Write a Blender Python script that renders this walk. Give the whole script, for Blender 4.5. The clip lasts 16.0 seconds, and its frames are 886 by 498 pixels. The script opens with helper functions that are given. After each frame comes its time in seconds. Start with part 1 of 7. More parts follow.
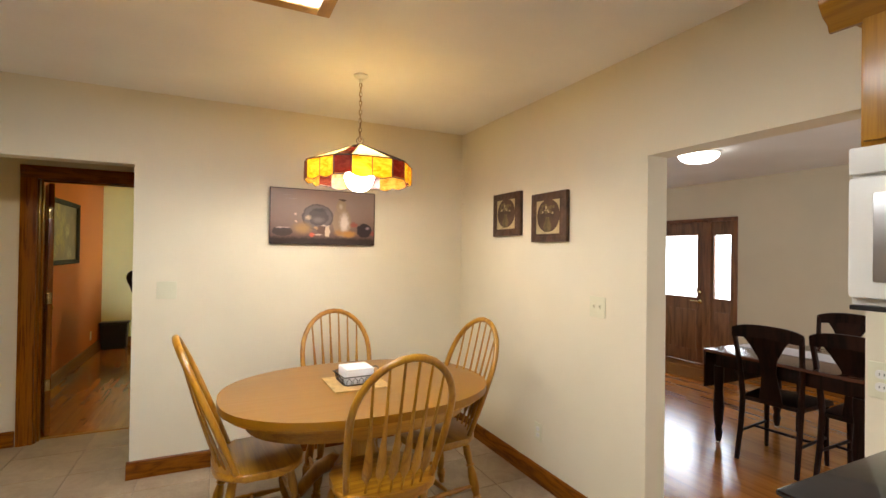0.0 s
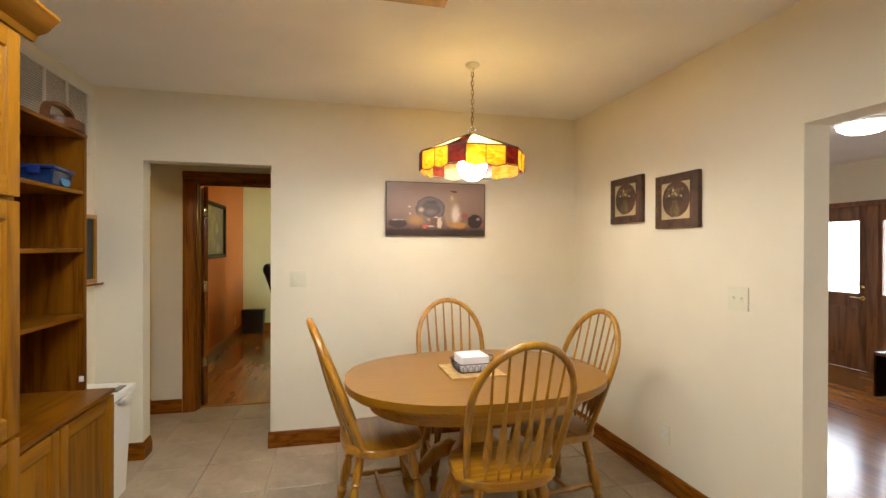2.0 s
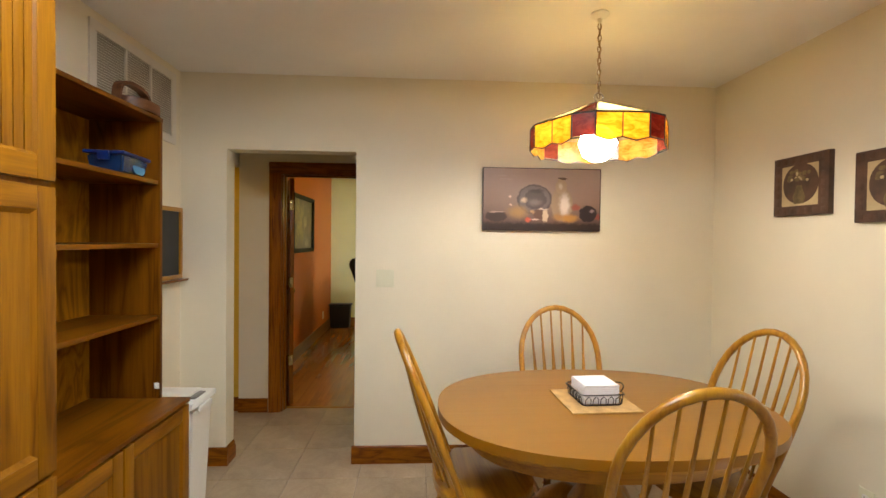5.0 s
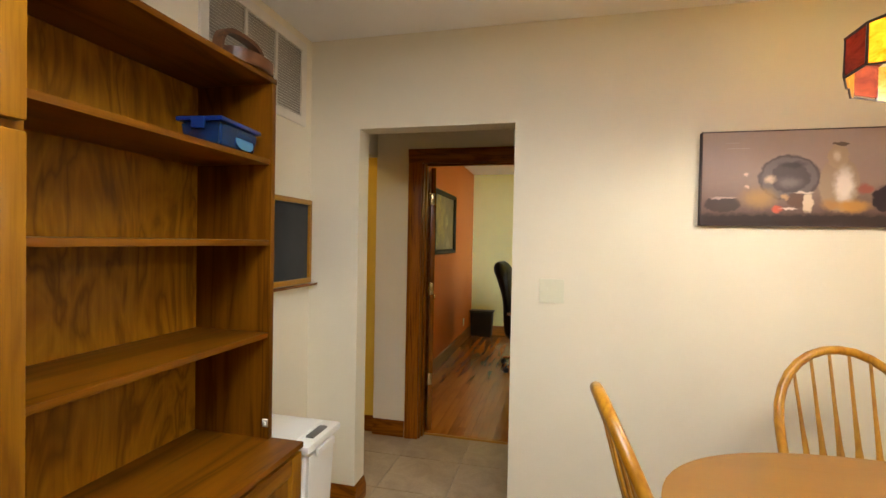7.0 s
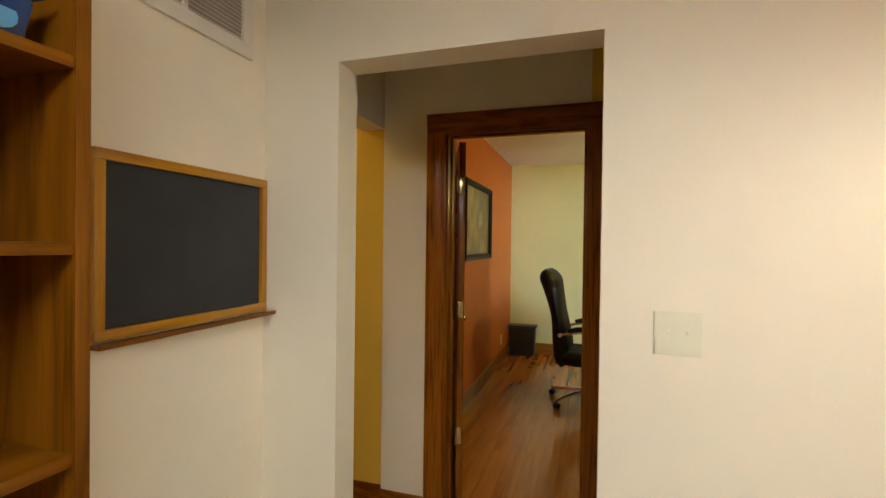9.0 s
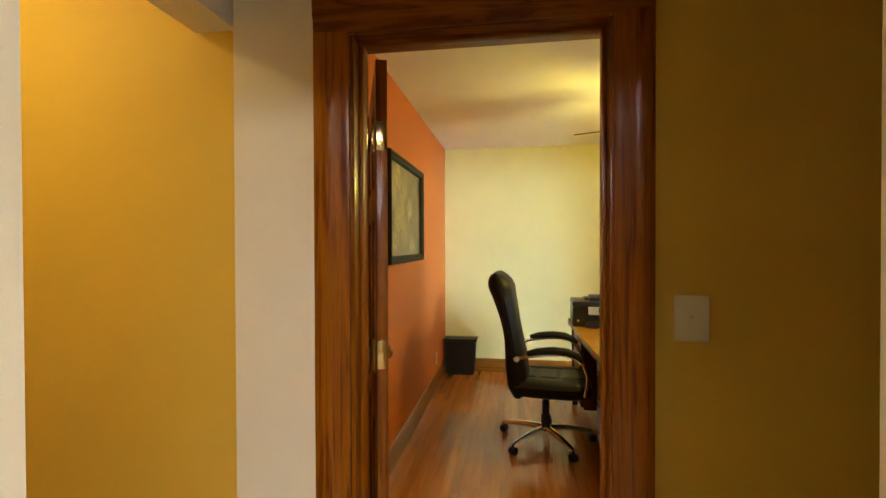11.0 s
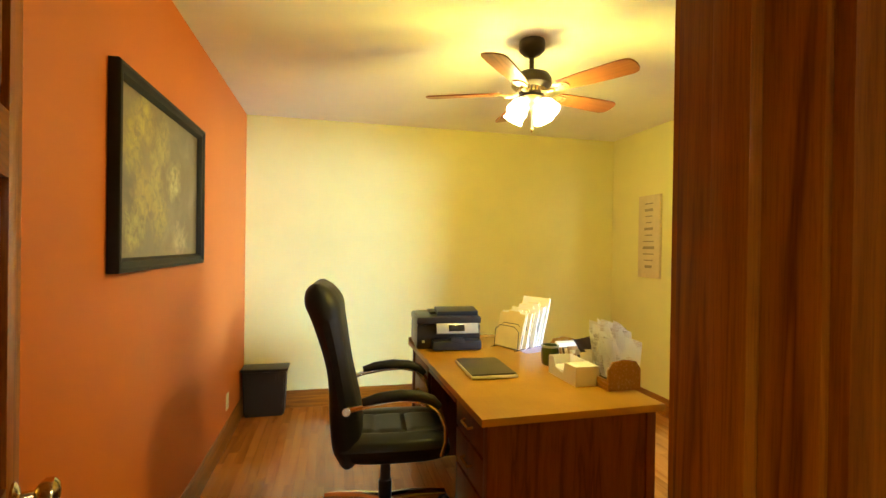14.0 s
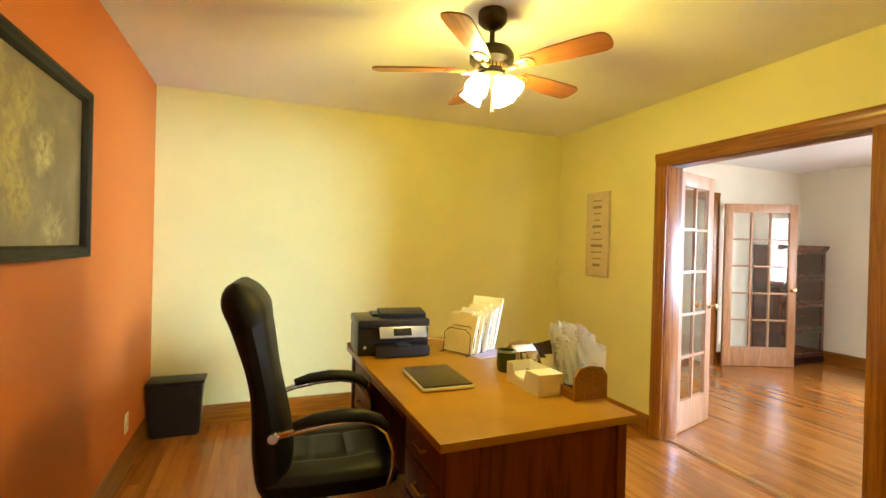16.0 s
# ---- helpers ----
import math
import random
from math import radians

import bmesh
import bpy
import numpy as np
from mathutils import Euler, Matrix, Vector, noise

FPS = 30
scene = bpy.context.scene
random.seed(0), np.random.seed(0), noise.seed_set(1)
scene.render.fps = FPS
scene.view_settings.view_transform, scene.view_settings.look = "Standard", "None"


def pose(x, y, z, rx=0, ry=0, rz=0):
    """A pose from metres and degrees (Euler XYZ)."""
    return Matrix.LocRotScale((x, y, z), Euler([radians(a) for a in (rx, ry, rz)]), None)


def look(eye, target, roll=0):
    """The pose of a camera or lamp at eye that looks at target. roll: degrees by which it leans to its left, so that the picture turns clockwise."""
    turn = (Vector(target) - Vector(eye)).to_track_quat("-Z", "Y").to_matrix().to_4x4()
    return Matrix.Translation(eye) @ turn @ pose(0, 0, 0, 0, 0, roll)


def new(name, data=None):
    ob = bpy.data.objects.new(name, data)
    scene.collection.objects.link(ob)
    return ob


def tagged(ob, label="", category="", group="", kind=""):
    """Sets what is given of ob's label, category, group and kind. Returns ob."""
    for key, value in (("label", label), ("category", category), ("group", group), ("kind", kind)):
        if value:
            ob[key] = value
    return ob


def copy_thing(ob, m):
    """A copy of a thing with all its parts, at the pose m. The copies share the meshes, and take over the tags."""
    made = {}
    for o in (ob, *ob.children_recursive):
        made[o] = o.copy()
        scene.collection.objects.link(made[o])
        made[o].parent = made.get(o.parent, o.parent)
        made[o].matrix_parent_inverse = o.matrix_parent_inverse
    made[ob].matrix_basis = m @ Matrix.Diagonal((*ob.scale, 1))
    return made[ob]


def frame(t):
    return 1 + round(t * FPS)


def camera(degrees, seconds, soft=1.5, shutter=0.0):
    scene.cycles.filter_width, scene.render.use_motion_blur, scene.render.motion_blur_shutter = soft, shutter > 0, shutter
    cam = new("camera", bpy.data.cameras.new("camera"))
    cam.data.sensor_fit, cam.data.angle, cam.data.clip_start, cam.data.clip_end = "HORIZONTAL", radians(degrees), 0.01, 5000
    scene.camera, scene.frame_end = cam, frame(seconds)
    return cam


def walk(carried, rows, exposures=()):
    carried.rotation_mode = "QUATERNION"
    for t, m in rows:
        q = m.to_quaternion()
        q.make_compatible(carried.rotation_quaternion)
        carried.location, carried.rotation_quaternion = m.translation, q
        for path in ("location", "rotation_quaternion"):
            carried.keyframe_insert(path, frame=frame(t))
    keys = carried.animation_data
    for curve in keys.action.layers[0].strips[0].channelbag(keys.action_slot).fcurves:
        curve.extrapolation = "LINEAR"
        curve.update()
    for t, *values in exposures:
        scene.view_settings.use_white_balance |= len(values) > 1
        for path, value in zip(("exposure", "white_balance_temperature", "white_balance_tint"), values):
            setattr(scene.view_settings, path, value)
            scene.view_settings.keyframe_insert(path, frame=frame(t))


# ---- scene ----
import itertools

cam = camera(87.4, 16.0)
PATH = [
    (0, (1.937, 1.225, 1.485), (2.807, 3.026, 1.502), 0.8),
    (0.5, (1.913, 1.243, 1.464), (2.636, 3.108, 1.491), 0.8),
    (1, (1.9, 1.25, 1.461), (2.499, 3.158, 1.479), 0.5),
    (1.5, (1.896, 1.256, 1.453), (2.401, 3.191, 1.463), 0.3),
    (2, (1.888, 1.265, 1.446), (2.341, 3.213, 1.439), 0.2),
    (2.5, (1.884, 1.278, 1.446), (2.303, 3.234, 1.428), 0.2),
    (3, (1.885, 1.316, 1.446), (2.264, 3.28, 1.415), 0.3),
    (5.5, (1.818, 1.916, 1.463), (1.787, 3.916, 1.428), 0.7),
    (6, (1.78, 2.096, 1.454), (1.576, 4.085, 1.418), 0.8),
    (6.5, (1.714, 2.305, 1.441), (1.347, 4.271, 1.405), 1.2),
    (7, (1.646, 2.494, 1.442), (1.172, 4.436, 1.409), 1.1),
    (7.5, (1.595, 2.724, 1.44), (1.022, 4.64, 1.412), 0.8),
    (8, (1.548, 2.957, 1.439), (0.928, 4.859, 1.415), 0.5),
    (8.5, (1.479, 3.205, 1.437), (0.848, 5.103, 1.409), 0.7),
    (9, (1.414, 3.451, 1.439), (0.801, 5.354, 1.418), 0.7),
    (9.2, (1.387, 3.538, 1.441), (0.796, 5.448, 1.414), 0.2),
    (11.5, (1.096, 4.724, 1.412), (0.902, 6.715, 1.399), 0.3),
    (12, (1.066, 4.916, 1.401), (0.995, 6.915, 1.398), 0.6),
    (12.5, (1.045, 5.097, 1.404), (1.101, 7.096, 1.395), 0.8),
    (13, (1.036, 5.249, 1.401), (1.238, 7.239, 1.394), 0.9),
    (13.5, (1.054, 5.372, 1.402), (1.399, 7.342, 1.396), 0.8),
    (14, (1.088, 5.497, 1.403), (1.55, 7.443, 1.393), 0.8),
    (14.5, (1.108, 5.605, 1.39), (1.661, 7.527, 1.379), 0.7),
    (15, (1.118, 5.685, 1.383), (1.721, 7.592, 1.367), 1.0),
    (15.5, (1.111, 5.755, 1.382), (1.778, 7.64, 1.366), 1.3),
    (16, (1.106, 5.804, 1.38), (1.831, 7.668, 1.369), 1.4),
]
walk(cam, [(t, look(eye, target, roll)) for t, eye, target, roll in PATH],
     [(0, 0.0), (3, -0.05), (6, -0.1), (6.5, -0.02), (8, 0.16), (9, 0.1), (11.5, 1.0), (12, 1.08), (12.5, 1.18), (13.5, 1.26), (16, 1.18)])

# ---- world and light ----
world = bpy.data.worlds.new("sky")
scene.world = world
world.use_nodes = True
wn = world.node_tree.nodes
wl = world.node_tree.links
sky = wn.new("ShaderNodeTexSky")
sky.sky_type = "NISHITA"
sky.sun_disc = False
sky.sun_elevation = radians(38)
sky.sun_rotation = radians(150)
wl.new(sky.outputs[0], wn["Background"].inputs[0])
wn["Background"].inputs[1].default_value = 0.12


def lamp_area(name, m, sx, sy, watts, color):
    d = bpy.data.lights.new(name, "AREA")
    d.shape, d.size, d.size_y, d.energy, d.color = "RECTANGLE", sx, sy, watts, color
    ob = new(name, d)
    ob.matrix_basis = m
    return ob


sun = new("sun", bpy.data.lights.new("sun", "SUN"))
sun.data.energy, sun.data.angle, sun.data.color = 2.0, radians(6), (1.0, 0.95, 0.88)
sun.matrix_basis = look((20, -12, 18), (6, 4, 0))

DAY = (0.98, 0.96, 0.94)
# sky light in the openings of the front room
fw = lamp_area("daylight_front_window", look((7.90, 7.0, 1.45), (5.2, 9.9, 1.1)), 1.1, 1.1, 18, (0.90, 0.93, 1.0))
fw.data.spread = radians(100)
lamp_area("daylight_south_window", look((6.2, 0.62, 1.45), (6.0, 5, 0.9)), 1.3, 1.1, 30, DAY)
fd = lamp_area("daylight_front_door", look((7.86, 5.70, 1.40), (0.8, 9.4, 0.9)), 0.9, 0.95, 33, (0.46, 0.67, 1.0))
fd.data.spread = radians(46)


# ---- materials ----
def nodes_of(name):
    m = bpy.data.materials.new(name)
    m.use_nodes = True
    return m, m.node_tree.nodes, m.node_tree.links, m.node_tree.nodes["Principled BSDF"]


def rgba(c):
    return (c[0], c[1], c[2], 1.0)


def coords(n, l, scale, kind="Object"):
    tc, mp = n.new("ShaderNodeTexCoord"), n.new("ShaderNodeMapping")
    mp.inputs["Scale"].default_value = scale
    l.new(tc.outputs[kind], mp.inputs["Vector"])
    return mp.outputs[0]


def noise_tex(n, l, vec, scale, detail=4, rough=0.55, dist=0.0):
    t = n.new("ShaderNodeTexNoise")
    t.inputs["Scale"].default_value, t.inputs["Detail"].default_value = scale, detail
    t.inputs["Roughness"].default_value, t.inputs["Distortion"].default_value = rough, dist
    l.new(vec, t.inputs["Vector"])
    return t.outputs["Fac"]


def ramp(n, l, fac, stops):
    r = n.new("ShaderNodeValToRGB")
    e = r.color_ramp.elements
    while len(e) < len(stops):
        e.new(0.5)
    for i, (p, c) in enumerate(stops):
        e[i].position, e[i].color = p, rgba(c)
    l.new(fac, r.inputs[0])
    return r.outputs[0]


def mix(n, l, fac, a, b, mode="MIX"):
    x = n.new("ShaderNodeMix")
    x.data_type, x.blend_type = "RGBA", mode
    for sock, v in ((0, fac), (6, a), (7, b)):
        if isinstance(v, (int, float)):
            x.inputs[sock].default_value = v
        elif isinstance(v, tuple):
            x.inputs[sock].default_value = rgba(v)
        else:
            l.new(v, x.inputs[sock])
    return x.outputs[2]


def bump(n, l, height, strength, distance, p):
    b = n.new("ShaderNodeBump")
    b.inputs["Strength"].default_value, b.inputs["Distance"].default_value = strength, distance
    l.new(height, b.inputs["Height"])
    l.new(b.outputs[0], p.inputs["Normal"])


def paint(name, c, rough=0.62, grain=0.12, tex=260.0):
    m, n, l, p = nodes_of(name)
    v = coords(n, l, (1, 1, 1))
    big = noise_tex(n, l, v, 1.3, 3)
    dark = tuple(x * 0.94 for x in c)
    light = tuple(min(1, x * 1.03) for x in c)
    l.new(ramp(n, l, big, [(0.3, dark), (0.7, light)]), p.inputs["Base Color"])
    p.inputs["Roughness"].default_value = rough
    p.inputs["Specular IOR Level"].default_value = 0.35
    bump(n, l, noise_tex(n, l, v, tex, 2), grain, 0.002, p)
    return m


def wood(name, dark, mid, light, axis="Z", rough=0.35, coat=0.3, grain=1.0, figure=1.0, ident=0.12, island=False, pore=0.5, lengthwise=0.9):
    """Stained timber: long fibres along one axis, cathedral figure, pores, a change of tone from board to board."""
    m, n, l, p = nodes_of(name)
    s = {"X": (lengthwise, 9, 9), "Y": (9, lengthwise, 9), "Z": (9, 9, lengthwise)}[axis]
    f = {"X": (5, 130, 130), "Y": (130, 5, 130), "Z": (130, 130, 5)}[axis]
    info = n.new("ShaderNodeNewGeometry") if island else n.new("ShaderNodeObjectInfo")
    rnd = info.outputs["Random Per Island"] if island else info.outputs["Random"]
    tc, add = n.new("ShaderNodeTexCoord"), n.new("ShaderNodeVectorMath")
    mul = n.new("ShaderNodeMath")
    mul.operation = "MULTIPLY"
    mul.inputs[1].default_value = 7.3
    l.new(rnd, mul.inputs[0])
    l.new(tc.outputs["Object"], add.inputs[0])
    l.new(mul.outputs[0], add.inputs[1])
    outs = []
    for sc in (s, f):
        mp = n.new("ShaderNodeMapping")
        mp.inputs["Scale"].default_value = tuple(x * grain for x in sc)
        l.new(add.outputs[0], mp.inputs["Vector"])
        outs.append(mp.outputs[0])
    fig = n.new("ShaderNodeTexNoise")
    fig.inputs["Scale"].default_value, fig.inputs["Detail"].default_value = 1.0, 3
    fig.inputs["Distortion"].default_value = 0.7 * figure
    l.new(outs[0], fig.inputs["Vector"])
    rings = n.new("ShaderNodeMath")
    rings.operation = "MULTIPLY"
    rings.inputs[1].default_value = 7.0 * figure
    l.new(fig.outputs["Fac"], rings.inputs[0])
    sine = n.new("ShaderNodeMath")
    sine.operation = "PINGPONG"
    sine.inputs[1].default_value = 1.0
    l.new(rings.outputs[0], sine.inputs[0])
    base = ramp(n, l, sine.outputs[0], [(0.0, dark), (0.35, mid), (1.0, light)])
    pores = noise_tex(n, l, outs[1], 1.0, 3, 0.6)
    poremask = ramp(n, l, pores, [(0.35, (0.70, 0.62, 0.56)), (0.55, (1, 1, 1))])
    col = mix(n, l, pore, base, poremask, "MULTIPLY")
    hsv = n.new("ShaderNodeHueSaturation")
    mr = n.new("ShaderNodeMapRange")
    mr.inputs["To Min"].default_value, mr.inputs["To Max"].default_value = 1 - ident, 1 + ident
    l.new(rnd, mr.inputs["Value"])
    l.new(mr.outputs[0], hsv.inputs["Value"])
    l.new(col, hsv.inputs["Color"])
    l.new(hsv.outputs[0], p.inputs["Base Color"])
    rr = n.new("ShaderNodeMapRange")
    rr.inputs["To Min"].default_value, rr.inputs["To Max"].default_value = rough - 0.06, rough + 0.1
    l.new(pores, rr.inputs["Value"])
    l.new(rr.outputs[0], p.inputs["Roughness"])
    p.inputs["Coat Weight"].default_value, p.inputs["Coat Roughness"].default_value = coat, 0.18
    bump(n, l, pores, 0.12, 0.001, p)
    return m


def plain(name, c, rough=0.5, metal=0.0, vary=0.06, grain=0.05, scale=40.0, coat=0.0):
    m, n, l, p = nodes_of(name)
    v = coords(n, l, (1, 1, 1))
    f = noise_tex(n, l, v, scale * 0.2, 4)
    l.new(ramp(n, l, f, [(0.3, tuple(x * (1 - vary) for x in c)), (0.7, tuple(min(1, x * (1 + vary)) for x in c))]), p.inputs["Base Color"])
    p.inputs["Roughness"].default_value, p.inputs["Metallic"].default_value = rough, metal
    p.inputs["Coat Weight"].default_value = coat
    bump(n, l, noise_tex(n, l, v, scale * 8, 2), grain, 0.001, p)
    return m


def glow(name, c, strength):
    m, n, l, p = nodes_of(name)
    p.inputs["Base Color"].default_value = rgba((0.8, 0.8, 0.8))
    p.inputs["Emission Color"].default_value = rgba(c)
    p.inputs["Emission Strength"].default_value = strength
    return m


def glass(name, c=(0.95, 0.97, 0.97), rough=0.02):
    m, n, l, p = nodes_of(name)
    p.inputs["Base Color"].default_value = rgba(c)
    p.inputs["Transmission Weight"].default_value = 1.0
    p.inputs["Roughness"].default_value, p.inputs["IOR"].default_value = rough, 1.45
    return m


def soft_spot(n, l, vec, c, size, stretch, core=0.25):
    """A blurred oval of paint as a mask from 0 to 1."""
    mp, ln, mr = n.new("ShaderNodeMapping"), n.new("ShaderNodeVectorMath"), n.new("ShaderNodeMapRange")
    mp.inputs["Location"].default_value = (-c[0] / size, -c[1] / (size * stretch), 0)
    mp.inputs["Scale"].default_value = (1 / size, 1 / (size * stretch), 0)
    ln.operation = "LENGTH"
    mr.interpolation_type = "SMOOTHSTEP"
    mr.inputs["From Min"].default_value, mr.inputs["From Max"].default_value = core, 1.0
    mr.inputs["To Min"].default_value, mr.inputs["To Max"].default_value = 1.0, 0.0
    l.new(vec, mp.inputs["Vector"])
    l.new(mp.outputs[0], ln.inputs[0])
    l.new(ln.outputs["Value"], mr.inputs["Value"])
    return mr.outputs[0]


M_WALL = paint("wall_paint", (0.80, 0.738, 0.585))
M_MUSTARD = paint("mustard_paint", (0.76, 0.51, 0.07))
M_YELLOW = paint("yellow_paint", (0.79, 0.735, 0.31))
M_ORANGE = paint("orange_paint", (0.54, 0.140, 0.016), 0.55)
M_CEIL = paint("ceiling_paint", (0.86, 0.85, 0.83), 0.85, 0.25, 120)
M_OAK = wood("honey_oak", (0.31, 0.126, 0.005), (0.405, 0.185, 0.010), (0.47, 0.228, 0.015), "Z", 0.3, 0.35)
M_CAB = wood("cabinet_oak", (0.135, 0.045, 0.001), (0.205, 0.079, 0.002), (0.25, 0.102, 0.003), "Z", 0.42, 0.1, 1.6, 0.8)
M_CAB_Y = wood("cabinet_oak_y", (0.135, 0.045, 0.001), (0.205, 0.079, 0.002), (0.25, 0.102, 0.003), "Y", 0.42, 0.1, 1.6, 0.8)
M_OAK_X = wood("honey_oak_x", (0.31, 0.126, 0.005), (0.405, 0.185, 0.010), (0.47, 0.228, 0.015), "X", 0.3, 0.35)
M_OAK_Y = wood("honey_oak_y", (0.31, 0.126, 0.005), (0.405, 0.185, 0.010), (0.47, 0.228, 0.015), "Y", 0.3, 0.35)
M_CASE = wood("trim_oak", (0.15, 0.034, 0.001), (0.27, 0.076, 0.002), (0.34, 0.108, 0.003), "Z", 0.34, 0.25, 4.0, 0.9, 0.12, False, 0.7, 0.35)
M_CASE_X = wood("trim_oak_x", (0.12, 0.030, 0.001), (0.20, 0.058, 0.002), (0.26, 0.084, 0.003), "X", 0.34, 0.12, 2.2, 1.1)
M_CASE_Y = wood("trim_oak_y", (0.12, 0.030, 0.001), (0.20, 0.058, 0.002), (0.26, 0.084, 0.003), "Y", 0.34, 0.12, 2.2, 1.1)
M_GOLD = wood("golden_trim", (0.21, 0.066, 0.002), (0.31, 0.108, 0.004), (0.38, 0.142, 0.006), "Z", 0.30, 0.2, 4.0, 0.6, 0.1, False, 0.6, 0.35)
M_GOLD_X = wood("golden_trim_x", (0.21, 0.066, 0.002), (0.31, 0.108, 0.004), (0.38, 0.142, 0.006), "X", 0.30, 0.2, 4.0, 0.6, 0.1, False, 0.6, 0.35)
M_GOLD_Y = wood("golden_trim_y", (0.21, 0.066, 0.002), (0.31, 0.108, 0.004), (0.38, 0.142, 0.006), "Y", 0.30, 0.2, 4.0, 0.6, 0.1, False, 0.6, 0.35)
# Darker than cabinet oak: the bookshelf's inside shade is put into the tone.
M_SHELF = wood("shelf_oak", (0.098, 0.030, 0.001), (0.158, 0.053, 0.0018), (0.20, 0.071, 0.003), "Z", 0.4, 0.04)
M_SHELF_Y = wood("shelf_oak_y", (0.098, 0.030, 0.001), (0.158, 0.053, 0.0018), (0.20, 0.071, 0.003), "Y", 0.36, 0.05)
M_PLY = wood("shelf_plywood", (0.18, 0.066, 0.0016), (0.25, 0.100, 0.003), (0.33, 0.140, 0.005), "Z", 0.45, 0.05, 0.8, 1.4, 0.05, False, 0.45, 2.6)
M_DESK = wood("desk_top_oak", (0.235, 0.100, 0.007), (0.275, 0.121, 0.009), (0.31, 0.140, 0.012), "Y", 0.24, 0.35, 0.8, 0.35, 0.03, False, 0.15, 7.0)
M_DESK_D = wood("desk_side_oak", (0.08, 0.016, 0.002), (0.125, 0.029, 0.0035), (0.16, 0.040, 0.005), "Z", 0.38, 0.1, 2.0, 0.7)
M_PLANK = wood("floor_oak", (0.31, 0.105, 0.014), (0.38, 0.138, 0.020), (0.44, 0.168, 0.027), "Y", 0.17, 0.4, 1.0, 0.7, 0.13, False, 0.12)
M_PLANK_FAR = wood("floor_oak_joined", (0.31, 0.105, 0.014), (0.38, 0.138, 0.020), (0.44, 0.168, 0.027), "Y", 0.17, 0.4, 1.0, 0.7, 0.13, True, 0.12)
# One mahogany in two tones: shade and window light are put into the colours.
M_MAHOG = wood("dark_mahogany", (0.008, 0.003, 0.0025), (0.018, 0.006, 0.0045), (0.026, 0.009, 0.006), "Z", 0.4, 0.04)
M_MAHOG_LIT = wood("dark_mahogany_lit", (0.05, 0.014, 0.009), (0.10, 0.028, 0.016), (0.14, 0.042, 0.024), "Y", 0.2, 0.6)
M_FDOOR = wood("front_door_oak", (0.14, 0.054, 0.020), (0.23, 0.094, 0.036), (0.29, 0.125, 0.050), "Z", 0.35, 0.3)
M_LDOOR = wood("light_door_oak", (0.38, 0.185, 0.080), (0.45, 0.230, 0.105), (0.50, 0.27, 0.13), "Z", 0.4, 0.1, 2.5, 0.6, 0.08, False, 0.25)
for stained_oak in (M_CASE, M_CASE_X, M_CASE_Y, M_SHELF, M_SHELF_Y, M_PLY, M_DESK_D, M_CAB, M_CAB_Y, M_MAHOG):
    stained_oak.node_tree.nodes["Principled BSDF"].inputs["Specular IOR Level"].default_value = 0.16
for floor_oak in (M_PLANK, M_PLANK_FAR):
    floor_oak.node_tree.nodes["Bump"].inputs["Strength"].default_value = 0.03
M_WHITE = plain("white_plastic", (0.80, 0.79, 0.75), 0.35, 0, 0.02)
M_IVORY = plain("ivory_plate", (0.74, 0.72, 0.55), 0.35, 0, 0.02)
M_BLACK = plain("black_plastic", (0.011, 0.011, 0.012), 0.38, 0, 0.15)
M_LEATHER = plain("black_leather", (0.006, 0.0055, 0.0055), 0.45, 0, 0.25, 0.35, 30)
M_LEATHER.node_tree.nodes["Principled BSDF"].inputs["Specular IOR Level"].default_value = 0.25
M_CHROME = plain("satin_chrome", (0.72, 0.70, 0.66), 0.22, 1.0, 0.04)
M_BRASS = plain("polished_brass", (0.62, 0.47, 0.22), 0.18, 1.0, 0.06)
M_BRONZE = plain("dark_bronze", (0.045, 0.032, 0.022), 0.38, 0.7, 0.25)
M_LEAD = plain("lead_came", (0.04, 0.035, 0.03), 0.45, 0.6, 0.2)
M_GROUT = plain("grout", (0.36, 0.30, 0.23), 0.9, 0, 0.15, 0.3)
M_GLASS = glass("window_glass")
M_SLATE = plain("chalk_slate", (0.022, 0.024, 0.026), 0.6, 0, 0.5, 0.1, 10)
M_GRILLE = plain("grille_white", (0.74, 0.70, 0.62), 0.45, 0, 0.04)
M_MESH = plain("grille_grey", (0.40, 0.37, 0.31), 0.6, 0, 0.08)


def tile_material():
    m, n, l, p = nodes_of("glazed_floor_tile")
    v = coords(n, l, (1, 1, 1))
    info = n.new("ShaderNodeObjectInfo")
    cloud = noise_tex(n, l, v, 5.0, 5, 0.6, 0.6)
    col = ramp(n, l, cloud, [(0.3, (0.34, 0.26, 0.175)), (0.5, (0.43, 0.34, 0.235)), (0.72, (0.50, 0.41, 0.295))])
    fine = noise_tex(n, l, v, 60, 3)
    col = mix(n, l, 0.25, col, ramp(n, l, fine, [(0.35, (0.7, 0.66, 0.6)), (0.6, (1, 1, 1))]), "MULTIPLY")
    hsv = n.new("ShaderNodeHueSaturation")
    mr = n.new("ShaderNodeMapRange")
    mr.inputs["To Min"].default_value, mr.inputs["To Max"].default_value = 0.92, 1.07
    l.new(info.outputs["Random"], mr.inputs["Value"])
    l.new(mr.outputs[0], hsv.inputs["Value"])
    l.new(col, hsv.inputs["Color"])
    l.new(hsv.outputs[0], p.inputs["Base Color"])
    p.inputs["Roughness"].default_value = 0.3
    bump(n, l, fine, 0.06, 0.002, p)
    return m


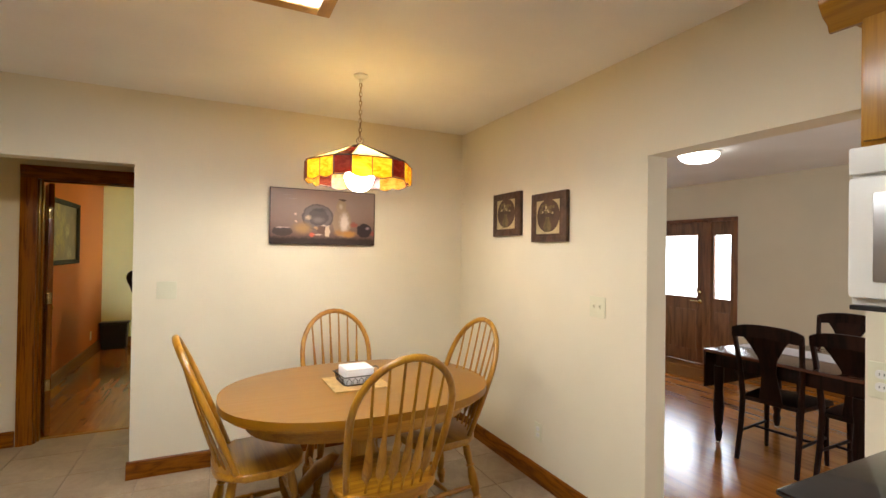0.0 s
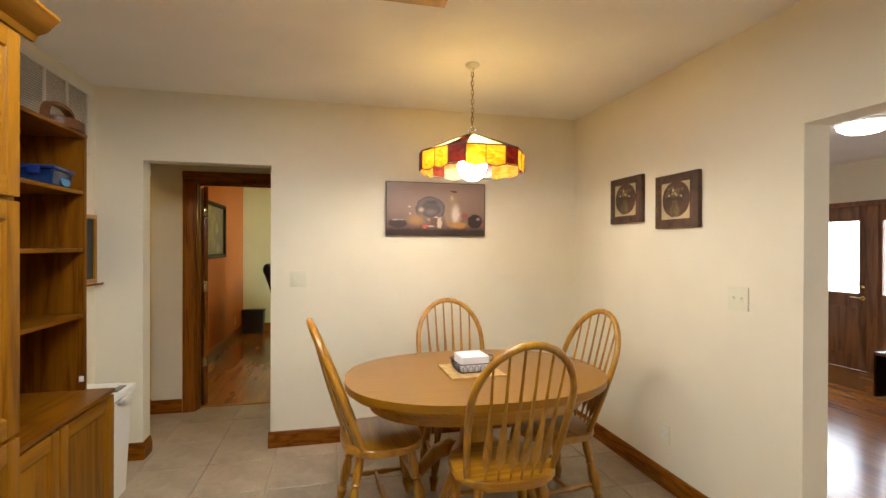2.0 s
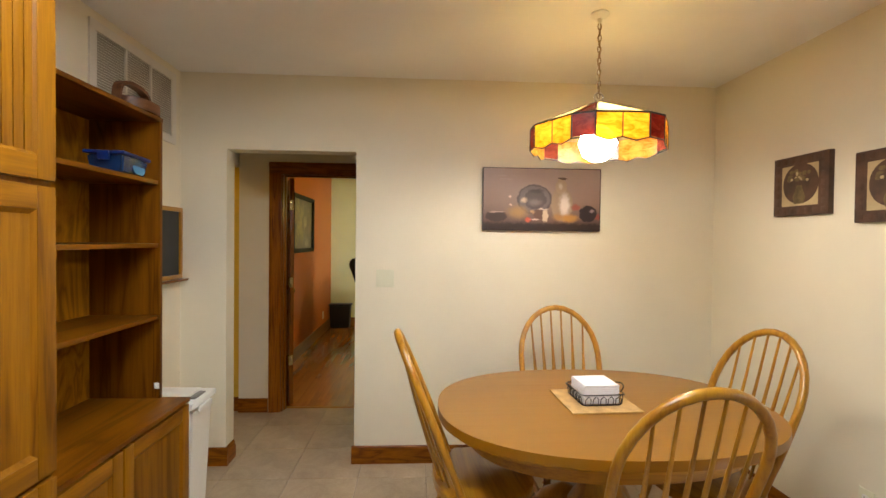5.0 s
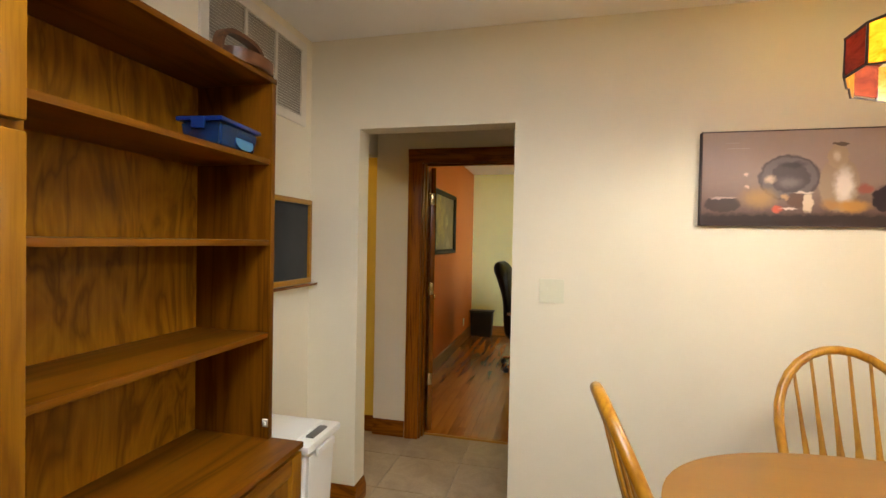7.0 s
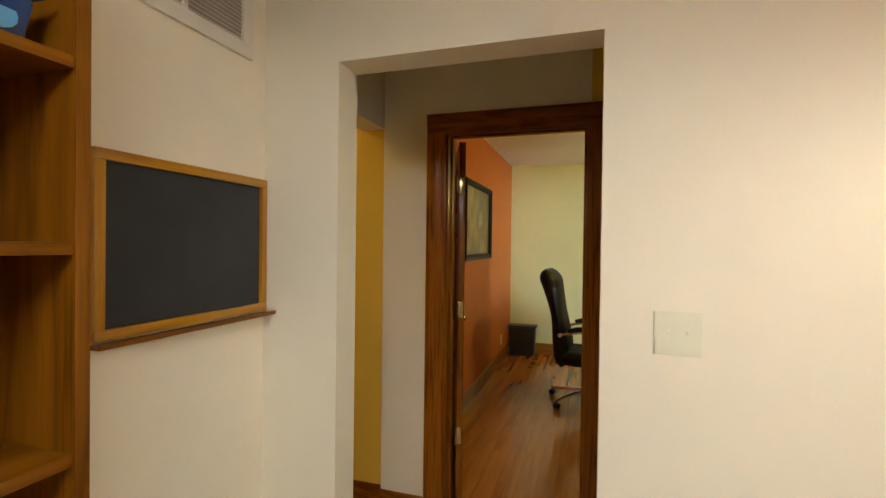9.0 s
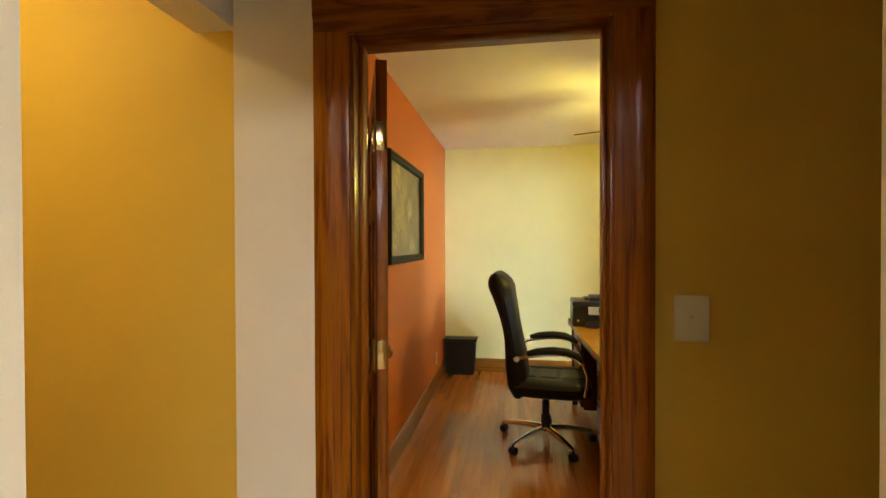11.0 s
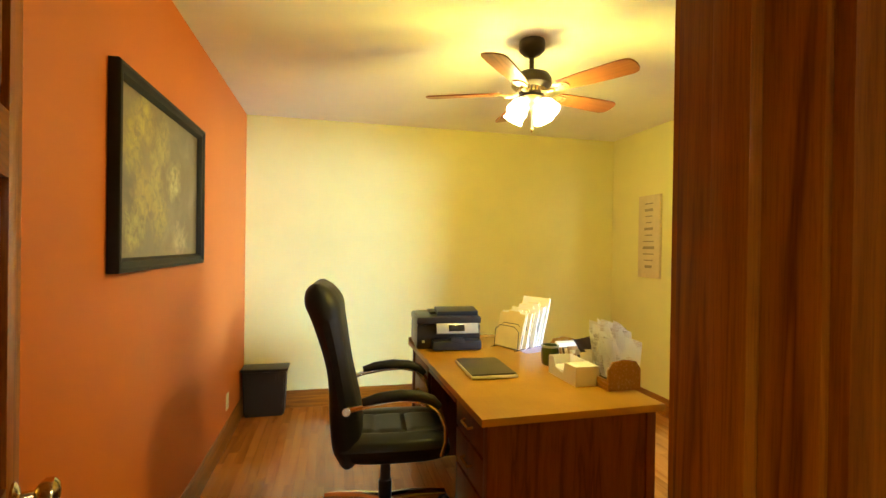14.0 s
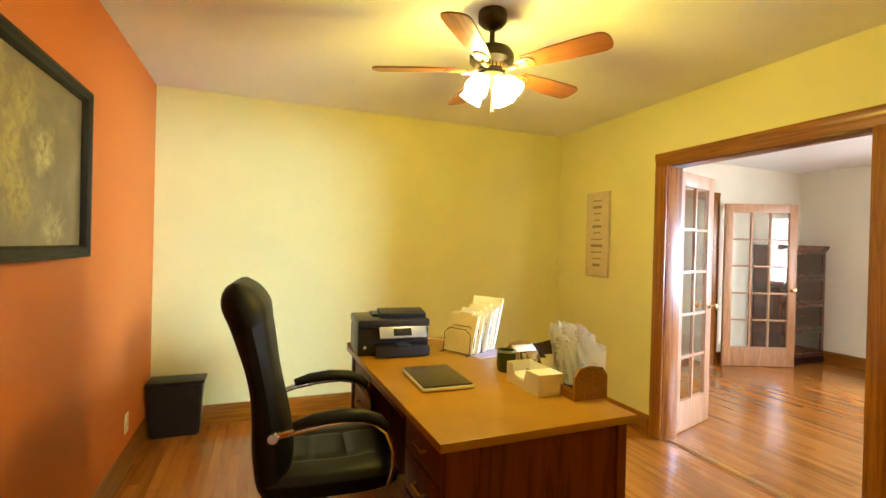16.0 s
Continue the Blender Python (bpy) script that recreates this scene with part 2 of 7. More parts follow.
def worn_varnish(name):
    """Old varnished veneer: cloudy amber with dull patches, faint grain along y."""
    m, n, l, p = nodes_of(name)
    v = coords(n, l, (1, 1, 1))
    cloud = noise_tex(n, l, v, 5.0, 4, 0.5, 0.2)
    col = ramp(n, l, cloud, [(0.2, (0.33, 0.155, 0.007)), (0.5, (0.375, 0.180, 0.009)), (0.8, (0.415, 0.203, 0.012))])
    fibre = noise_tex(n, l, coords(n, l, (90, 6, 90)), 1.0, 3, 0.6)
    col = mix(n, l, 0.10, col, ramp(n, l, fibre, [(0.35, (0.62, 0.55, 0.5)), (0.6, (1, 1, 1))]), "MULTIPLY")
    l.new(col, p.inputs["Base Color"])
    dull = noise_tex(n, l, v, 4.0, 2, 0.5)
    mr = n.new("ShaderNodeMapRange")
    mr.inputs["To Min"].default_value, mr.inputs["To Max"].default_value = 0.34, 0.42
    l.new(dull, mr.inputs["Value"])
    l.new(mr.outputs[0], p.inputs["Roughness"])
    p.inputs["Specular IOR Level"].default_value = 0.4
    return m


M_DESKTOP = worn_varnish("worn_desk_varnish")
M_TILE = tile_material()


# ---- mesh helpers ----
def box(bm, x0, x1, y0, y1, z0, z1, bev=0.0, m=None):
    r = bmesh.ops.create_cube(bm, size=1.0)
    vs = r["verts"]
    t = Matrix.Translation(((x0 + x1) / 2, (y0 + y1) / 2, (z0 + z1) / 2)) @ Matrix.Diagonal((x1 - x0, y1 - y0, z1 - z0, 1))
    if m is not None:
        t = m @ t
    bmesh.ops.transform(bm, matrix=t, verts=vs)
    if bev > 0:
        es = list({e for v in vs for e in v.link_edges})
        bmesh.ops.bevel(bm, geom=es, offset=bev, segments=2, affect="EDGES", profile=0.6)


def lathe(bm, prof, segs=20, m=None, close=True):
    """A turned solid from (radius, height) pairs."""
    rings = []
    for r, z in prof:
        rings.append([bm.verts.new((r * math.cos(2 * math.pi * i / segs), r * math.sin(2 * math.pi * i / segs), z)) for i in range(segs)])
    for a, b in zip(rings, rings[1:]):
        for i in range(segs):
            bm.faces.new((a[i], a[(i + 1) % segs], b[(i + 1) % segs], b[i]))
    if close:
        bm.faces.new(rings[0][::-1])
        bm.faces.new(rings[-1])
    if m is not None:
        bmesh.ops.transform(bm, matrix=m, verts=[v for ring in rings for v in ring])


def tube(bm, pts, rad, segs=8, closed=False, flat=1.0):
    """A round bar along points; rad is one radius or one for each point. flat squashes it across."""
    P = [Vector(p) for p in pts]
    n = len(P)
    R = rad if isinstance(rad, (list, tuple)) else [rad] * n
    rings = []
    side = None
    for i in range(n):
        a = P[(i - 1) % n] if (closed or i > 0) else P[i]
        b = P[(i + 1) % n] if (closed or i < n - 1) else P[i]
        t = (b - a).normalized()
        if side is None:
            side = t.orthogonal().normalized()
        side = (side - t * side.dot(t)).normalized()
        up = t.cross(side)
        rings.append([bm.verts.new(P[i] + R[i] * (math.cos(2 * math.pi * k / segs) * side + flat * math.sin(2 * math.pi * k / segs) * up)) for k in range(segs)])
    pairs = list(zip(rings, rings[1:])) + ([(rings[-1], rings[0])] if closed else [])
    for a, b in pairs:
        for k in range(segs):
            bm.faces.new((a[k], a[(k + 1) % segs], b[(k + 1) % segs], b[k]))
    if not closed:
        bm.faces.new(rings[0][::-1])
        bm.faces.new(rings[-1])


def prism(bm, poly, z0, z1, m=None, bev=0.0):
    """A plate from a 2D outline between two heights."""
    a = [bm.verts.new((x, y, z0)) for x, y in poly]
    b = [bm.verts.new((x, y, z1)) for x, y in poly]
    k = len(poly)
    bm.faces.new(a[::-1])
    top = bm.faces.new(b)
    for i in range(k):
        bm.faces.new((a[i], a[(i + 1) % k], b[(i + 1) % k], b[i]))
    if bev > 0:
        es = [e for e in bm.edges if all(v in set(b) for v in e.verts)] + [e for e in bm.edges if all(v in set(a) for v in e.verts)]
        r = bmesh.ops.bevel(bm, geom=es, offset=bev, segments=3, affect="EDGES", profile=0.5)
    if m is not None:
        bmesh.ops.transform(bm, matrix=m, verts=bm.verts[:])


def run(bm, prof, start, end, out, up=(0, 0, 1)):
    """A moulding: profile pairs (across, outward) drawn from start to end."""
    s, e = Vector(start), Vector(end)
    O, U = Vector(out), Vector(up)
    a = [bm.verts.new(s + U * u + O * v) for u, v in prof]
    b = [bm.verts.new(e + U * u + O * v) for u, v in prof]
    k = len(prof)
    bm.faces.new(a)
    bm.faces.new(b[::-1])
    for i in range(k):
        bm.faces.new((a[(i + 1) % k], a[i], b[i], b[(i + 1) % k]))


def sheet(name, bm, material, smooth=40):
    bmesh.ops.recalc_face_normals(bm, faces=bm.faces[:])
    me = bpy.data.meshes.new(name)
    bm.to_mesh(me)
    bm.free()
    me.materials.append(material)
    if smooth:
        me.shade_smooth()
        me.set_sharp_from_angle(angle=radians(smooth))
    return me


def part(name, bm, material, parent=None, label="", smooth=40):
    ob = new(name, sheet(name, bm, material, smooth))
    if parent is not None:
        ob.parent = parent
    if label:
        ob["label"] = label
    return ob


def thing(name, m, label, category, group=""):
    ob = new(name)
    ob.empty_display_size = 0.1
    ob.matrix_basis = m
    return tagged(ob, label, category, group)


def one(name, bm, material, m, label, category, group="", smooth=40):
    ob = new(name, sheet(name, bm, material, smooth))
    ob.matrix_basis = m
    return tagged(ob, label, category, group)


def struct(name, boxes, material, label, category):
    bm = bmesh.new()
    for b in boxes:
        box(bm, *b)
    ob = new(name, sheet(name, bm, material, 0))
    return tagged(ob, label, category, "", "structure")


BM = bmesh.new

# ---- structure ----
H1, H2 = 2.512, 2.492
XL, XR, YB = 0.33, 3.834, 4.79
struct("wall_kitchen_back", [(XL, 0.618, YB, 4.915, 0, H1), (1.437, XR, YB, 4.915, 0, H1), (0.618, 1.437, YB, 4.915, 2.03, H1)], M_WALL, "cream painted plaster wall with a plain doorway", "wall")
struct("wall_kitchen_left", [(0.2, XL, -1.3, 4.93, 0, H1), (0.2, XL, 4.93, 5.7595, 2.06, H1)], M_WALL, "cream painted plaster wall", "wall")
struct("wall_kitchen_right", [(XR, 3.97, -1.3, 1.985, 0, H1), (XR, 3.97, 2.842, 5.722, 0, H1), (XR, 3.97, 1.985, 2.842, 1.98, H1)], M_WALL, "cream painted plaster wall with a plain opening", "wall")
struct("wall_kitchen_rear", [(0.2, 3.97, -1.42, -1.3, 0, H1)], M_WALL, "cream painted plaster wall", "wall")
struct("wall_side_room", [(-1.42, -1.3, 4.38, 5.97, 0, H1), (-1.3, 0.2, 4.38, 4.5, 0, H1), (-1.3, 0.345, 5.76, 5.8495, 0, H1)], M_MUSTARD, "mustard yellow painted wall of the side room", "wall")
struct("floor_side_room", [(-1.42, 0.2, 4.38, 5.97, -0.12, 0.0)], M_TILE, "beige ceramic floor of the side room", "floor")
struct("ceiling_side_room", [(-1.42, 0.2, 4.38, 5.97, H1, 2.62)], M_CEIL, "white painted flat ceiling", "ceiling")
struct("wall_hall_end", [(3.0, 3.12, 4.915, 5.722, 0, H1)], M_WALL, "cream painted plaster wall closing the hall", "wall")
struct("wall_office_front", [(0.345, 0.688, 5.722, 5.85, 0, H1), (0.688, 1.402, 5.722, 5.85, 2.045, H1)], M_WALL, "cream painted plaster wall with a cased doorway", "wall")
struct("wall_hall_side", [(1.402, 3.97, 5.722, 5.85, 0, H1)], M_MUSTARD, "mustard yellow painted wall beside the cased doorway", "wall")
struct("wall_office_left", [(0.24, 0.37, 5.85, 9.8, 0, H2)], M_ORANGE, "orange painted accent wall", "wall")
struct("wall_office_back", [(0.37, 3.97, 9.68, 9.8, 0, H2)], M_YELLOW, "pale yellow painted plaster wall", "wall")
struct("wall_office_right", [(3.846, 3.968, 5.85, 7.13, 0, H2), (3.846, 3.968, 8.38, 9.68, 0, H2), (3.846, 3.968, 7.13, 8.38, 2.02, H2)], M_YELLOW, "pale yellow painted plaster wall with a wide cased opening", "wall")
struct("wall_front_west", [(3.968, 3.98, 5.722, 7.13, 0, H2), (3.968, 3.98, 8.38, 9.95, 0, H2), (3.968, 3.98, 7.13, 8.38, 2.02, H2)], M_WALL, "cream painted plaster wall beside the wide opening", "wall")
struct("wall_front_east", [(7.95, 8.09, 0.4, 4.99, 0, H2), (7.95, 8.09, 6.40, 6.42, 0, H2), (7.95, 8.09, 7.6, 10.07, 0, H2), (7.95, 8.09, 4.99, 6.40, 2.0, H2),
                           (7.95, 8.09, 6.42, 7.6, 0, 0.85), (7.95, 8.09, 6.42, 7.6, 2.05, H2)], M_WALL, "cream painted wall with the front door", "wall")
struct("wall_front_north", [(3.97, 5.45, 9.95, 10.07, 0, H2), (6.30, 7.95, 9.95, 10.07, 0, H2), (5.45, 6.30, 9.95, 10.07, 2.04, H2)], M_WALL, "cream painted plaster wall with a cased doorway", "wall")
struct("wall_front_south", [(3.97, 5.5, 0.4, 0.52, 0, H2), (6.9, 7.95, 0.4, 0.52, 0, H2), (5.5, 6.9, 0.4, 0.52, 0, 0.85), (5.5, 6.9, 0.4, 0.52, 2.05, H2)], M_WALL, "cream painted plaster wall with a window opening", "wall")
struct("wall_closet", [(5.3, 5.45, 10.07, 11.3, 0, H2), (6.30, 6.42, 10.07, 11.3, 0, H2), (5.3, 6.42, 11.3, 11.4, 0, H2)], M_WALL, "cream painted plaster wall behind the doorway", "wall")
struct("ceiling_kitchen", [(0.2, 3.97, -1.42, 5.85, H1, 2.62)], M_CEIL, "white painted flat ceiling", "ceiling")
struct("ceiling_office", [(0.24, 3.97, 5.85, 9.8, H2, 2.62)], M_CEIL, "white painted flat ceiling", "ceiling")
struct("ceiling_front", [(3.97, 8.09, 0.4, 11.4, H2, 2.62)], M_CEIL, "white painted flat ceiling", "ceiling")
floor_tile = struct("floor_kitchen", [(0.2, 3.97, -1.42, 5.815, -0.12, -0.006)], M_GROUT, "beige ceramic tile floor with grey-brown grout", "floor")
floor_wood = struct("floor_office", [(0.24, 3.97, 5.815, 9.8, -0.12, -0.006)], M_DESK_D, "glossy oak strip floor", "floor")
floor_front = struct("floor_front", [(3.97, 8.09, 0.4, 11.4, -0.12, -0.006)], M_DESK_D, "glossy oak strip floor", "floor")
M_OUT = glow("bright_haze", (0.86, 0.93, 1.0), 8.0)
struct("backdrop", [(13.0, 13.05, -6, 16, -0.15, 7)], M_OUT, "plain bright overcast distance beyond the front door", "backdrop")
M_GROUND = plain("pale_ground", (0.30, 0.32, 0.26), 0.9, 0, 0.2)
struct("ground", [(-300, 400, -350, 350, -0.5, -0.16)], M_GROUND, "plain pale ground outside the house", "ground")

# baseboards and casings
BASE = [(0, 0), (0, 0.016), (0.075, 0.016), (0.085, 0.011), (0.10, 0.009), (0.112, 0.004), (0.115, 0)]
BASE2 = [(0, 0), (0, 0.017), (0.10, 0.017), (0.112, 0.012), (0.13, 0.009), (0.142, 0.004), (0.145, 0)]


def baseboard(start, end, out, prof=BASE):
    bm = BM()
    run(bm, prof, start, end, out)
    along_x = abs(end[0] - start[0]) > abs(end[1] - start[1])
    gold = prof is BASE2
    ob = part("baseboard", bm, (M_GOLD_X if gold else M_CASE_X) if along_x else (M_GOLD_Y if gold else M_CASE_Y))
    return tagged(ob, "stained oak baseboard with a moulded top", "baseboard", "", "structure")


baseboard((XL, 3.99, 0), (XL, YB, 0), (1, 0, 0))
baseboard((XL, YB, 0), (0.634, YB, 0), (0, -1, 0))
baseboard((0.618, YB, 0), (0.618, 4.915, 0), (1, 0, 0))
baseboard((1.421, YB, 0), (XR, YB, 0), (0, -1, 0))
baseboard((1.437, YB, 0), (1.437, 4.915, 0), (-1, 0, 0))
baseboard((XR, 2.842, 0), (XR, YB, 0), (-1, 0, 0))
baseboard((-1.3, 5.76, 0), (0.345, 5.76, 0), (0, -1, 0))
baseboard((0.345, 5.722, 0), (0.588, 5.722, 0), (0, -1, 0))
baseboard((1.492, 5.722, 0), (3.0, 5.722, 0), (0, -1, 0))
baseboard((0.37, 5.85, 0), (0.37, 9.68, 0), (1, 0, 0), BASE2)
baseboard((0.37, 9.68, 0), (3.846, 9.68, 0), (0, -1, 0), BASE2)
baseboard((3.846, 8.478, 0), (3.846, 9.68, 0), (-1, 0, 0), BASE2)
baseboard((3.846, 5.85, 0), (3.846, 7.03, 0), (-1, 0, 0), BASE2)
baseboard((7.95, 6.42, 0), (7.95, 9.95, 0), (-1, 0, 0), BASE2)
baseboard((7.95, 0.52, 0), (7.95, 4.95, 0), (-1, 0, 0), BASE2)
baseboard((6.40, 9.95, 0), (7.95, 9.95, 0), (0, -1, 0), BASE2)

CAS = [(0, 0), (0, 0.012), (0.012, 0.016), (0.035, 0.016), (0.045, 0.021), (0.085, 0.024), (0.098, 0.02), (0.1, 0.0)]


def casing(name, p0, p1, z, out, side, wx, wall, label):
    """Casing round a doorway: p0, p1 the inner lower corners on the wall face; side the way from p0 to p1."""
    t = new(name)
    gold = "golden" in label
    tagged(t, label, "door casing", "", "structure")
    S = Vector(side)
    for p, way in ((Vector(p0), -S), (Vector(p1), S)):
        bm = BM()
        run(bm, CAS, p, p + Vector((0, 0, z)), out, way)
        part("casing_side", bm, M_GOLD if gold else M_CASE, t)
    bm = BM()
    a = Vector(p0) - S * 0.1 + Vector((0, 0, z))
    b = Vector(p1) + S * 0.1 + Vector((0, 0, z))
    run(bm, CAS, a, b, out)
    part("casing_head", bm, M_GOLD_Y if gold else M_CASE_X if wx else M_CASE_Y, t)
    return t


casing("door_casing_hall", (0.694, 5.722, 0), (1.39, 5.722, 0), 2.006, (0, -1, 0), (1, 0, 0), True, 0.128, "dark stained oak door casing in the hall")
casing("door_casing_office", (0.694, 5.85, 0), (1.39, 5.85, 0), 2.006, (0, 1, 0), (1, 0, 0), True, 0.128, "dark stained oak door casing in the office")
casing("opening_casing_office", (3.846, 7.145, 0), (3.846, 8.365, 0), 2.006, (-1, 0, 0), (0, 1, 0), False, 0.128, "golden oak casing round the wide opening")
casing("opening_casing_front", (3.98, 7.145, 0), (3.98, 8.365, 0), 2.006, (1, 0, 0), (0, 1, 0), False, 0.128, "golden oak casing round the wide opening")
casing("doorway_casing_front", (5.46, 9.95, 0), (6.29, 9.95, 0), 2.03, (0, -1, 0), (1, 0, 0), True, 0.12, "oak casing round the closet doorway")


def jamb(name, boxes, label):
    t = tagged(new(name), label, "door jamb", "", "structure")
    for nm, b, mt in boxes:
        bm = BM()
        box(bm, *b, 0.002)
        part(nm, bm, mt, t)
    return t


jamb("door_jamb_office", [("jamb_side", (0.688, 0.706, 5.7225, 5.8495, 0, 2.005), M_CASE), ("jamb_side", (1.384, 1.402, 5.7225, 5.8495, 0, 2.005), M_CASE), ("jamb_head", (0.706, 1.384, 5.7225, 5.8495, 2.002, 2.02), M_CASE_X),
                          ("door_stop", (0.706, 0.718, 5.765, 5.80, 0, 2.002), M_CASE), ("door_stop", (1.372, 1.384, 5.765, 5.80, 0, 2.002), M_CASE), ("stop_head", (0.718, 1.372, 5.765, 5.80, 1.99, 2.002), M_CASE_X)], "dark stained oak jamb of the office doorway")
jamb("opening_jamb_office", [("jamb_side", (3.8465, 3.9795, 7.13, 7.15, 0, 2.005), M_CASE), ("jamb_side", (3.8465, 3.9795, 8.36, 8.38, 0, 2.005), M_CASE), ("jamb_head", (3.8465, 3.9795, 7.15, 8.36, 2.0, 2.02), M_CASE_Y)], "oak jamb of the wide opening")
bm = BM()
run(bm, [(0, 0), (0.035, 0), (0.035, 0.002), (0.024, 0.008), (0.011, 0.008), (0, 0.002)], (0.706, 5.80, 0), (1.384, 5.80, 0), (0, 0, 1), (0, 1, 0))
tagged(part("threshold", bm, M_OAK_X), "oak threshold strip between tile and wood floors", "threshold", "", "structure")
bm = BM()
run(bm, [(0, 0), (0.06, 0), (0.06, 0.002), (0.04, 0.009), (0.02, 0.009), (0, 0.002)], (3.88, 7.15, 0), (3.88, 8.36, 0), (0, 0, 1), (1, 0, 0))
tagged(part("threshold", bm, M_OAK_Y), "oak threshold strip between two wood floors", "threshold", "", "structure")

# ---- kitchen fixtures ----
M_PANEL = glow("light_diffuser", (0.90, 0.92, 0.93), 15.2)
M_BULB = glow("lamp_globe", (1.0, 0.90, 0.76), 118.0)
WIN = [(0.0, -0.07), (0.03, -0.064), (0.055, -0.045), (0.072, 0.0), (0.055, 0.045), (0.03, 0.064), (0.0, 0.07)]


def ceiling_panel():
    t = thing("ceiling_light", pose(1.73, 2.62, H1), "square ceiling light with oak frame and white diffuser panels", "ceiling light")
    for nm, b, mt in (("frame_side", (-0.62, -0.565, -0.62, 0.62, -0.022, 0), M_OAK_Y), ("frame_side", (0.565, 0.62, -0.62, 0.62, -0.022, 0), M_OAK_Y),
                      ("frame_side", (-0.565, 0.565, -0.62, -0.565, -0.022, 0), M_OAK_X), ("frame_side", (-0.565, 0.565, 0.565, 0.62, -0.022, 0), M_OAK_X)):
        bm = BM()
        box(bm, *b, 0.004)
        part(nm, bm, mt, t)
    for i in range(4):
        bm = BM()
        box(bm, -0.565 + i * 0.2825 + 0.004, -0.565 + (i + 1) * 0.2825 - 0.004, -0.56, 0.56, -0.016, -0.010)
        part("diffuser", bm, M_PANEL, t)
    for i in range(1, 4):
        bm = BM()
        box(bm, -0.565 + i * 0.2825 - 0.004, -0.565 + i * 0.2825 + 0.004, -0.56, 0.56, -0.02, -0.008)
        part("divider", bm, M_OAK_Y, t)
    return t


ceiling_panel()


def stained(name, a, b, amount, see=0.3):
    """Streaky art glass that lets lamp light through."""
    m, n, l, p = nodes_of(name)
    v = coords(n, l, (6, 6, 14))
    f = noise_tex(n, l, v, 2.0, 4, 0.6, 1.5)
    col = ramp(n, l, f, [(0.3, a), (0.7, b)])
    l.new(col, p.inputs["Base Color"])
    p.inputs["Roughness"].default_value = 0.2
    tr = n.new("ShaderNodeBsdfTranslucent")
    l.new(col, tr.inputs["Color"])
    mx = n.new("ShaderNodeMixShader")
    mx.inputs[0].default_value = amount
    l.new(p.outputs[0], mx.inputs[1])
    l.new(tr.outputs[0], mx.inputs[2])
    clear = n.new("ShaderNodeBsdfTransparent")
    l.new(col, clear.inputs["Color"])
    mc = n.new("ShaderNodeMixShader")
    mc.inputs[0].default_value = see
    l.new(mx.outputs[0], mc.inputs[1])
    l.new(clear.outputs[0], mc.inputs[2])
    l.new(mc.outputs[0], n["Material Output"].inputs["Surface"])
    return m


M_AMBER = stained("amber_art_glass", (0.50, 0.22, 0.015), (0.86, 0.58, 0.11), 0.75)
M_PALE = stained("pale_art_glass", (0.92, 0.74, 0.36), (0.98, 0.88, 0.58), 0.8, 0.5)
M_RUBY = stained("dark_red_art_glass", (0.13, 0.02, 0.012), (0.30, 0.06, 0.03), 0.5)


def plate(bm, quad, thick):
    """A thin flat pane on four corners."""
    q = [Vector(c) for c in quad]
    nrm = (q[1] - q[0]).cross(q[2] - q[0]).normalized() * thick
    a = [bm.verts.new(c) for c in q]
    b = [bm.verts.new(c - nrm) for c in q]
    k = len(q)
    bm.faces.new(a)
    bm.faces.new(b[::-1])
    for i in range(k):
        bm.faces.new((a[(i + 1) % k], a[i], b[i], b[(i + 1) % k]))


M_CHAIN = plain("antique_chain", (0.32, 0.22, 0.11), 0.35, 0.6, 0.2)


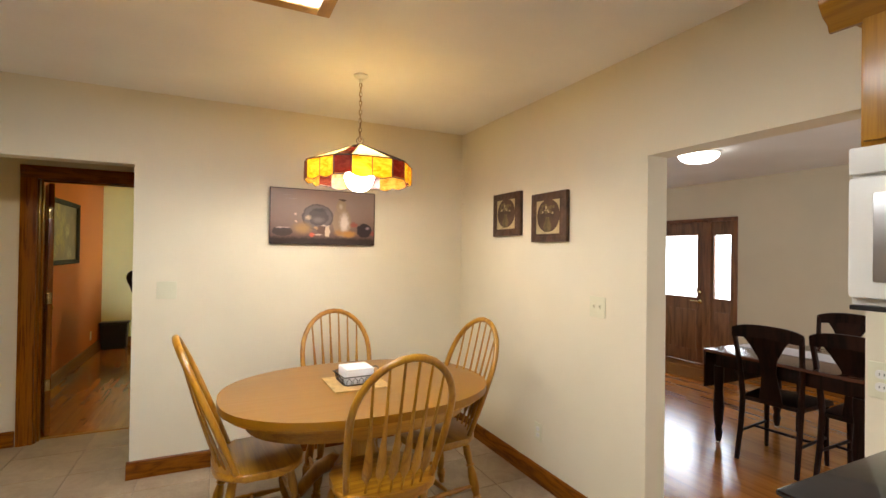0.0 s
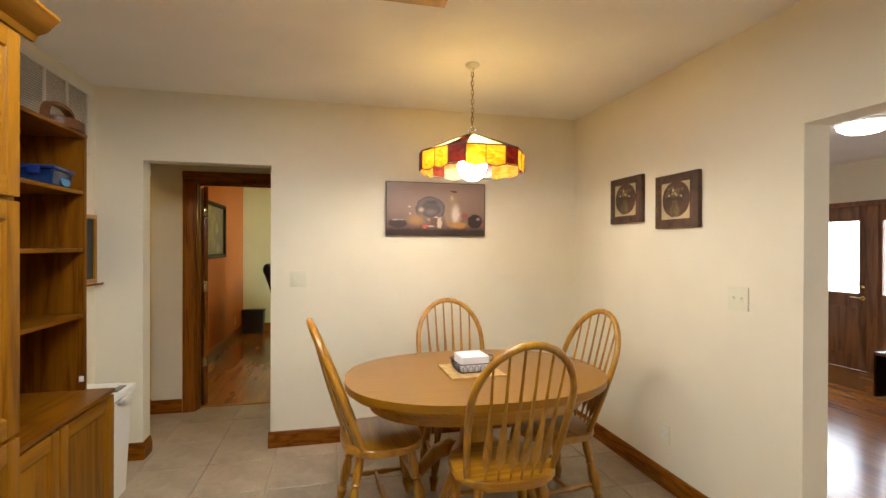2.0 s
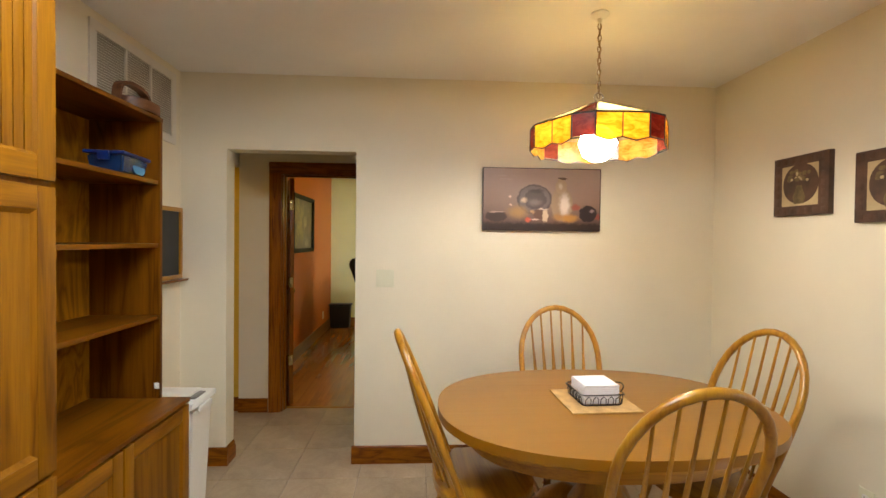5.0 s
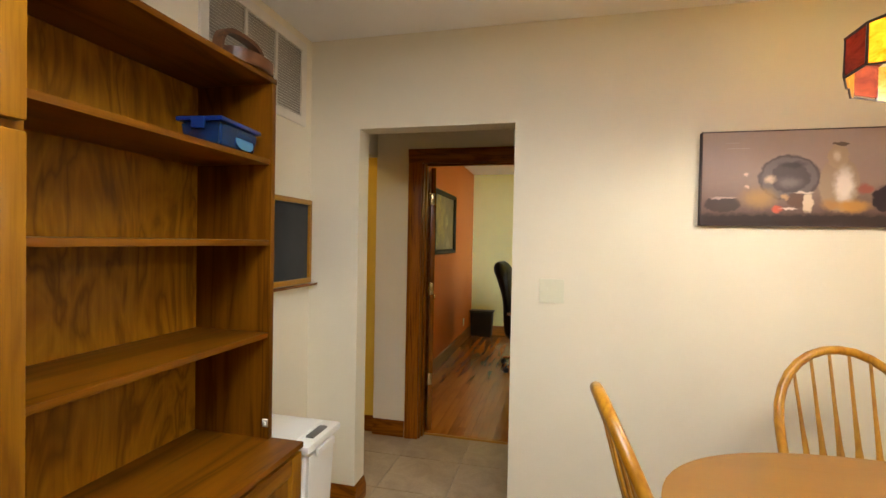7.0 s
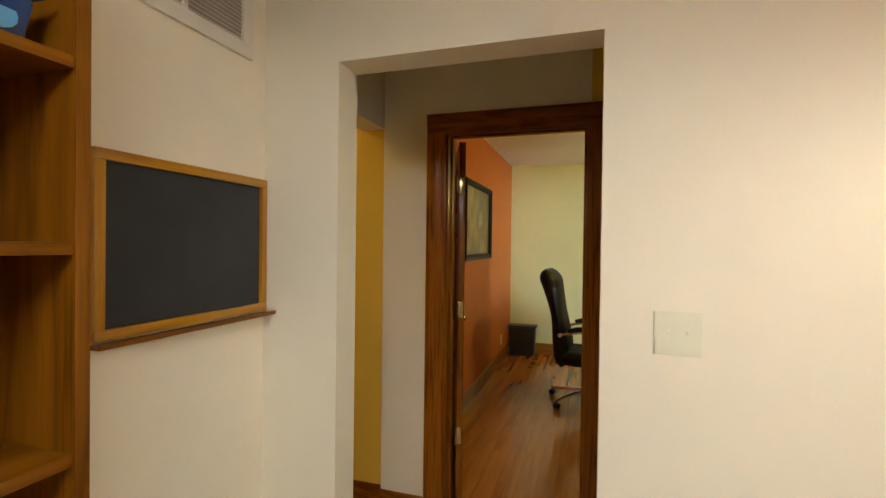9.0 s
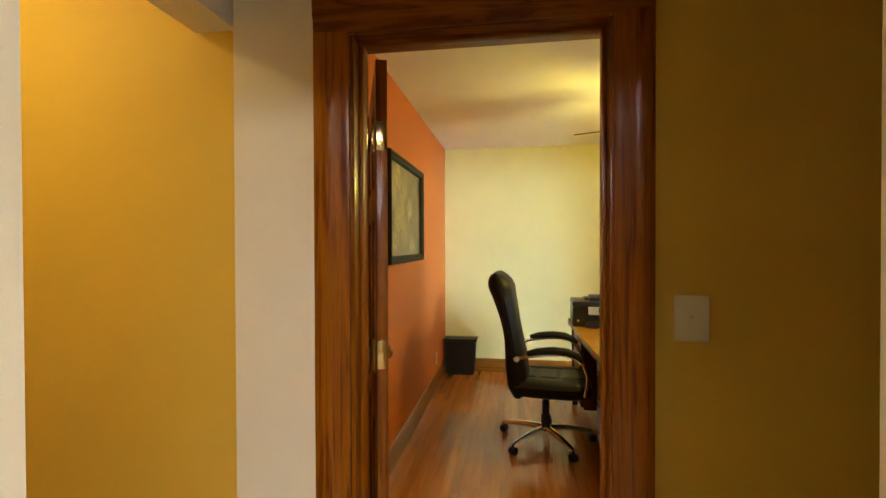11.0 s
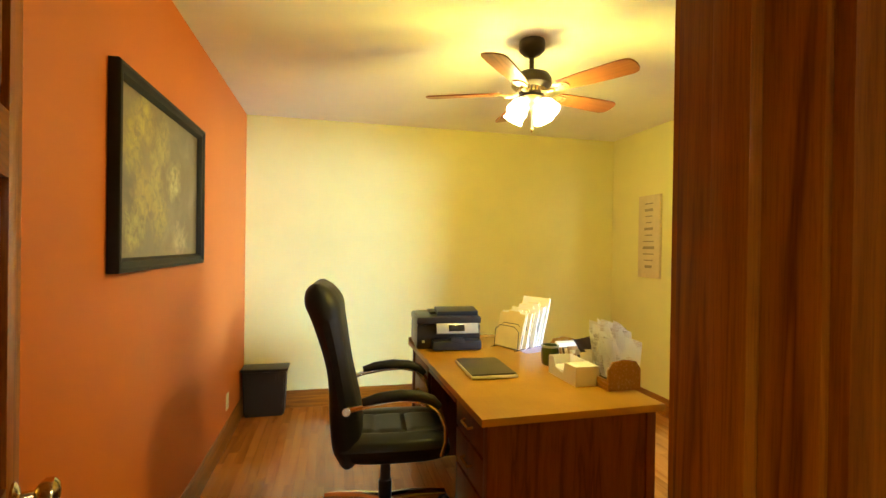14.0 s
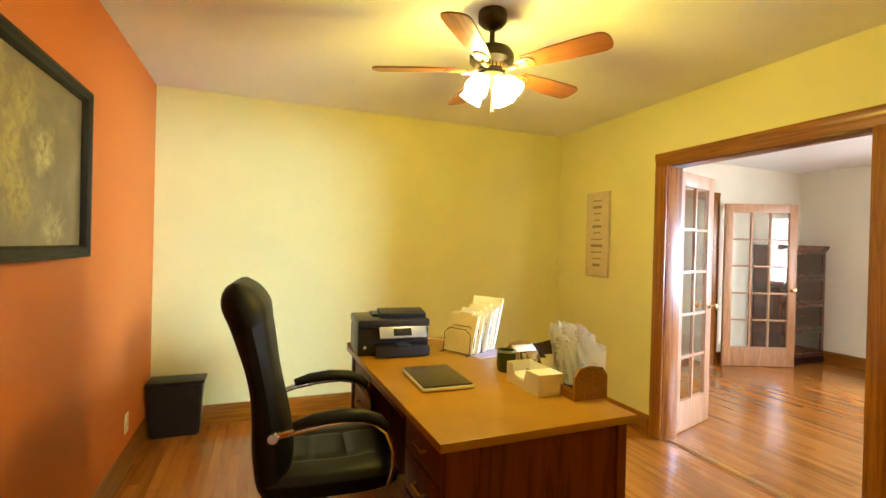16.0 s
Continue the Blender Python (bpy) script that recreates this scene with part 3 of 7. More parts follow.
def pendant():
    t = thing("pendant_lamp", pose(2.664, 3.86, H1, 0, 0, -2), "lit amber stained glass pendant lamp hanging on a chain", "pendant lamp")
    zt, z0, z1 = -0.41, -0.525, -0.625
    bm = BM()
    lathe(bm, [(0.04, 0), (0.043, -0.008), (0.032, -0.018), (0.012, -0.024), (0.008, -0.045)], 20)
    part("canopy", bm, M_WHITE, t)
    # chain links
    z, k = -0.045, 0
    while z > zt + 0.045:
        bm = BM()
        c, s = (1, 0) if k % 2 == 0 else (0, 1)
        pts = [(c * 0.008 * math.cos(a), s * 0.008 * math.cos(a), z - 0.014 + 0.017 * math.sin(a)) for a in [i * math.pi / 5 for i in range(10)]]
        tube(bm, pts, 0.0022, 6, True)
        part("chain_link", bm, M_CHAIN, t)
        z -= 0.026
        k += 1
    bm = BM()
    tube(bm, [(0.006 * math.sin(i * 1.3), 0.006 * math.cos(i * 1.3), -0.03 - i * 0.022) for i in range(17)], 0.0025, 6)
    part("cord", bm, M_CHAIN, t)
    bm = BM()
    tube(bm, [(0.02 * math.cos(a), 0, zt + 0.028 + 0.02 * math.sin(a)) for a in [i * math.pi / 8 for i in range(16)]], 0.0035, 8, True)
    part("ring", bm, M_CHROME, t)
    bm = BM()
    lathe(bm, [(0.03, zt - 0.012), (0.028, zt), (0.012, zt + 0.01)], 16)
    part("cap", bm, M_LEAD, t)
    R, half = 0.306, radians(9)
    ring = []
    for i in range(6):
        a = i * math.pi / 3
        ring += [(a - half, "short"), (a + half, "long")]
    P = [(R * math.cos(a), R * math.sin(a)) for a, _ in ring]
    came = BM()
    for i in range(12):
        (xa, ya), (xb, yb) = P[i], P[(i + 1) % 12]
        short = ring[i][1] == "short"
        bm = BM()
        plate(bm, [(xa, ya, z0), (xb, yb, z0), (xb * 0.09, yb * 0.09, zt), (xa * 0.09, ya * 0.09, zt)], 0.003)
        part("roof_pane", bm, M_RUBY if short else M_PALE, t, "" if not short else "dark red glass strip", 0)
        if short:
            bm = BM()
            plate(bm, [(xa, ya, z1 + 0.006), (xb, yb, z1 + 0.006), (xb, yb, z0), (xa, ya, z0)], 0.003)
            part("band_pane", bm, M_RUBY, t, "dark red glass pane", 0)
        else:
            xm, ym = (xa + xb) / 2, (ya + yb) / 2
            for u, v in (((xa, ya), (xm, ym)), ((xm, ym), (xb, yb))):
                c0 = (u[0] * 0.5 + v[0] * 0.5, u[1] * 0.5 + v[1] * 0.5)
                bm = BM()
                plate(bm, [(u[0], u[1], z1), (c0[0], c0[1], z1 - 0.014), (v[0], v[1], z1), (v[0], v[1], z0), (u[0], u[1], z0)], 0.003)
                part("band_pane", bm, M_AMBER, t, "", 0)
            tube(came, [(xm, ym, z0), (xm, ym, z1)], 0.0028, 6)
        tube(came, [(xa, ya, z0), (xb, yb, z0)], 0.004, 6)
        tube(came, [(xa, ya, z1), (xb, yb, z1)] if short else [(xa, ya, z1), ((xa * 3 + xb) / 4, (ya * 3 + yb) / 4, z1 - 0.014), ((xa + xb) / 2, (ya + yb) / 2, z1), ((xa + 3 * xb) / 4, (ya + 3 * yb) / 4, z1 - 0.014), (xb, yb, z1)], 0.003, 6)
        tube(came, [(xa * 0.09, ya * 0.09, zt), (xa, ya, z0), (xa, ya, z1)], 0.004, 6)
    part("leading", came, M_LEAD, t)
    bm = BM()
    lathe(bm, [(0.018, zt), (0.02, zt - 0.07), (0.014, zt - 0.10)], 12)
    part("socket", bm, M_BRASS, t)
    bm = BM()
    lathe(bm, [(max(r, 0.001) * 1.2, z * 1.2 - 0.595) for r, z in WIN], 24)
    part("bulb", bm, M_BULB, t, "glowing round white bulb")
    return t


pendant()


# ---- dining set ----
def oval(a, b, n=64, p=2.3):
    out = []
    for i in range(n):
        c, s = math.cos(2 * math.pi * i / n), math.sin(2 * math.pi * i / n)
        out.append((a * math.copysign(abs(c) ** (2 / p), c), b * math.copysign(abs(s) ** (2 / p), s)))
    return out


M_TABLE = wood("table_oak", (0.225, 0.092, 0.003), (0.25, 0.104, 0.004), (0.275, 0.117, 0.005), "X", 0.30, 0.4, 0.6, 0.3, 0.02, False, 0.04)
M_TABLE.node_tree.nodes["Principled BSDF"].inputs["Specular IOR Level"].default_value = 0.3


def dining_table():
    t = thing("dining_table", pose(2.665, 3.772, 0, 0, 0, 1), "oval honey oak pedestal dining table with a glossy top", "dining table")
    bm = BM()
    prism(bm, oval(0.728, 0.545), 0.708, 0.745, None, 0.012)
    part("tabletop", bm, M_TABLE, t)
    bm = BM()
    prism(bm, oval(0.70, 0.517), 0.685, 0.7075, None, 0.008)
    part("rim_moulding", bm, M_OAK_X, t)
    bm = BM()
    o, i2 = oval(0.60, 0.42, 48), oval(0.575, 0.395, 48)
    for a, b, z0, z1 in ((o, i2, 0.60, 0.685),):
        va = [[bm.verts.new((x, y, z)) for x, y in q] for q in (a, b) for z in (z0, z1)]
        for k in range(48):
            j = (k + 1) % 48
            bm.faces.new((va[0][k], va[0][j], va[1][j], va[1][k]))
            bm.faces.new((va[2][j], va[2][k], va[3][k], va[3][j]))
            bm.faces.new((va[0][j], va[0][k], va[2][k], va[2][j]))
    part("apron", bm, M_OAK_X, t)
    bm = BM()
    lathe(bm, [(0.10, 0.20), (0.135, 0.24), (0.14, 0.30), (0.10, 0.36), (0.085, 0.42), (0.10, 0.50), (0.145, 0.56), (0.15, 0.62), (0.17, 0.64), (0.17, 0.6845)], 28)
    part("pedestal", bm, M_OAK, t)
    for k in range(4):
        bm = BM()
        a = math.pi / 4 + k * math.pi / 2
        pts = [(0.10, 0.27), (0.17, 0.285), (0.25, 0.24), (0.33, 0.15), (0.39, 0.075), (0.44, 0.04)]
        tube(bm, [(r * math.cos(a), r * math.sin(a), z) for r, z in pts], [0.05, 0.048, 0.043, 0.038, 0.036, 0.034], 10)
        part("leg", bm, M_OAK, t)
    for k in range(4):
        bm = BM()
        a = math.pi / 4 + k * math.pi / 2
        lathe(bm, [(0.03, 0.0), (0.036, 0.012), (0.03, 0.03)], 12, Matrix.Translation((0.44 * math.cos(a), 0.44 * math.sin(a), 0)))
        part("foot", bm, M_OAK, t)
    return t


dining_table()


def windsor():
    """Bow-back chair with arrow spindles; the sitter looks along +y."""
    t = thing("dining_chair", pose(2.70, 3.33, 0, 0, 0, 0), "honey oak bow-back chair with arrow spindles and turned legs", "dining chair", "chairs round the kitchen table")
    bm = BM()
    seat = []
    for i in range(40):
        a = 2 * math.pi * i / 40
        c, s = math.cos(a), math.sin(a)
        w = 0.243 if s < 0 else 0.235 + 0.02 * s
        seat.append((w * math.copysign(abs(c) ** 0.75, c), 0.212 * math.copysign(abs(s) ** 0.8, s)))
    prism(bm, seat, 0.415, 0.452, None, 0.012)
    top = [v for v in bm.verts if v.co.z > 0.44]
    for v in top:
        v.co.z -= 0.012 * max(0, 1 - (v.co.x ** 2 + v.co.y ** 2) / 0.03)
    part("seat", bm, M_OAK_X, t)

    def bow(u):
        """Point on the hoop for u from 0 to 1."""
        H, W = 0.625, 0.200
        if u < 0.32:
            k = u / 0.32
            x, h = -W - 0.025 * math.sin(k * math.pi / 2) * 1.0, k * 0.36
        elif u > 0.68:
            k = (1 - u) / 0.32
            x, h = W + 0.025 * math.sin(k * math.pi / 2), k * 0.36
        else:
            a = math.pi * (1 - (u - 0.32) / 0.36)
            x, h = (W + 0.025) * math.cos(a), 0.36 + (H - 0.36) * math.sin(a)
        return Vector((x, -0.115 - 0.38 * h - 0.05 * h * h, 0.44 + h))

    bm = BM()
    tube(bm, [bow(i / 40) for i in range(41)], [0.0165 if 0.12 < i / 40 < 0.88 else 0.0145 for i in range(41)], 10)
    part("bow", bm, M_OAK, t)
    xs = [-0.138, -0.083, -0.0277, 0.0277, 0.083, 0.138]
    for x in xs[:]:
        # meet the hoop where its half width is |x| times the flare
        xt = x * 1.12
        a = math.acos(max(-1, min(1, xt / 0.223)))
        h = 0.36 + 0.265 * math.sin(a) - 0.006
        b = Vector((x * 0.92, -0.188 + 1.8 * x * x, 0.44))
        e = Vector((xt, -0.115 - 0.38 * h - 0.05 * h * h, 0.44 + h))
        bm = BM()
        rings = []
        for f, w, d in ((0.0, 0.006, 0.006), (0.12, 0.0065, 0.0065), (0.17, 0.021, 0.0065), (0.22, 0.0225, 0.0065), (0.34, 0.0185, 0.0062), (0.48, 0.0105, 0.006), (0.7, 0.0068, 0.0058), (1.0, 0.0055, 0.0055)):
            c = b.lerp(e, f)
            c.y -= 0.008 * math.sin(f * math.pi)
            rings.append([bm.verts.new((c.x + w * math.cos(q), c.y + d * math.sin(q), c.z)) for q in [j * math.pi / 4 for j in range(8)]])
        for r0, r1 in zip(rings, rings[1:]):
            for j in range(8):
                bm.faces.new((r0[j], r0[(j + 1) % 8], r1[(j + 1) % 8], r1[j]))
        bm.faces.new(rings[0][::-1])
        bm.faces.new(rings[-1])
        part("spindle", bm, M_OAK, t)
    feet = [(-0.205, -0.20), (0.205, -0.20), (-0.20, 0.20), (0.20, 0.20)]
    tops = [(-0.145, -0.125), (0.145, -0.125), (-0.15, 0.13), (0.15, 0.13)]
    prof = [(0.0, 0.014), (0.06, 0.016), (0.12, 0.021), (0.17, 0.023), (0.20, 0.015), (0.215, 0.021), (0.235, 0.015), (0.34, 0.022), (0.50, 0.0215), (0.62, 0.014), (0.64, 0.020), (0.66, 0.014), (0.80, 0.019), (1.0, 0.015)]
    for (fx, fy), (tx, ty) in zip(feet, tops):
        bm = BM()
        A, B = Vector((fx, fy, 0.001)), Vector((tx, ty, 0.416))
        tube(bm, [A.lerp(B, f) for f, r in prof], [r * 1.22 for f, r in prof], 12)
        part("leg", bm, M_OAK, t)

    def at(k, f):
        return Vector((feet[k][0], feet[k][1], 0)).lerp(Vector((tops[k][0], tops[k][1], 0.416)), f)

    st = [(0.0, 0.009), (0.2, 0.011), (0.38, 0.016), (0.45, 0.012), (0.5, 0.018), (0.55, 0.012), (0.62, 0.016), (0.8, 0.011), (1.0, 0.009)]
    for a, b in ((at(0, 0.36), at(2, 0.36)), (at(1, 0.36), at(3, 0.36))):
        bm = BM()
        tube(bm, [a.lerp(b, f) for f, r in st], [r for f, r in st], 10)
        part("stretcher", bm, M_OAK_Y, t)
    a, b = at(0, 0.36).lerp(at(2, 0.36), 0.5), at(1, 0.36).lerp(at(3, 0.36), 0.5)
    bm = BM()
    tube(bm, [a.lerp(b, f) for f, r in st], [r * 1.1 for f, r in st], 10)
    part("stretcher", bm, M_OAK_X, t)
    bm = BM()
    a, b = at(2, 0.55), at(3, 0.55)
    tube(bm, [a.lerp(b, f) for f, r in st], [r for f, r in st], 10)
    part("stretcher", bm, M_OAK_X, t)
    return t


chair = windsor()
CHAIR_POSES = [pose(2.645, 3.315, 0, 0, 0, 0), pose(2.13, 3.77, 0, 0, 0, -86), pose(2.665, 4.15, 0, 0, 0, 178), pose(3.09, 3.715, 0, 0, 0, 97)]
chair.matrix_basis = CHAIR_POSES[0]
for q in CHAIR_POSES[1:]:
    copy_thing(chair, q)

M_STRAW = plain("woven_straw", (0.52, 0.33, 0.13), 0.8, 0, 0.25, 0.5, 80)
M_NAPKIN = plain("white_paper", (0.86, 0.86, 0.88), 0.8, 0, 0.03, 0.1)
M_WIRE = plain("dark_wire", (0.03, 0.03, 0.035), 0.4, 0.8, 0.1)
bm = BM()
box(bm, -0.155, 0.155, -0.155, 0.155, 0, 0.006, 0.002)
one("placemat", bm, M_STRAW, pose(2.643, 3.80, 0.7455, 0, 0, 2), "square woven straw mat on the oak table", "placemat")


def napkin_basket():
    t = thing("napkin_basket", pose(2.645, 3.80, 0.752, 0, 0, 3), "dark wire basket holding a stack of napkins", "napkin holder")
    for z, w in ((0.006, 0.088), (0.052, 0.098)):
        bm = BM()
        pts = []
        for cx, cy, a0 in ((1, 1, 0), (-1, 1, 90), (-1, -1, 180), (1, -1, 270)):
            for k in range(4):
                a = radians(a0 + k * 30)
                pts.append((cx * (w - 0.02) + 0.02 * math.cos(a), cy * (w - 0.02) + 0.02 * math.sin(a), z))
        tube(bm, pts, 0.0028, 6, True)
        part("rim_wire", bm, M_WIRE, t)
    for s in range(4):
        for k in range(5):
            u = -0.068 + k * 0.034
            bm = BM()
            pts = [(u - 0.012, 0.089, 0.006), (u - 0.012, 0.094, 0.032), (u, 0.097, 0.046), (u + 0.012, 0.094, 0.032), (u + 0.012, 0.089, 0.006)]
            tube(bm, [Matrix.Rotation(s * math.pi / 2, 3, "Z") @ Vector(p) for p in pts], 0.0018, 5)
            part("side_wire", bm, M_WIRE, t)
    for s in (-1, 1):
        bm = BM()
        tube(bm, [(s * (0.098 + 0.03 * math.sin(a)), 0.05 * math.cos(a), 0.052 + 0.02 * math.sin(a)) for a in [i * math.pi / 8 for i in range(9)]], 0.0028, 6)
        part("basket_handle", bm, M_WIRE, t)
    return t


napkin_basket()
rng = random.Random(3)
stack = thing("napkin_stack", pose(2.645, 3.80, 0.753, 0, 0, 3), "stack of folded white paper napkins in the basket", "napkins")
for k in range(18):
    o = rng.uniform(-0.0015, 0.0015)
    bm = BM()
    box(bm, -0.078 + o, 0.078 + o, -0.078 - o, 0.078 - o, 0.006 + k * 0.0045, 0.0102 + k * 0.0045, 0.0015)
    part("napkin", bm, M_NAPKIN, stack)


# ---- pictures and plates ----
def still_life_paint():
    """Soft brushwork: a mauve backdrop, dark table, leaning plate, pale jar, bowl, cups, leaves and fruit."""
    m, n, l, p = nodes_of("still_life_paint")
    tc, jit, ma, off = n.new("ShaderNodeTexCoord"), n.new("ShaderNodeTexNoise"), n.new("ShaderNodeVectorMath"), n.new("ShaderNodeVectorMath")
    jit.inputs["Scale"].default_value, jit.inputs["Detail"].default_value = 45.0, 3
    l.new(tc.outputs["Object"], jit.inputs["Vector"])
    ma.operation = "MULTIPLY_ADD"
    ma.inputs[1].default_value = (0.026, 0.026, 0)
    l.new(jit.outputs["Color"], ma.inputs[0])
    l.new(tc.outputs["Object"], ma.inputs[2])
    off.inputs[1].default_value = (-0.013, -0.013, 0)
    l.new(ma.outputs[0], off.inputs[0])
    v = off.outputs[0]
    sep, mr = n.new("ShaderNodeSeparateXYZ"), n.new("ShaderNodeMapRange")
    l.new(v, sep.inputs[0])
    mr.inputs["From Min"].default_value, mr.inputs["From Max"].default_value = -0.2, 0.2
    l.new(sep.outputs[1], mr.inputs["Value"])
    col = ramp(n, l, mr.outputs[0], [(0.09, (0.035, 0.020, 0.018)), (0.14, (0.13, 0.075, 0.06)), (0.45, (0.25, 0.165, 0.135)), (1.0, (0.36, 0.265, 0.23))])
    spots = (((-0.05, 0.0), 0.120, 0.86, 0.9, (0.075, 0.052, 0.052)), ((-0.05, 0.0), 0.108, 0.86, 0.9, (0.13, 0.10, 0.10)), ((-0.046, 0.0), 0.078, 0.86, 0.88, (0.07, 0.05, 0.052)), ((-0.04, 0.055), 0.07, 0.3, 0.3, (0.045, 0.03, 0.035)), ((-0.05, -0.02), 0.07, 0.5, 0.1, (0.17, 0.13, 0.125)),
             ((-0.30, -0.112), 0.078, 0.5, 0.8, (0.055, 0.033, 0.03)), ((-0.295, -0.084), 0.066, 0.1, 0.5, (0.42, 0.29, 0.25)),
             ((0.132, -0.03), 0.078, 1.55, 0.86, (0.30, 0.21, 0.14)), ((0.127, 0.085), 0.042, 1.3, 0.8, (0.34, 0.24, 0.155)), ((0.150, -0.035), 0.048, 2.1, 0.3, (0.66, 0.56, 0.50)), ((0.122, 0.09), 0.018, 1.8, 0.2, (0.50, 0.40, 0.30)), ((0.135, 0.138), 0.036, 0.25, 0.7, (0.10, 0.06, 0.04)),
             ((-0.16, -0.085), 0.10, 0.65, 0.1, (0.38, 0.21, 0.07)), ((-0.21, 0.017), 0.014, 1.0, 0.3, (0.75, 0.52, 0.40)), ((-0.207, -0.037), 0.013, 0.8, 0.3, (0.68, 0.45, 0.34)),
             ((-0.122, -0.005), 0.03, 0.9, 0.2, (0.55, 0.38, 0.27)), ((-0.063, -0.08), 0.02, 1.0, 0.3, (0.46, 0.25, 0.12)), ((-0.092, -0.135), 0.024, 0.9, 0.4, (0.58, 0.10, 0.05)),
             ((-0.02, -0.095), 0.042, 0.9, 0.7, (0.12, 0.06, 0.04)), ((0.006, -0.063), 0.045, 0.12, 0.4, (0.6, 0.46, 0.38)), ((0.022, -0.108), 0.024, 2.0, 0.7, (0.60, 0.46, 0.33)), ((-0.05, -0.132), 0.04, 0.14, 0.4, (0.66, 0.5, 0.43)),
             ((0.105, -0.115), 0.05, 0.7, 0.2, (0.36, 0.18, 0.06)), ((0.185, -0.12), 0.085, 0.42, 0.3, (0.45, 0.22, 0.05)), ((0.225, -0.05), 0.042, 0.65, 0.4, (0.30, 0.085, 0.055)), ((0.37, -0.11), 0.03, 0.8, 0.4, (0.28, 0.07, 0.05)),
             ((0.307, -0.09), 0.062, 0.98, 0.85, (0.026, 0.014, 0.018)), ((0.333, -0.072), 0.024, 0.6, 0.2, (0.30, 0.22, 0.25)))
    for c, size, tall, core, tone in spots:
        col = mix(n, l, soft_spot(n, l, v, c, size, tall, core), col, tone)
    l.new(col, p.inputs["Base Color"])
    p.inputs["Roughness"].default_value = 0.5
    bump(n, l, noise_tex(n, l, tc.outputs["Object"], 900, 2), 0.08, 0.001, p)
    return m


def still_life():
    t = thing("still_life_picture", pose(2.65, YB - 0.001, 1.74, 90), "wide still life canvas print with jar and plate", "picture")
    w, h = 0.388, 0.203
    edge = plain("canvas_edge", (0.05, 0.03, 0.03), 0.7)
    bm = BM()
    box(bm, -w, w, -h, h, 0.0, 0.03, 0.002)
    part("canvas", bm, still_life_paint(), t, "painted still life canvas")
    for x0, x1, y0, y1 in ((-w - 0.002, -w + 0.003, -h, h), (w - 0.003, w + 0.002, -h, h), (-w, w, h - 0.003, h + 0.002), (-w, w, -h - 0.002, -h + 0.003)):
        bm = BM()
        box(bm, x0, x1, y0, y1, 0, 0.0309)
        part("canvas_edge", bm, edge, t)
    faint = plain("caption_paint", (0.42, 0.33, 0.29), 0.6)
    for k in range(2):
        bm = BM()
        box(bm, -0.295 + 0.01 * k, -0.24 + 0.04 * k, 0.152 - 0.024 * k, 0.1545 - 0.024 * k, 0.03, 0.0304)
        part("caption_line", bm, faint, t, "faint illegible caption line")
    return t


still_life()


def floral_block(y0, y1, z0, z1, label):
    t = thing("small_picture", pose(XR - 0.001, (y0 + y1) / 2, (z0 + z1) / 2, 90, 0, -90), label, "picture", "small square pictures")
    w, h = (y1 - y0) / 2, (z1 - z0) / 2
    brown = plain("picture_brown", (0.075, 0.035, 0.02), 0.55, 0, 0.5, 0.3, 60)
    cream = plain("picture_cream", (0.46, 0.36, 0.20), 0.6, 0, 0.25)
    olive = plain("picture_olive", (0.13, 0.09, 0.035), 0.6, 0, 0.5, 0.2, 90)
    bm = BM()
    box(bm, -w, w, -h, h, 0, 0.028, 0.002)
    part("block", bm, brown, t)
    bm = BM()
    box(bm, -w * 0.66, w * 0.66, -h * 0.68, h * 0.68, 0.028, 0.0292)
    part("inner_panel", bm, cream, t, "cream inner panel")
    bm = BM()
    prism(bm, [(x + 0.006, y + 0.008) for x, y in oval(w * 0.64, h * 0.66, 36, 2.1)], 0.0292, 0.0302)
    part("medallion", bm, brown, t)
    bm = BM()
    prism(bm, [(-0.03, -0.095), (0.03, -0.095), (0.04, -0.06), (0.022, -0.02), (0.018, 0.0), (-0.018, 0.0), (-0.022, -0.02), (-0.04, -0.06)], 0.0302, 0.0312)
    part("vase", bm, olive, t)
    for sx, sy in itertools.product(range(-3, 4), range(-3, 4)):
        if max(abs(sx), abs(sy)) == 3:
            bm = BM()
            box(bm, sx * w * 0.28 - 0.014, sx * w * 0.28 + 0.014, sy * h * 0.285 - 0.014, sy * h * 0.285 + 0.014, 0.028, 0.0292, 0.0005)
            part("embossed_square", bm, brown, t)
    rr = random.Random(4)
    for k in range(26):
        a, r = rr.uniform(-0.2, 3.3), rr.uniform(0.01, 0.075)
        bm = BM()
        prism(bm, [(x + r * math.cos(a), y + 0.025 + r * math.sin(a)) for x, y in oval(0.008 + 0.004 * (k % 3), 0.007 + 0.003 * (k % 2), 10)], 0.0302, 0.0311 + 0.00006 * k)
        part("flower", bm, cream if k % 3 == 0 else olive, t)
    return t


floral_block(3.882, 4.225, 1.615, 1.925, "dark brown square picture of a flower vase")
floral_block(3.405, 3.748, 1.565, 1.878, "dark brown square picture of flowers in vase")


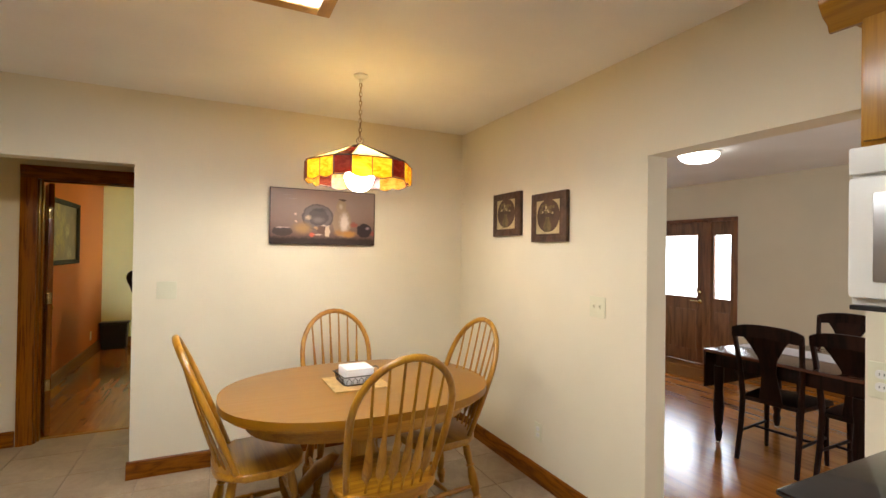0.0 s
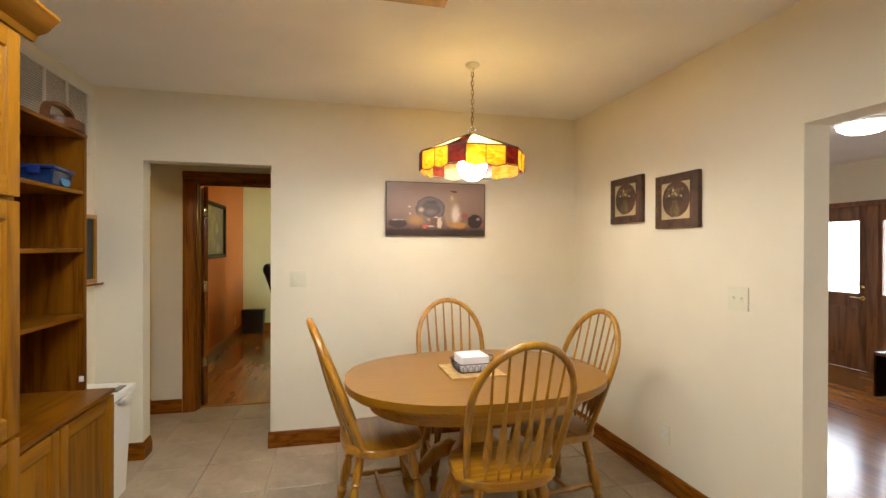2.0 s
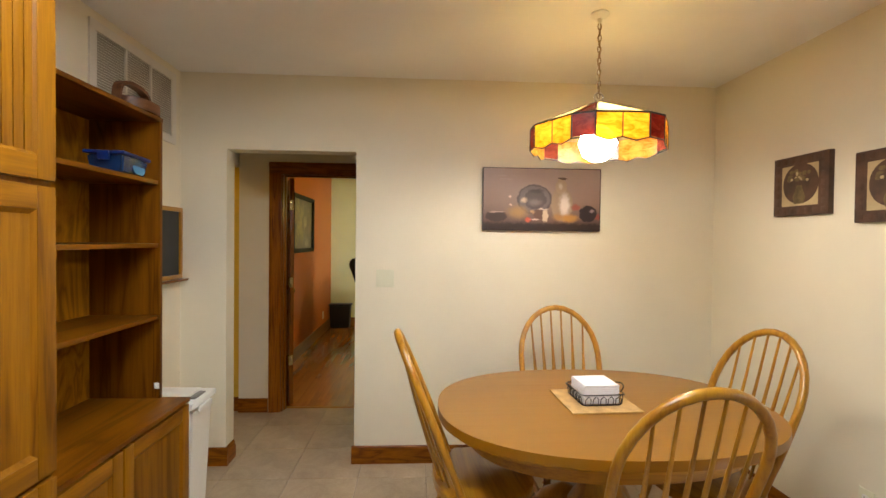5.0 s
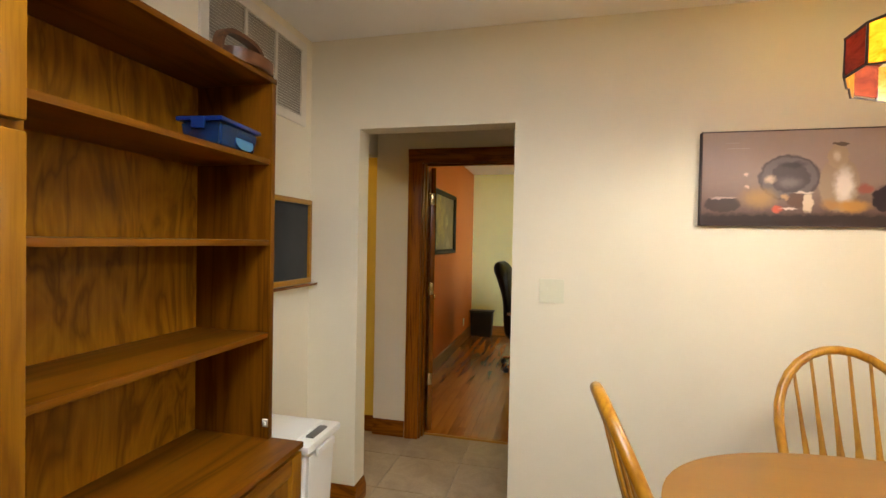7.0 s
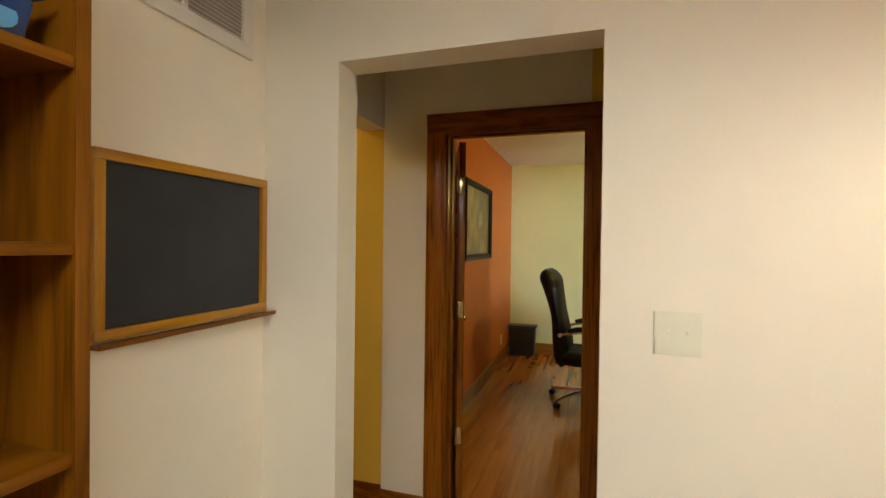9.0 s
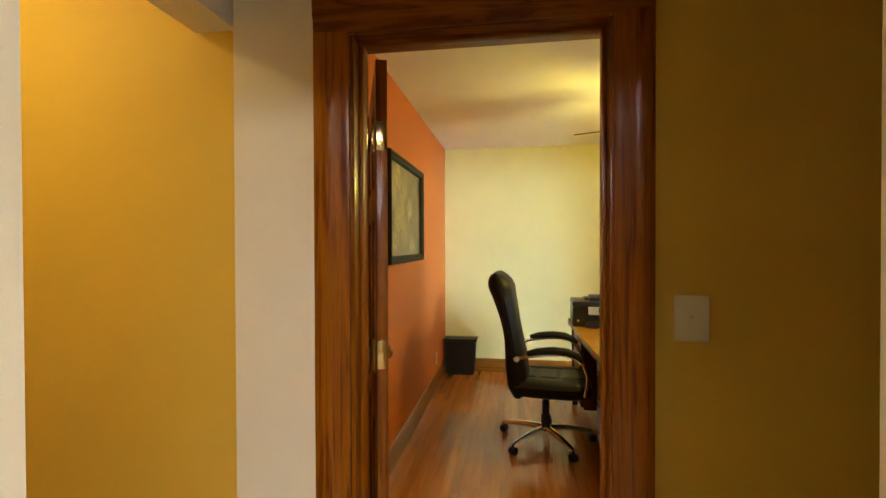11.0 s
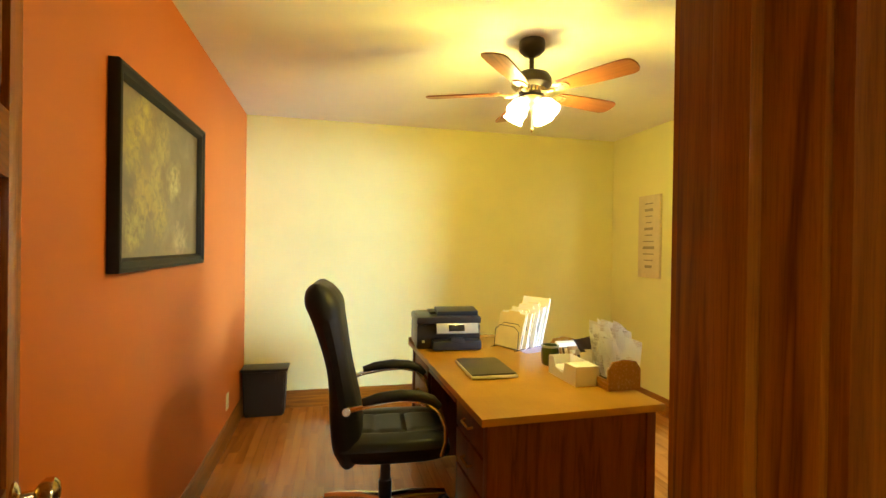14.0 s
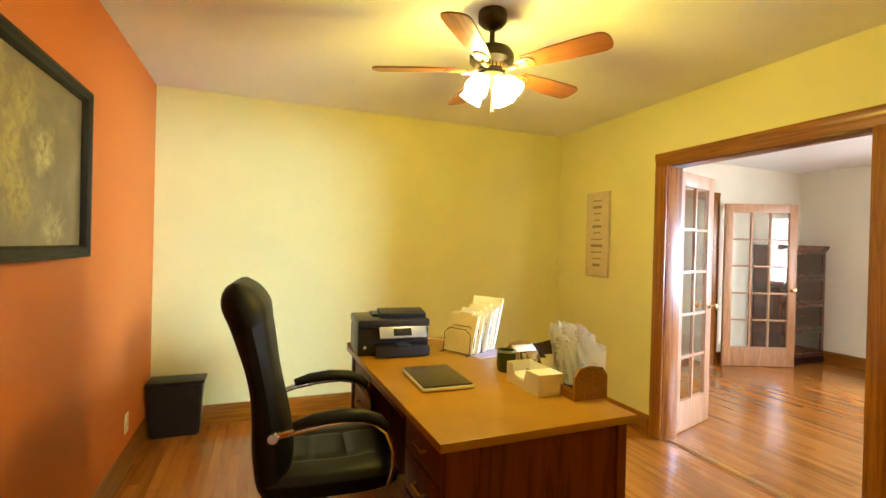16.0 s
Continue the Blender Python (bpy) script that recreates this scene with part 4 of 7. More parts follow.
def switch_plate(m, w, n_toggles, label, name="light_switch"):
    t = thing(name, m, label, "light switch" if n_toggles else "outlet")
    bm = BM()
    box(bm, -w / 2, w / 2, -0.0575, 0.0575, 0, 0.006, 0.003)
    part("plate", bm, M_IVORY, t)
    if n_toggles:
        for k in range(n_toggles):
            x = (k - (n_toggles - 1) / 2) * 0.046
            bm = BM()
            box(bm, x - 0.005, x + 0.005, -0.012, 0.012, 0.006, 0.008)
            box(bm, x - 0.0035, x + 0.0035, 0.0, 0.008, 0.008, 0.017, 0.001)
            part("toggle", bm, M_IVORY, t)
            for s in (-1, 1):
                bm = BM()
                lathe(bm, [(0.003, 0.006), (0.003, 0.0072), (0.001, 0.0075)], 8, Matrix.Translation((x, s * 0.03, 0)))
                part("screw", bm, M_IVORY, t)
    else:
        for s in (-1, 1):
            bm = BM()
            prism(bm, [(x, y + s * 0.02) for x, y in oval(0.017, 0.014, 20, 3)], 0.006, 0.0085)
            part("socket", bm, M_WHITE, t)
            for u in (-0.006, 0.006):
                bm = BM()
                box(bm, u - 0.001, u + 0.001, s * 0.02 - 0.004, s * 0.02 + 0.004, 0.0085, 0.0089)
                part("slot", bm, M_BLACK, t)
    return t


switch_plate(pose(1.629, YB, 1.213, 90), 0.116, 2, "ivory double toggle switch plate on the wall")
switch_plate(pose(XR, 3.167, 1.197, 90, 0, -90), 0.116, 2, "ivory double toggle switch plate on the wall")
switch_plate(pose(XR, 3.68, 0.328, 90, 0, -90), 0.072, 0, "ivory wall outlet near the baseboard", "wall_outlet")
switch_plate(pose(1.578, 5.722, 1.238, 90), 0.082, 1, "ivory single toggle switch plate beside the door casing")


switch_plate(pose(XR, 1.94, 1.10, 90, 0, -90), 0.072, 0, "white wall outlet beside the stove", "wall_outlet")


# ---- return grille, chalkboard ----
def grille():
    y0, y1, z0, z1 = 3.965, 4.718, 2.035, 2.466
    t = thing("return_air_grille", pose(XL, y0, z0), "white metal return air grille high on the wall", "air vent")
    W, Hh = y1 - y0, z1 - z0
    f = 0.045
    for b in ((0, 0.012, 0, W, 0, f), (0, 0.012, 0, W, Hh - f, Hh), (0, 0.012, 0, f, f, Hh - f), (0, 0.012, W - f, W, f, Hh - f)):
        bm = BM()
        box(bm, *b, 0.002)
        part("frame_side", bm, M_GRILLE, t)
    for k in (1, 2):
        y = f + (W - 2 * f) * k / 3
        bm = BM()
        box(bm, 0, 0.011, y - 0.008, y + 0.008, f, Hh - f, 0.001)
        part("mullion", bm, M_GRILLE, t)
    bm = BM()
    box(bm, 0, 0.002, f, W - f, f, Hh - f)
    part("backing", bm, M_MESH, t)
    n = 26
    for k in range(n):
        z = f + (Hh - 2 * f) * (k + 0.5) / n
        bm = BM()
        box(bm, -0.006, 0.006, f, W - f, -0.0008, 0.0008, 0, Matrix.Translation((0.0065, 0, z)) @ Matrix.Rotation(radians(35), 4, "Y"))
        part("slat", bm, M_GRILLE, t)
    return t


grille()


def chalkboard():
    y0, y1, z0, z1 = 4.202, 4.783, 1.205, 1.650
    t = thing("chalkboard", pose(XL, y0, z0), "small blank chalkboard with oak frame and tray", "chalkboard")
    W, Hh, f = y1 - y0, z1 - z0, 0.026
    bm = BM()
    box(bm, 0, 0.008, f - 0.004, W - f + 0.004, f - 0.004, Hh - f + 0.004)
    part("slate", bm, M_SLATE, t, "dark slate writing surface")
    for b, mt in (((0, 0.02, 0, W, 0, f), M_OAK_Y), ((0, 0.02, 0, W, Hh - f, Hh), M_OAK_Y), ((0, 0.02, 0, f, f, Hh - f), M_OAK), ((0, 0.02, W - f, W, f, Hh - f), M_OAK)):
        bm = BM()
        box(bm, *b, 0.003)
        part("frame_side", bm, mt, t)
    bm = BM()
    run(bm, [(0, 0), (0, 0.05), (0.012, 0.055), (0.012, 0.048), (0.006, 0.044), (0.006, 0)], (0, -0.01, -0.013), (0, W + 0.006, -0.013), (1, 0, 0))
    part("tray", bm, M_SHELF_Y, t)
    return t


chalkboard()


# ---- cabinets ----
def raised_door(parent, y0, y1, z0, z1, x, reeds=0):
    """A framed door facing +x, its back at x: a flat panel held by stiles and rails with a bead."""
    s = 0.058
    bm = BM()
    box(bm, x + 0.003, x + 0.010, y0 + s - 0.004, y1 - s + 0.004, z0 + s - 0.004, z1 - s + 0.004)
    ob = part("door", bm, M_CAB, parent)
    for nm, b, mt in (("stile", (y0, y0 + s, z0, z1), M_CAB), ("stile", (y1 - s, y1, z0, z1), M_CAB), ("rail", (y0 + s, y1 - s, z0, z0 + s), M_CAB_Y), ("rail", (y0 + s, y1 - s, z1 - s, z1), M_CAB_Y)):
        bm = BM()
        box(bm, x, x + 0.02, *b, 0.003)
        part(nm, bm, mt, ob)
    u, v, p, q = y0 + s, y1 - s, z0 + s, z1 - s
    for w, a, b, up in ((0.012, (u, p), (v, p), (0, 0, 1)), (-0.012, (u, q), (v, q), (0, 0, 1)), (0.012, (u, p), (u, q), (0, 1, 0)), (-0.012, (v, p), (v, q), (0, 1, 0))):
        bm = BM()
        run(bm, [(0, 0), (w, 0.0), (0.0, 0.008)], (x + 0.010, *a), (x + 0.010, *b), (1, 0, 0), up)
        part("bead", bm, M_CAB, ob)
    for k in range(reeds):
        y = u + (v - u) * (k + 0.5) / reeds
        half = (v - u) / reeds / 2 - 0.0015
        bm = BM()
        box(bm, x + 0.010, x + 0.0135, y - half, y + half, p + 0.004, q - 0.004, 0.0015)
        part("reed", bm, M_CAB, ob)
    return ob


def pantry():
    t = thing("pantry_cabinet", pose(XL, 2.20, 0), "tall honey oak pantry cabinet with framed doors", "cabinet")
    D, W = 0.57, 0.80
    bm = BM()
    box(bm, 0, D, 0, W, 0.09, 2.14, 0.002)
    part("body", bm, M_CAB, t)
    bm = BM()
    box(bm, 0.0, D - 0.06, 0.01, W - 0.01, 0, 0.09)
    part("toe_kick", bm, M_SHELF, t)
    for y0, y1 in ((0.012, 0.395), (0.405, 0.790)):
        raised_door(t, y0, y1, 1.60, 2.11, D + 0.001, 9)
        raised_door(t, y0, y1, 0.86, 1.585, D + 0.001)
        raised_door(t, y0, y1, 0.11, 0.845, D + 0.001)
    bm = BM()
    prof = [(0, 0), (0, 0.012), (0.02, 0.02), (0.035, 0.05), (0.065, 0.075), (0.075, 0.085), (0.085, 0.085), (0.085, 0)]
    run(bm, prof, (D, -0.08, 2.125), (D, W + 0.08, 2.125), (1, 0, 0))
    run(bm, prof, (0, W, 2.125), (D, W, 2.125), (0, 1, 0))
    part("crown", bm, M_CAB_Y, t)
    return t


pantry()


def open_shelf():
    t = thing("open_bookshelf", pose(XL, 3.001, 0.7165), "empty oak bookshelf with plywood back on base cabinet", "bookshelf")
    D, W, Hh = 0.32, 0.981, 1.296
    for y0, y1 in ((0.001, 0.02), (W - 0.02, W)):
        bm = BM()
        box(bm, 0, D, y0, y1, 0, Hh - 0.019, 0.0015)
        part("side_panel", bm, M_SHELF, t)
    bm = BM()
    box(bm, 0, D + 0.004, 0.001, W + 0.004, Hh - 0.0185, Hh, 0.002)
    part("top", bm, M_SHELF_Y, t)
    bm = BM()
    box(bm, 0.001, 0.008, 0.02, W - 0.02, 0, Hh - 0.019)
    part("back_panel", bm, M_PLY, t, "plywood back with a wild grain")
    for z in (0.386, 0.718, 1.007):
        bm = BM()
        box(bm, 0.008, D - 0.004, 0.0205, W - 0.0205, z - 0.019, z, 0.0015)
        part("shelf", bm, M_SHELF_Y, t)
    bm = BM()
    box(bm, D - 0.004, D + 0.002, W - 0.022, W + 0.001, 0.0, Hh - 0.0195, 0.001)
    part("face_edge", bm, M_SHELF, t)
    return t


open_shelf()


def base_unit():
    t = thing("base_cabinet", pose(XL, 3.001, 0), "low oak base cabinet with framed doors beneath bookshelf", "cabinet")
    D, W = 0.43, 0.981
    bm = BM()
    box(bm, 0, D, 0.001, W - 0.002, 0.09, 0.695, 0.002)
    part("body", bm, M_CAB, t)
    bm = BM()
    box(bm, 0, D - 0.05, 0.005, W - 0.01, 0, 0.09)
    part("toe_kick", bm, M_SHELF, t)
    bm = BM()
    box(bm, 0, D + 0.022, 0.001, W, 0.6955, 0.716, 0.003)
    part("top", bm, M_SHELF_Y, t)
    raised_door(t, 0.012, 0.485, 0.11, 0.685, D + 0.001)
    raised_door(t, 0.495, 0.970, 0.11, 0.685, D + 0.001)
    return t


base_unit()
bm = BM()
box(bm, -0.005, 0, -0.011, 0.011, -0.014, 0.014, 0.002)
box(bm, -0.012, -0.005, -0.005, 0.005, -0.006, 0.006, 0.001)
one("cup_hook", bm, M_WHITE, pose(0.64, 3.9615, 0.775, 0, 0, 90), "small white plastic clip on the shelf side", "clip")

M_BASKET = wood("basket_wood", (0.07, 0.022, 0.007), (0.12, 0.042, 0.013), (0.16, 0.06, 0.02), "Y", 0.5, 0.1)


def handled_basket():
    t = thing("handled_basket", pose(0.575, 3.89, 2.0135), "brown wooden trug with a wide arched handle", "basket")
    bm = BM()
    prism(bm, oval(0.085, 0.108, 32, 2.6), 0.0, 0.012)
    part("bottom", bm, M_BASKET, t)
    bm = BM()
    o = oval(0.09, 0.113, 32, 2.6)
    for k in range(32):
        a, b = o[k], o[(k + 1) % 32]
        q = 0.95
        v = [bm.verts.new(p) for p in ((a[0], a[1], 0.002), (b[0], b[1], 0.002), (b[0], b[1], 0.045), (a[0], a[1], 0.045), (a[0] * q, a[1] * q, 0.002), (b[0] * q, b[1] * q, 0.002), (b[0] * q, b[1] * q, 0.045), (a[0] * q, a[1] * q, 0.045))]
        for f in ((0, 1, 2, 3), (5, 4, 7, 6), (3, 2, 6, 7)):
            bm.faces.new([v[i] for i in f])
    bmesh.ops.remove_doubles(bm, verts=bm.verts[:], dist=0.0002)
    part("side_band", bm, M_BASKET, t)
    bm = BM()
    n = 22
    ring = []
    for i in range(n + 1):
        a = math.pi * i / n
        y, z = 0.118 * math.copysign(abs(math.cos(a)) ** 0.7, math.cos(a)), 0.02 + 0.105 * math.sin(a) ** 0.6
        y2, z2 = y * 0.90, 0.02 + (z - 0.02) * 0.86
        ring.append([bm.verts.new(p) for p in ((-0.018, y, z), (0.018, y, z), (0.018, y2, z2), (-0.018, y2, z2))])
    for r0, r1 in zip(ring, ring[1:]):
        for k in range(4):
            bm.faces.new((r0[k], r0[(k + 1) % 4], r1[(k + 1) % 4], r1[k]))
    bm.faces.new(ring[0])
    bm.faces.new(ring[-1][::-1])
    part("arched_handle", bm, M_BASKET, t)
    return t


handled_basket()


def blue_box():
    m, n, l, p = nodes_of("blue_clear_plastic")
    p.inputs["Base Color"].default_value = rgba((0.012, 0.050, 0.17))
    p.inputs["Roughness"].default_value = 0.18
    p.inputs["Transmission Weight"].default_value = 0.35
    bump(n, l, noise_tex(n, l, coords(n, l, (1, 1, 1)), 30, 2), 0.1, 0.003, p)
    t = thing("plastic_box", pose(0.56, 3.815, 1.7245, 0, 0, 6), "translucent blue plastic storage box with snap lid", "storage box")
    bm = BM()
    W, D, Hh = 0.108, 0.07, 0.075
    lo = [bm.verts.new((x * D * 0.86, y * W * 0.9, 0.0)) for x, y in ((-1, -1), (1, -1), (1, 1), (-1, 1))]
    hi = [bm.verts.new((x * D, y * W, Hh)) for x, y in ((-1, -1), (1, -1), (1, 1), (-1, 1))]
    bm.faces.new(lo[::-1])
    bm.faces.new(hi)
    for k in range(4):
        bm.faces.new((lo[k], lo[(k + 1) % 4], hi[(k + 1) % 4], hi[k]))
    bmesh.ops.bevel(bm, geom=bm.edges[:], offset=0.008, segments=3, affect="EDGES")
    part("tub", bm, m, t)
    bm = BM()
    box(bm, -D - 0.008, D + 0.008, -W - 0.008, W + 0.008, Hh, Hh + 0.014, 0.005)
    part("lid", bm, plain("blue_lid", (0.005, 0.024, 0.15), 0.3), t, "darker blue lid")
    for s in (-1, 1):
        bm = BM()
        box(bm, -0.022, 0.022, s * (W + 0.008) - 0.006, s * (W + 0.008) + 0.006, Hh - 0.025, Hh + 0.012, 0.003)
        part("clasp", bm, plain("blue_clasp", (0.006, 0.03, 0.17), 0.3), t)
    bm = BM()
    prism(bm, [(x, y) for x, y in oval(0.028, 0.052, 20)], -0.0005, 0.001, pose(D * 0.94, 0.03, 0.035, 0, 83, 0))
    part("sticker", bm, plain("pale_blue_sticker", (0.07, 0.24, 0.42), 0.5), t, "pale blue sticker")
    return t


blue_box()


def trash_can():
    t = thing("trash_can", pose(0.535, 4.24, 0, 0, 0, 0), "white plastic trash can with a flat lid", "trash can")
    bm = BM()
    a = [(-0.185, -0.125), (0.185, -0.125), (0.185, 0.125), (-0.185, 0.125)]
    lo = [bm.verts.new((x * 0.86, y * 0.86, 0.0)) for x, y in a]
    hi = [bm.verts.new((x, y, 0.60)) for x, y in a]
    bm.faces.new(lo[::-1])
    bm.faces.new(hi)
    for k in range(4):
        bm.faces.new((lo[k], lo[(k + 1) % 4], hi[(k + 1) % 4], hi[k]))
    bmesh.ops.bevel(bm, geom=bm.edges[:], offset=0.02, segments=3, affect="EDGES")
    part("bin", bm, M_WHITE, t)
    bm = BM()
    box(bm, -0.20, 0.20, -0.14, 0.14, 0.60, 0.635, 0.014)
    box(bm, -0.17, 0.13, -0.11, 0.11, 0.635, 0.645, 0.005)
    part("lid", bm, M_WHITE, t)
    bm = BM()
    box(bm, 0.14, 0.175, -0.06, 0.06, 0.634, 0.642, 0.003)
    part("latch", bm, plain("grey_latch", (0.16, 0.15, 0.14), 0.4), t, "dark grey latch")
    bm = BM()
    box(bm, 0.192, 0.206, -0.07, 0.07, 0.57, 0.60, 0.004)
    part("lid_lip", bm, M_WHITE, t)
    return t


trash_can()


# ---- cooking corner ----
M_STEEL = plain("brushed_steel", (0.52, 0.52, 0.52), 0.32, 0.9, 0.05)


def microwave():
    t = thing("microwave", pose(3.43, 1.862, 1.352), "white over-the-range microwave above the stove", "microwave")
    bm = BM()
    box(bm, 0.02, 0.40, -0.76, 0, 0.012, 0.425, 0.006)
    part("body", bm, M_WHITE, t)
    bm = BM()
    box(bm, -0.004, 0.02, -0.76, 0, 0.03, 0.345, 0.012)
    part("door", bm, M_WHITE, t)
    bm = BM()
    box(bm, -0.008, -0.003, -0.56, -0.055, 0.075, 0.30, 0.003)
    part("window_frame", bm, M_STEEL, t)
    bm = BM()
    box(bm, -0.010, -0.0075, -0.52, -0.10, 0.10, 0.275, 0.002)
    part("window", bm, M_BLACK, t, "dark oven window")
    bm = BM()
    box(bm, 0.0, 0.02, -0.76, 0, 0.352, 0.423, 0.006)
    part("vent_band", bm, M_WHITE, t)
    bm = BM()
    box(bm, 0.0, 0.38, -0.755, -0.005, 0.0, 0.0118)
    part("underside", bm, M_BLACK, t)
    bm = BM()
    tube(bm, [(-0.005, -0.60, 0.05), (-0.035, -0.60, 0.07), (-0.035, -0.60, 0.30), (-0.005, -0.60, 0.32)], 0.01, 8)
    part("door_handle", bm, M_WHITE, t)
    return t


microwave()


def upper_cabinet():
    t = thing("wall_cabinet", pose(XR, 1.87, 1.79), "oak wall cabinet with crown moulding above microwave", "cabinet")
    bm = BM()
    box(bm, -0.32, 0, -0.77, 0, 0, 0.36, 0.002)
    part("body", bm, M_OAK, t)
    for y0, y1 in ((-0.76, -0.39), (-0.38, -0.01)):
        bm = BM()
        box(bm, -0.34, -0.321, y0, y1, 0.012, 0.345, 0.004)
        d = part("door", bm, M_OAK, t)
        bm = BM()
        box(bm, -0.345, -0.34, y0 + 0.07, y1 - 0.07, 0.08, 0.28, 0.004)
        part("panel", bm, M_OAK, d)
    bm = BM()
    prof = [(0, 0), (0, 0.012), (0.02, 0.02), (0.035, 0.045), (0.06, 0.065), (0.07, 0.07), (0.08, 0.07), (0.08, 0)]
    run(bm, prof, (-0.32, -0.77, 0.34), (-0.32, 0.07, 0.34), (-1, 0, 0))
    run(bm, prof, (-0.32, 0.0005, 0.34), (0, 0.0005, 0.34), (0, 1, 0))
    part("crown", bm, M_OAK_Y, t)
    return t


upper_cabinet()


def stove():
    t = thing("stove", pose(3.834, 1.90, 0), "white kitchen range with a black glass top", "stove")
    bm = BM()
    box(bm, -0.62, -0.002, -0.76, 0, 0.0, 0.895, 0.006)
    part("body", bm, M_WHITE, t)
    bm = BM()
    box(bm, -0.645, -0.001, -0.76, 0.003, 0.896, 0.912, 0.006)
    part("cooktop", bm, plain("black_glass_top", (0.012, 0.012, 0.013), 0.08, 0, 0.1, 0.0), t, "black glass cooktop")
    bm = BM()
    box(bm, -0.648, -0.62, -0.70, -0.06, 0.25, 0.80, 0.008)
    part("oven_door", bm, M_WHITE, t)
    bm = BM()
    tube(bm, [(-0.65, -0.66, 0.74), (-0.69, -0.64, 0.76), (-0.69, -0.12, 0.76), (-0.65, -0.10, 0.74)], 0.012, 8)
    part("oven_handle", bm, M_WHITE, t)
    bm = BM()
    box(bm, -0.09, -0.003, -0.755, 0.0, 0.912, 1.07, 0.012)
    part("back_panel", bm, M_WHITE, t)
    return t


stove()

# ---- office ----
M_FANGLOW = glow("fan_shade_glass", (1.0, 0.93, 0.70), 7.0)


def leaf_hinge(parent, z, pin=0.0):
    bm = BM()
    box(bm, -0.003, 0.0, 0.006, 0.034, z - 0.045, z + 0.045, 0.001)
    tube(bm, [(-0.006, pin, z - 0.052), (-0.006, pin, z + 0.052)], 0.006, 8)
    return part("hinge", bm, M_BRASS, parent, "brass hinge")


def panel_door():
    """Six-panel door; hinge edge at x = 0, room face towards -y."""
    t = thing("door_1", pose(0.713, 5.862, 0.008, 0, 0, 110) @ Matrix.Translation((0.004, -0.047, 0)), "open stained oak six-panel door with brass knob", "door")
    W, T, Hh = 0.672, 0.035, 1.985
    xs = [(0.10, 0.29), (0.382, 0.572)]
    zs = [(0.22, 0.80), (0.98, 1.50), (1.61, 1.86)]
    for nm, b, mt in [("stile", (0, 0.10, 0, T, 0, Hh), M_CASE), ("stile", (W - 0.10, W, 0, T, 0, Hh), M_CASE), ("mullion", (0.29, 0.382, 0.0005, T - 0.0005, 0.22, 1.86), M_CASE),
                      ("rail", (0.10, 0.572, 0, T, 0, 0.22), M_CASE_X), ("rail", (0.10, 0.572, 0, T, 0.80, 0.98), M_CASE_X), ("rail", (0.10, 0.572, 0, T, 1.50, 1.61), M_CASE_X), ("rail", (0.10, 0.572, 0, T, 1.86, Hh), M_CASE_X)]:
        bm = BM()
        box(bm, *b, 0.002)
        part(nm, bm, mt, t)
    for x0, x1 in xs:
        for z0, z1 in zs:
            bm = BM()
            box(bm, x0, x1, 0.012, T - 0.012, z0, z1)
            box(bm, x0 + 0.03, x1 - 0.03, 0.004, T - 0.004, z0 + 0.03, z1 - 0.03, 0.007)
            part("panel", bm, M_CASE, t)
    for z in (1.75, 1.075, 0.39):
        leaf_hinge(t, z, 0.043)
    for s in (-1, 1):
        bm = BM()
        prof = [(0.030, 0.0), (0.031, 0.004), (0.022, 0.009), (0.011, 0.012), (0.010, 0.030), (0.020, 0.036), (0.027, 0.046), (0.026, 0.058), (0.016, 0.066), (0.002, 0.068)]
        lathe(bm, prof, 18, pose(0.612, 0 if s < 0 else T, 0.94, 90 if s < 0 else -90))
        part("door_knob", bm, M_BRASS, t, "brass door knob")
    return t


panel_door()
t_h = tagged(new("jamb_hinges"), "brass hinge leaves on the oak jamb", "hinge", "", "structure")
for z in (1.758, 1.083, 0.398):
    bm = BM()
    box(bm, 0.706, 0.7085, 5.812, 5.848, z - 0.05, z + 0.05, 0.0008)
    part("hinge_leaf", bm, M_BRASS, t_h)


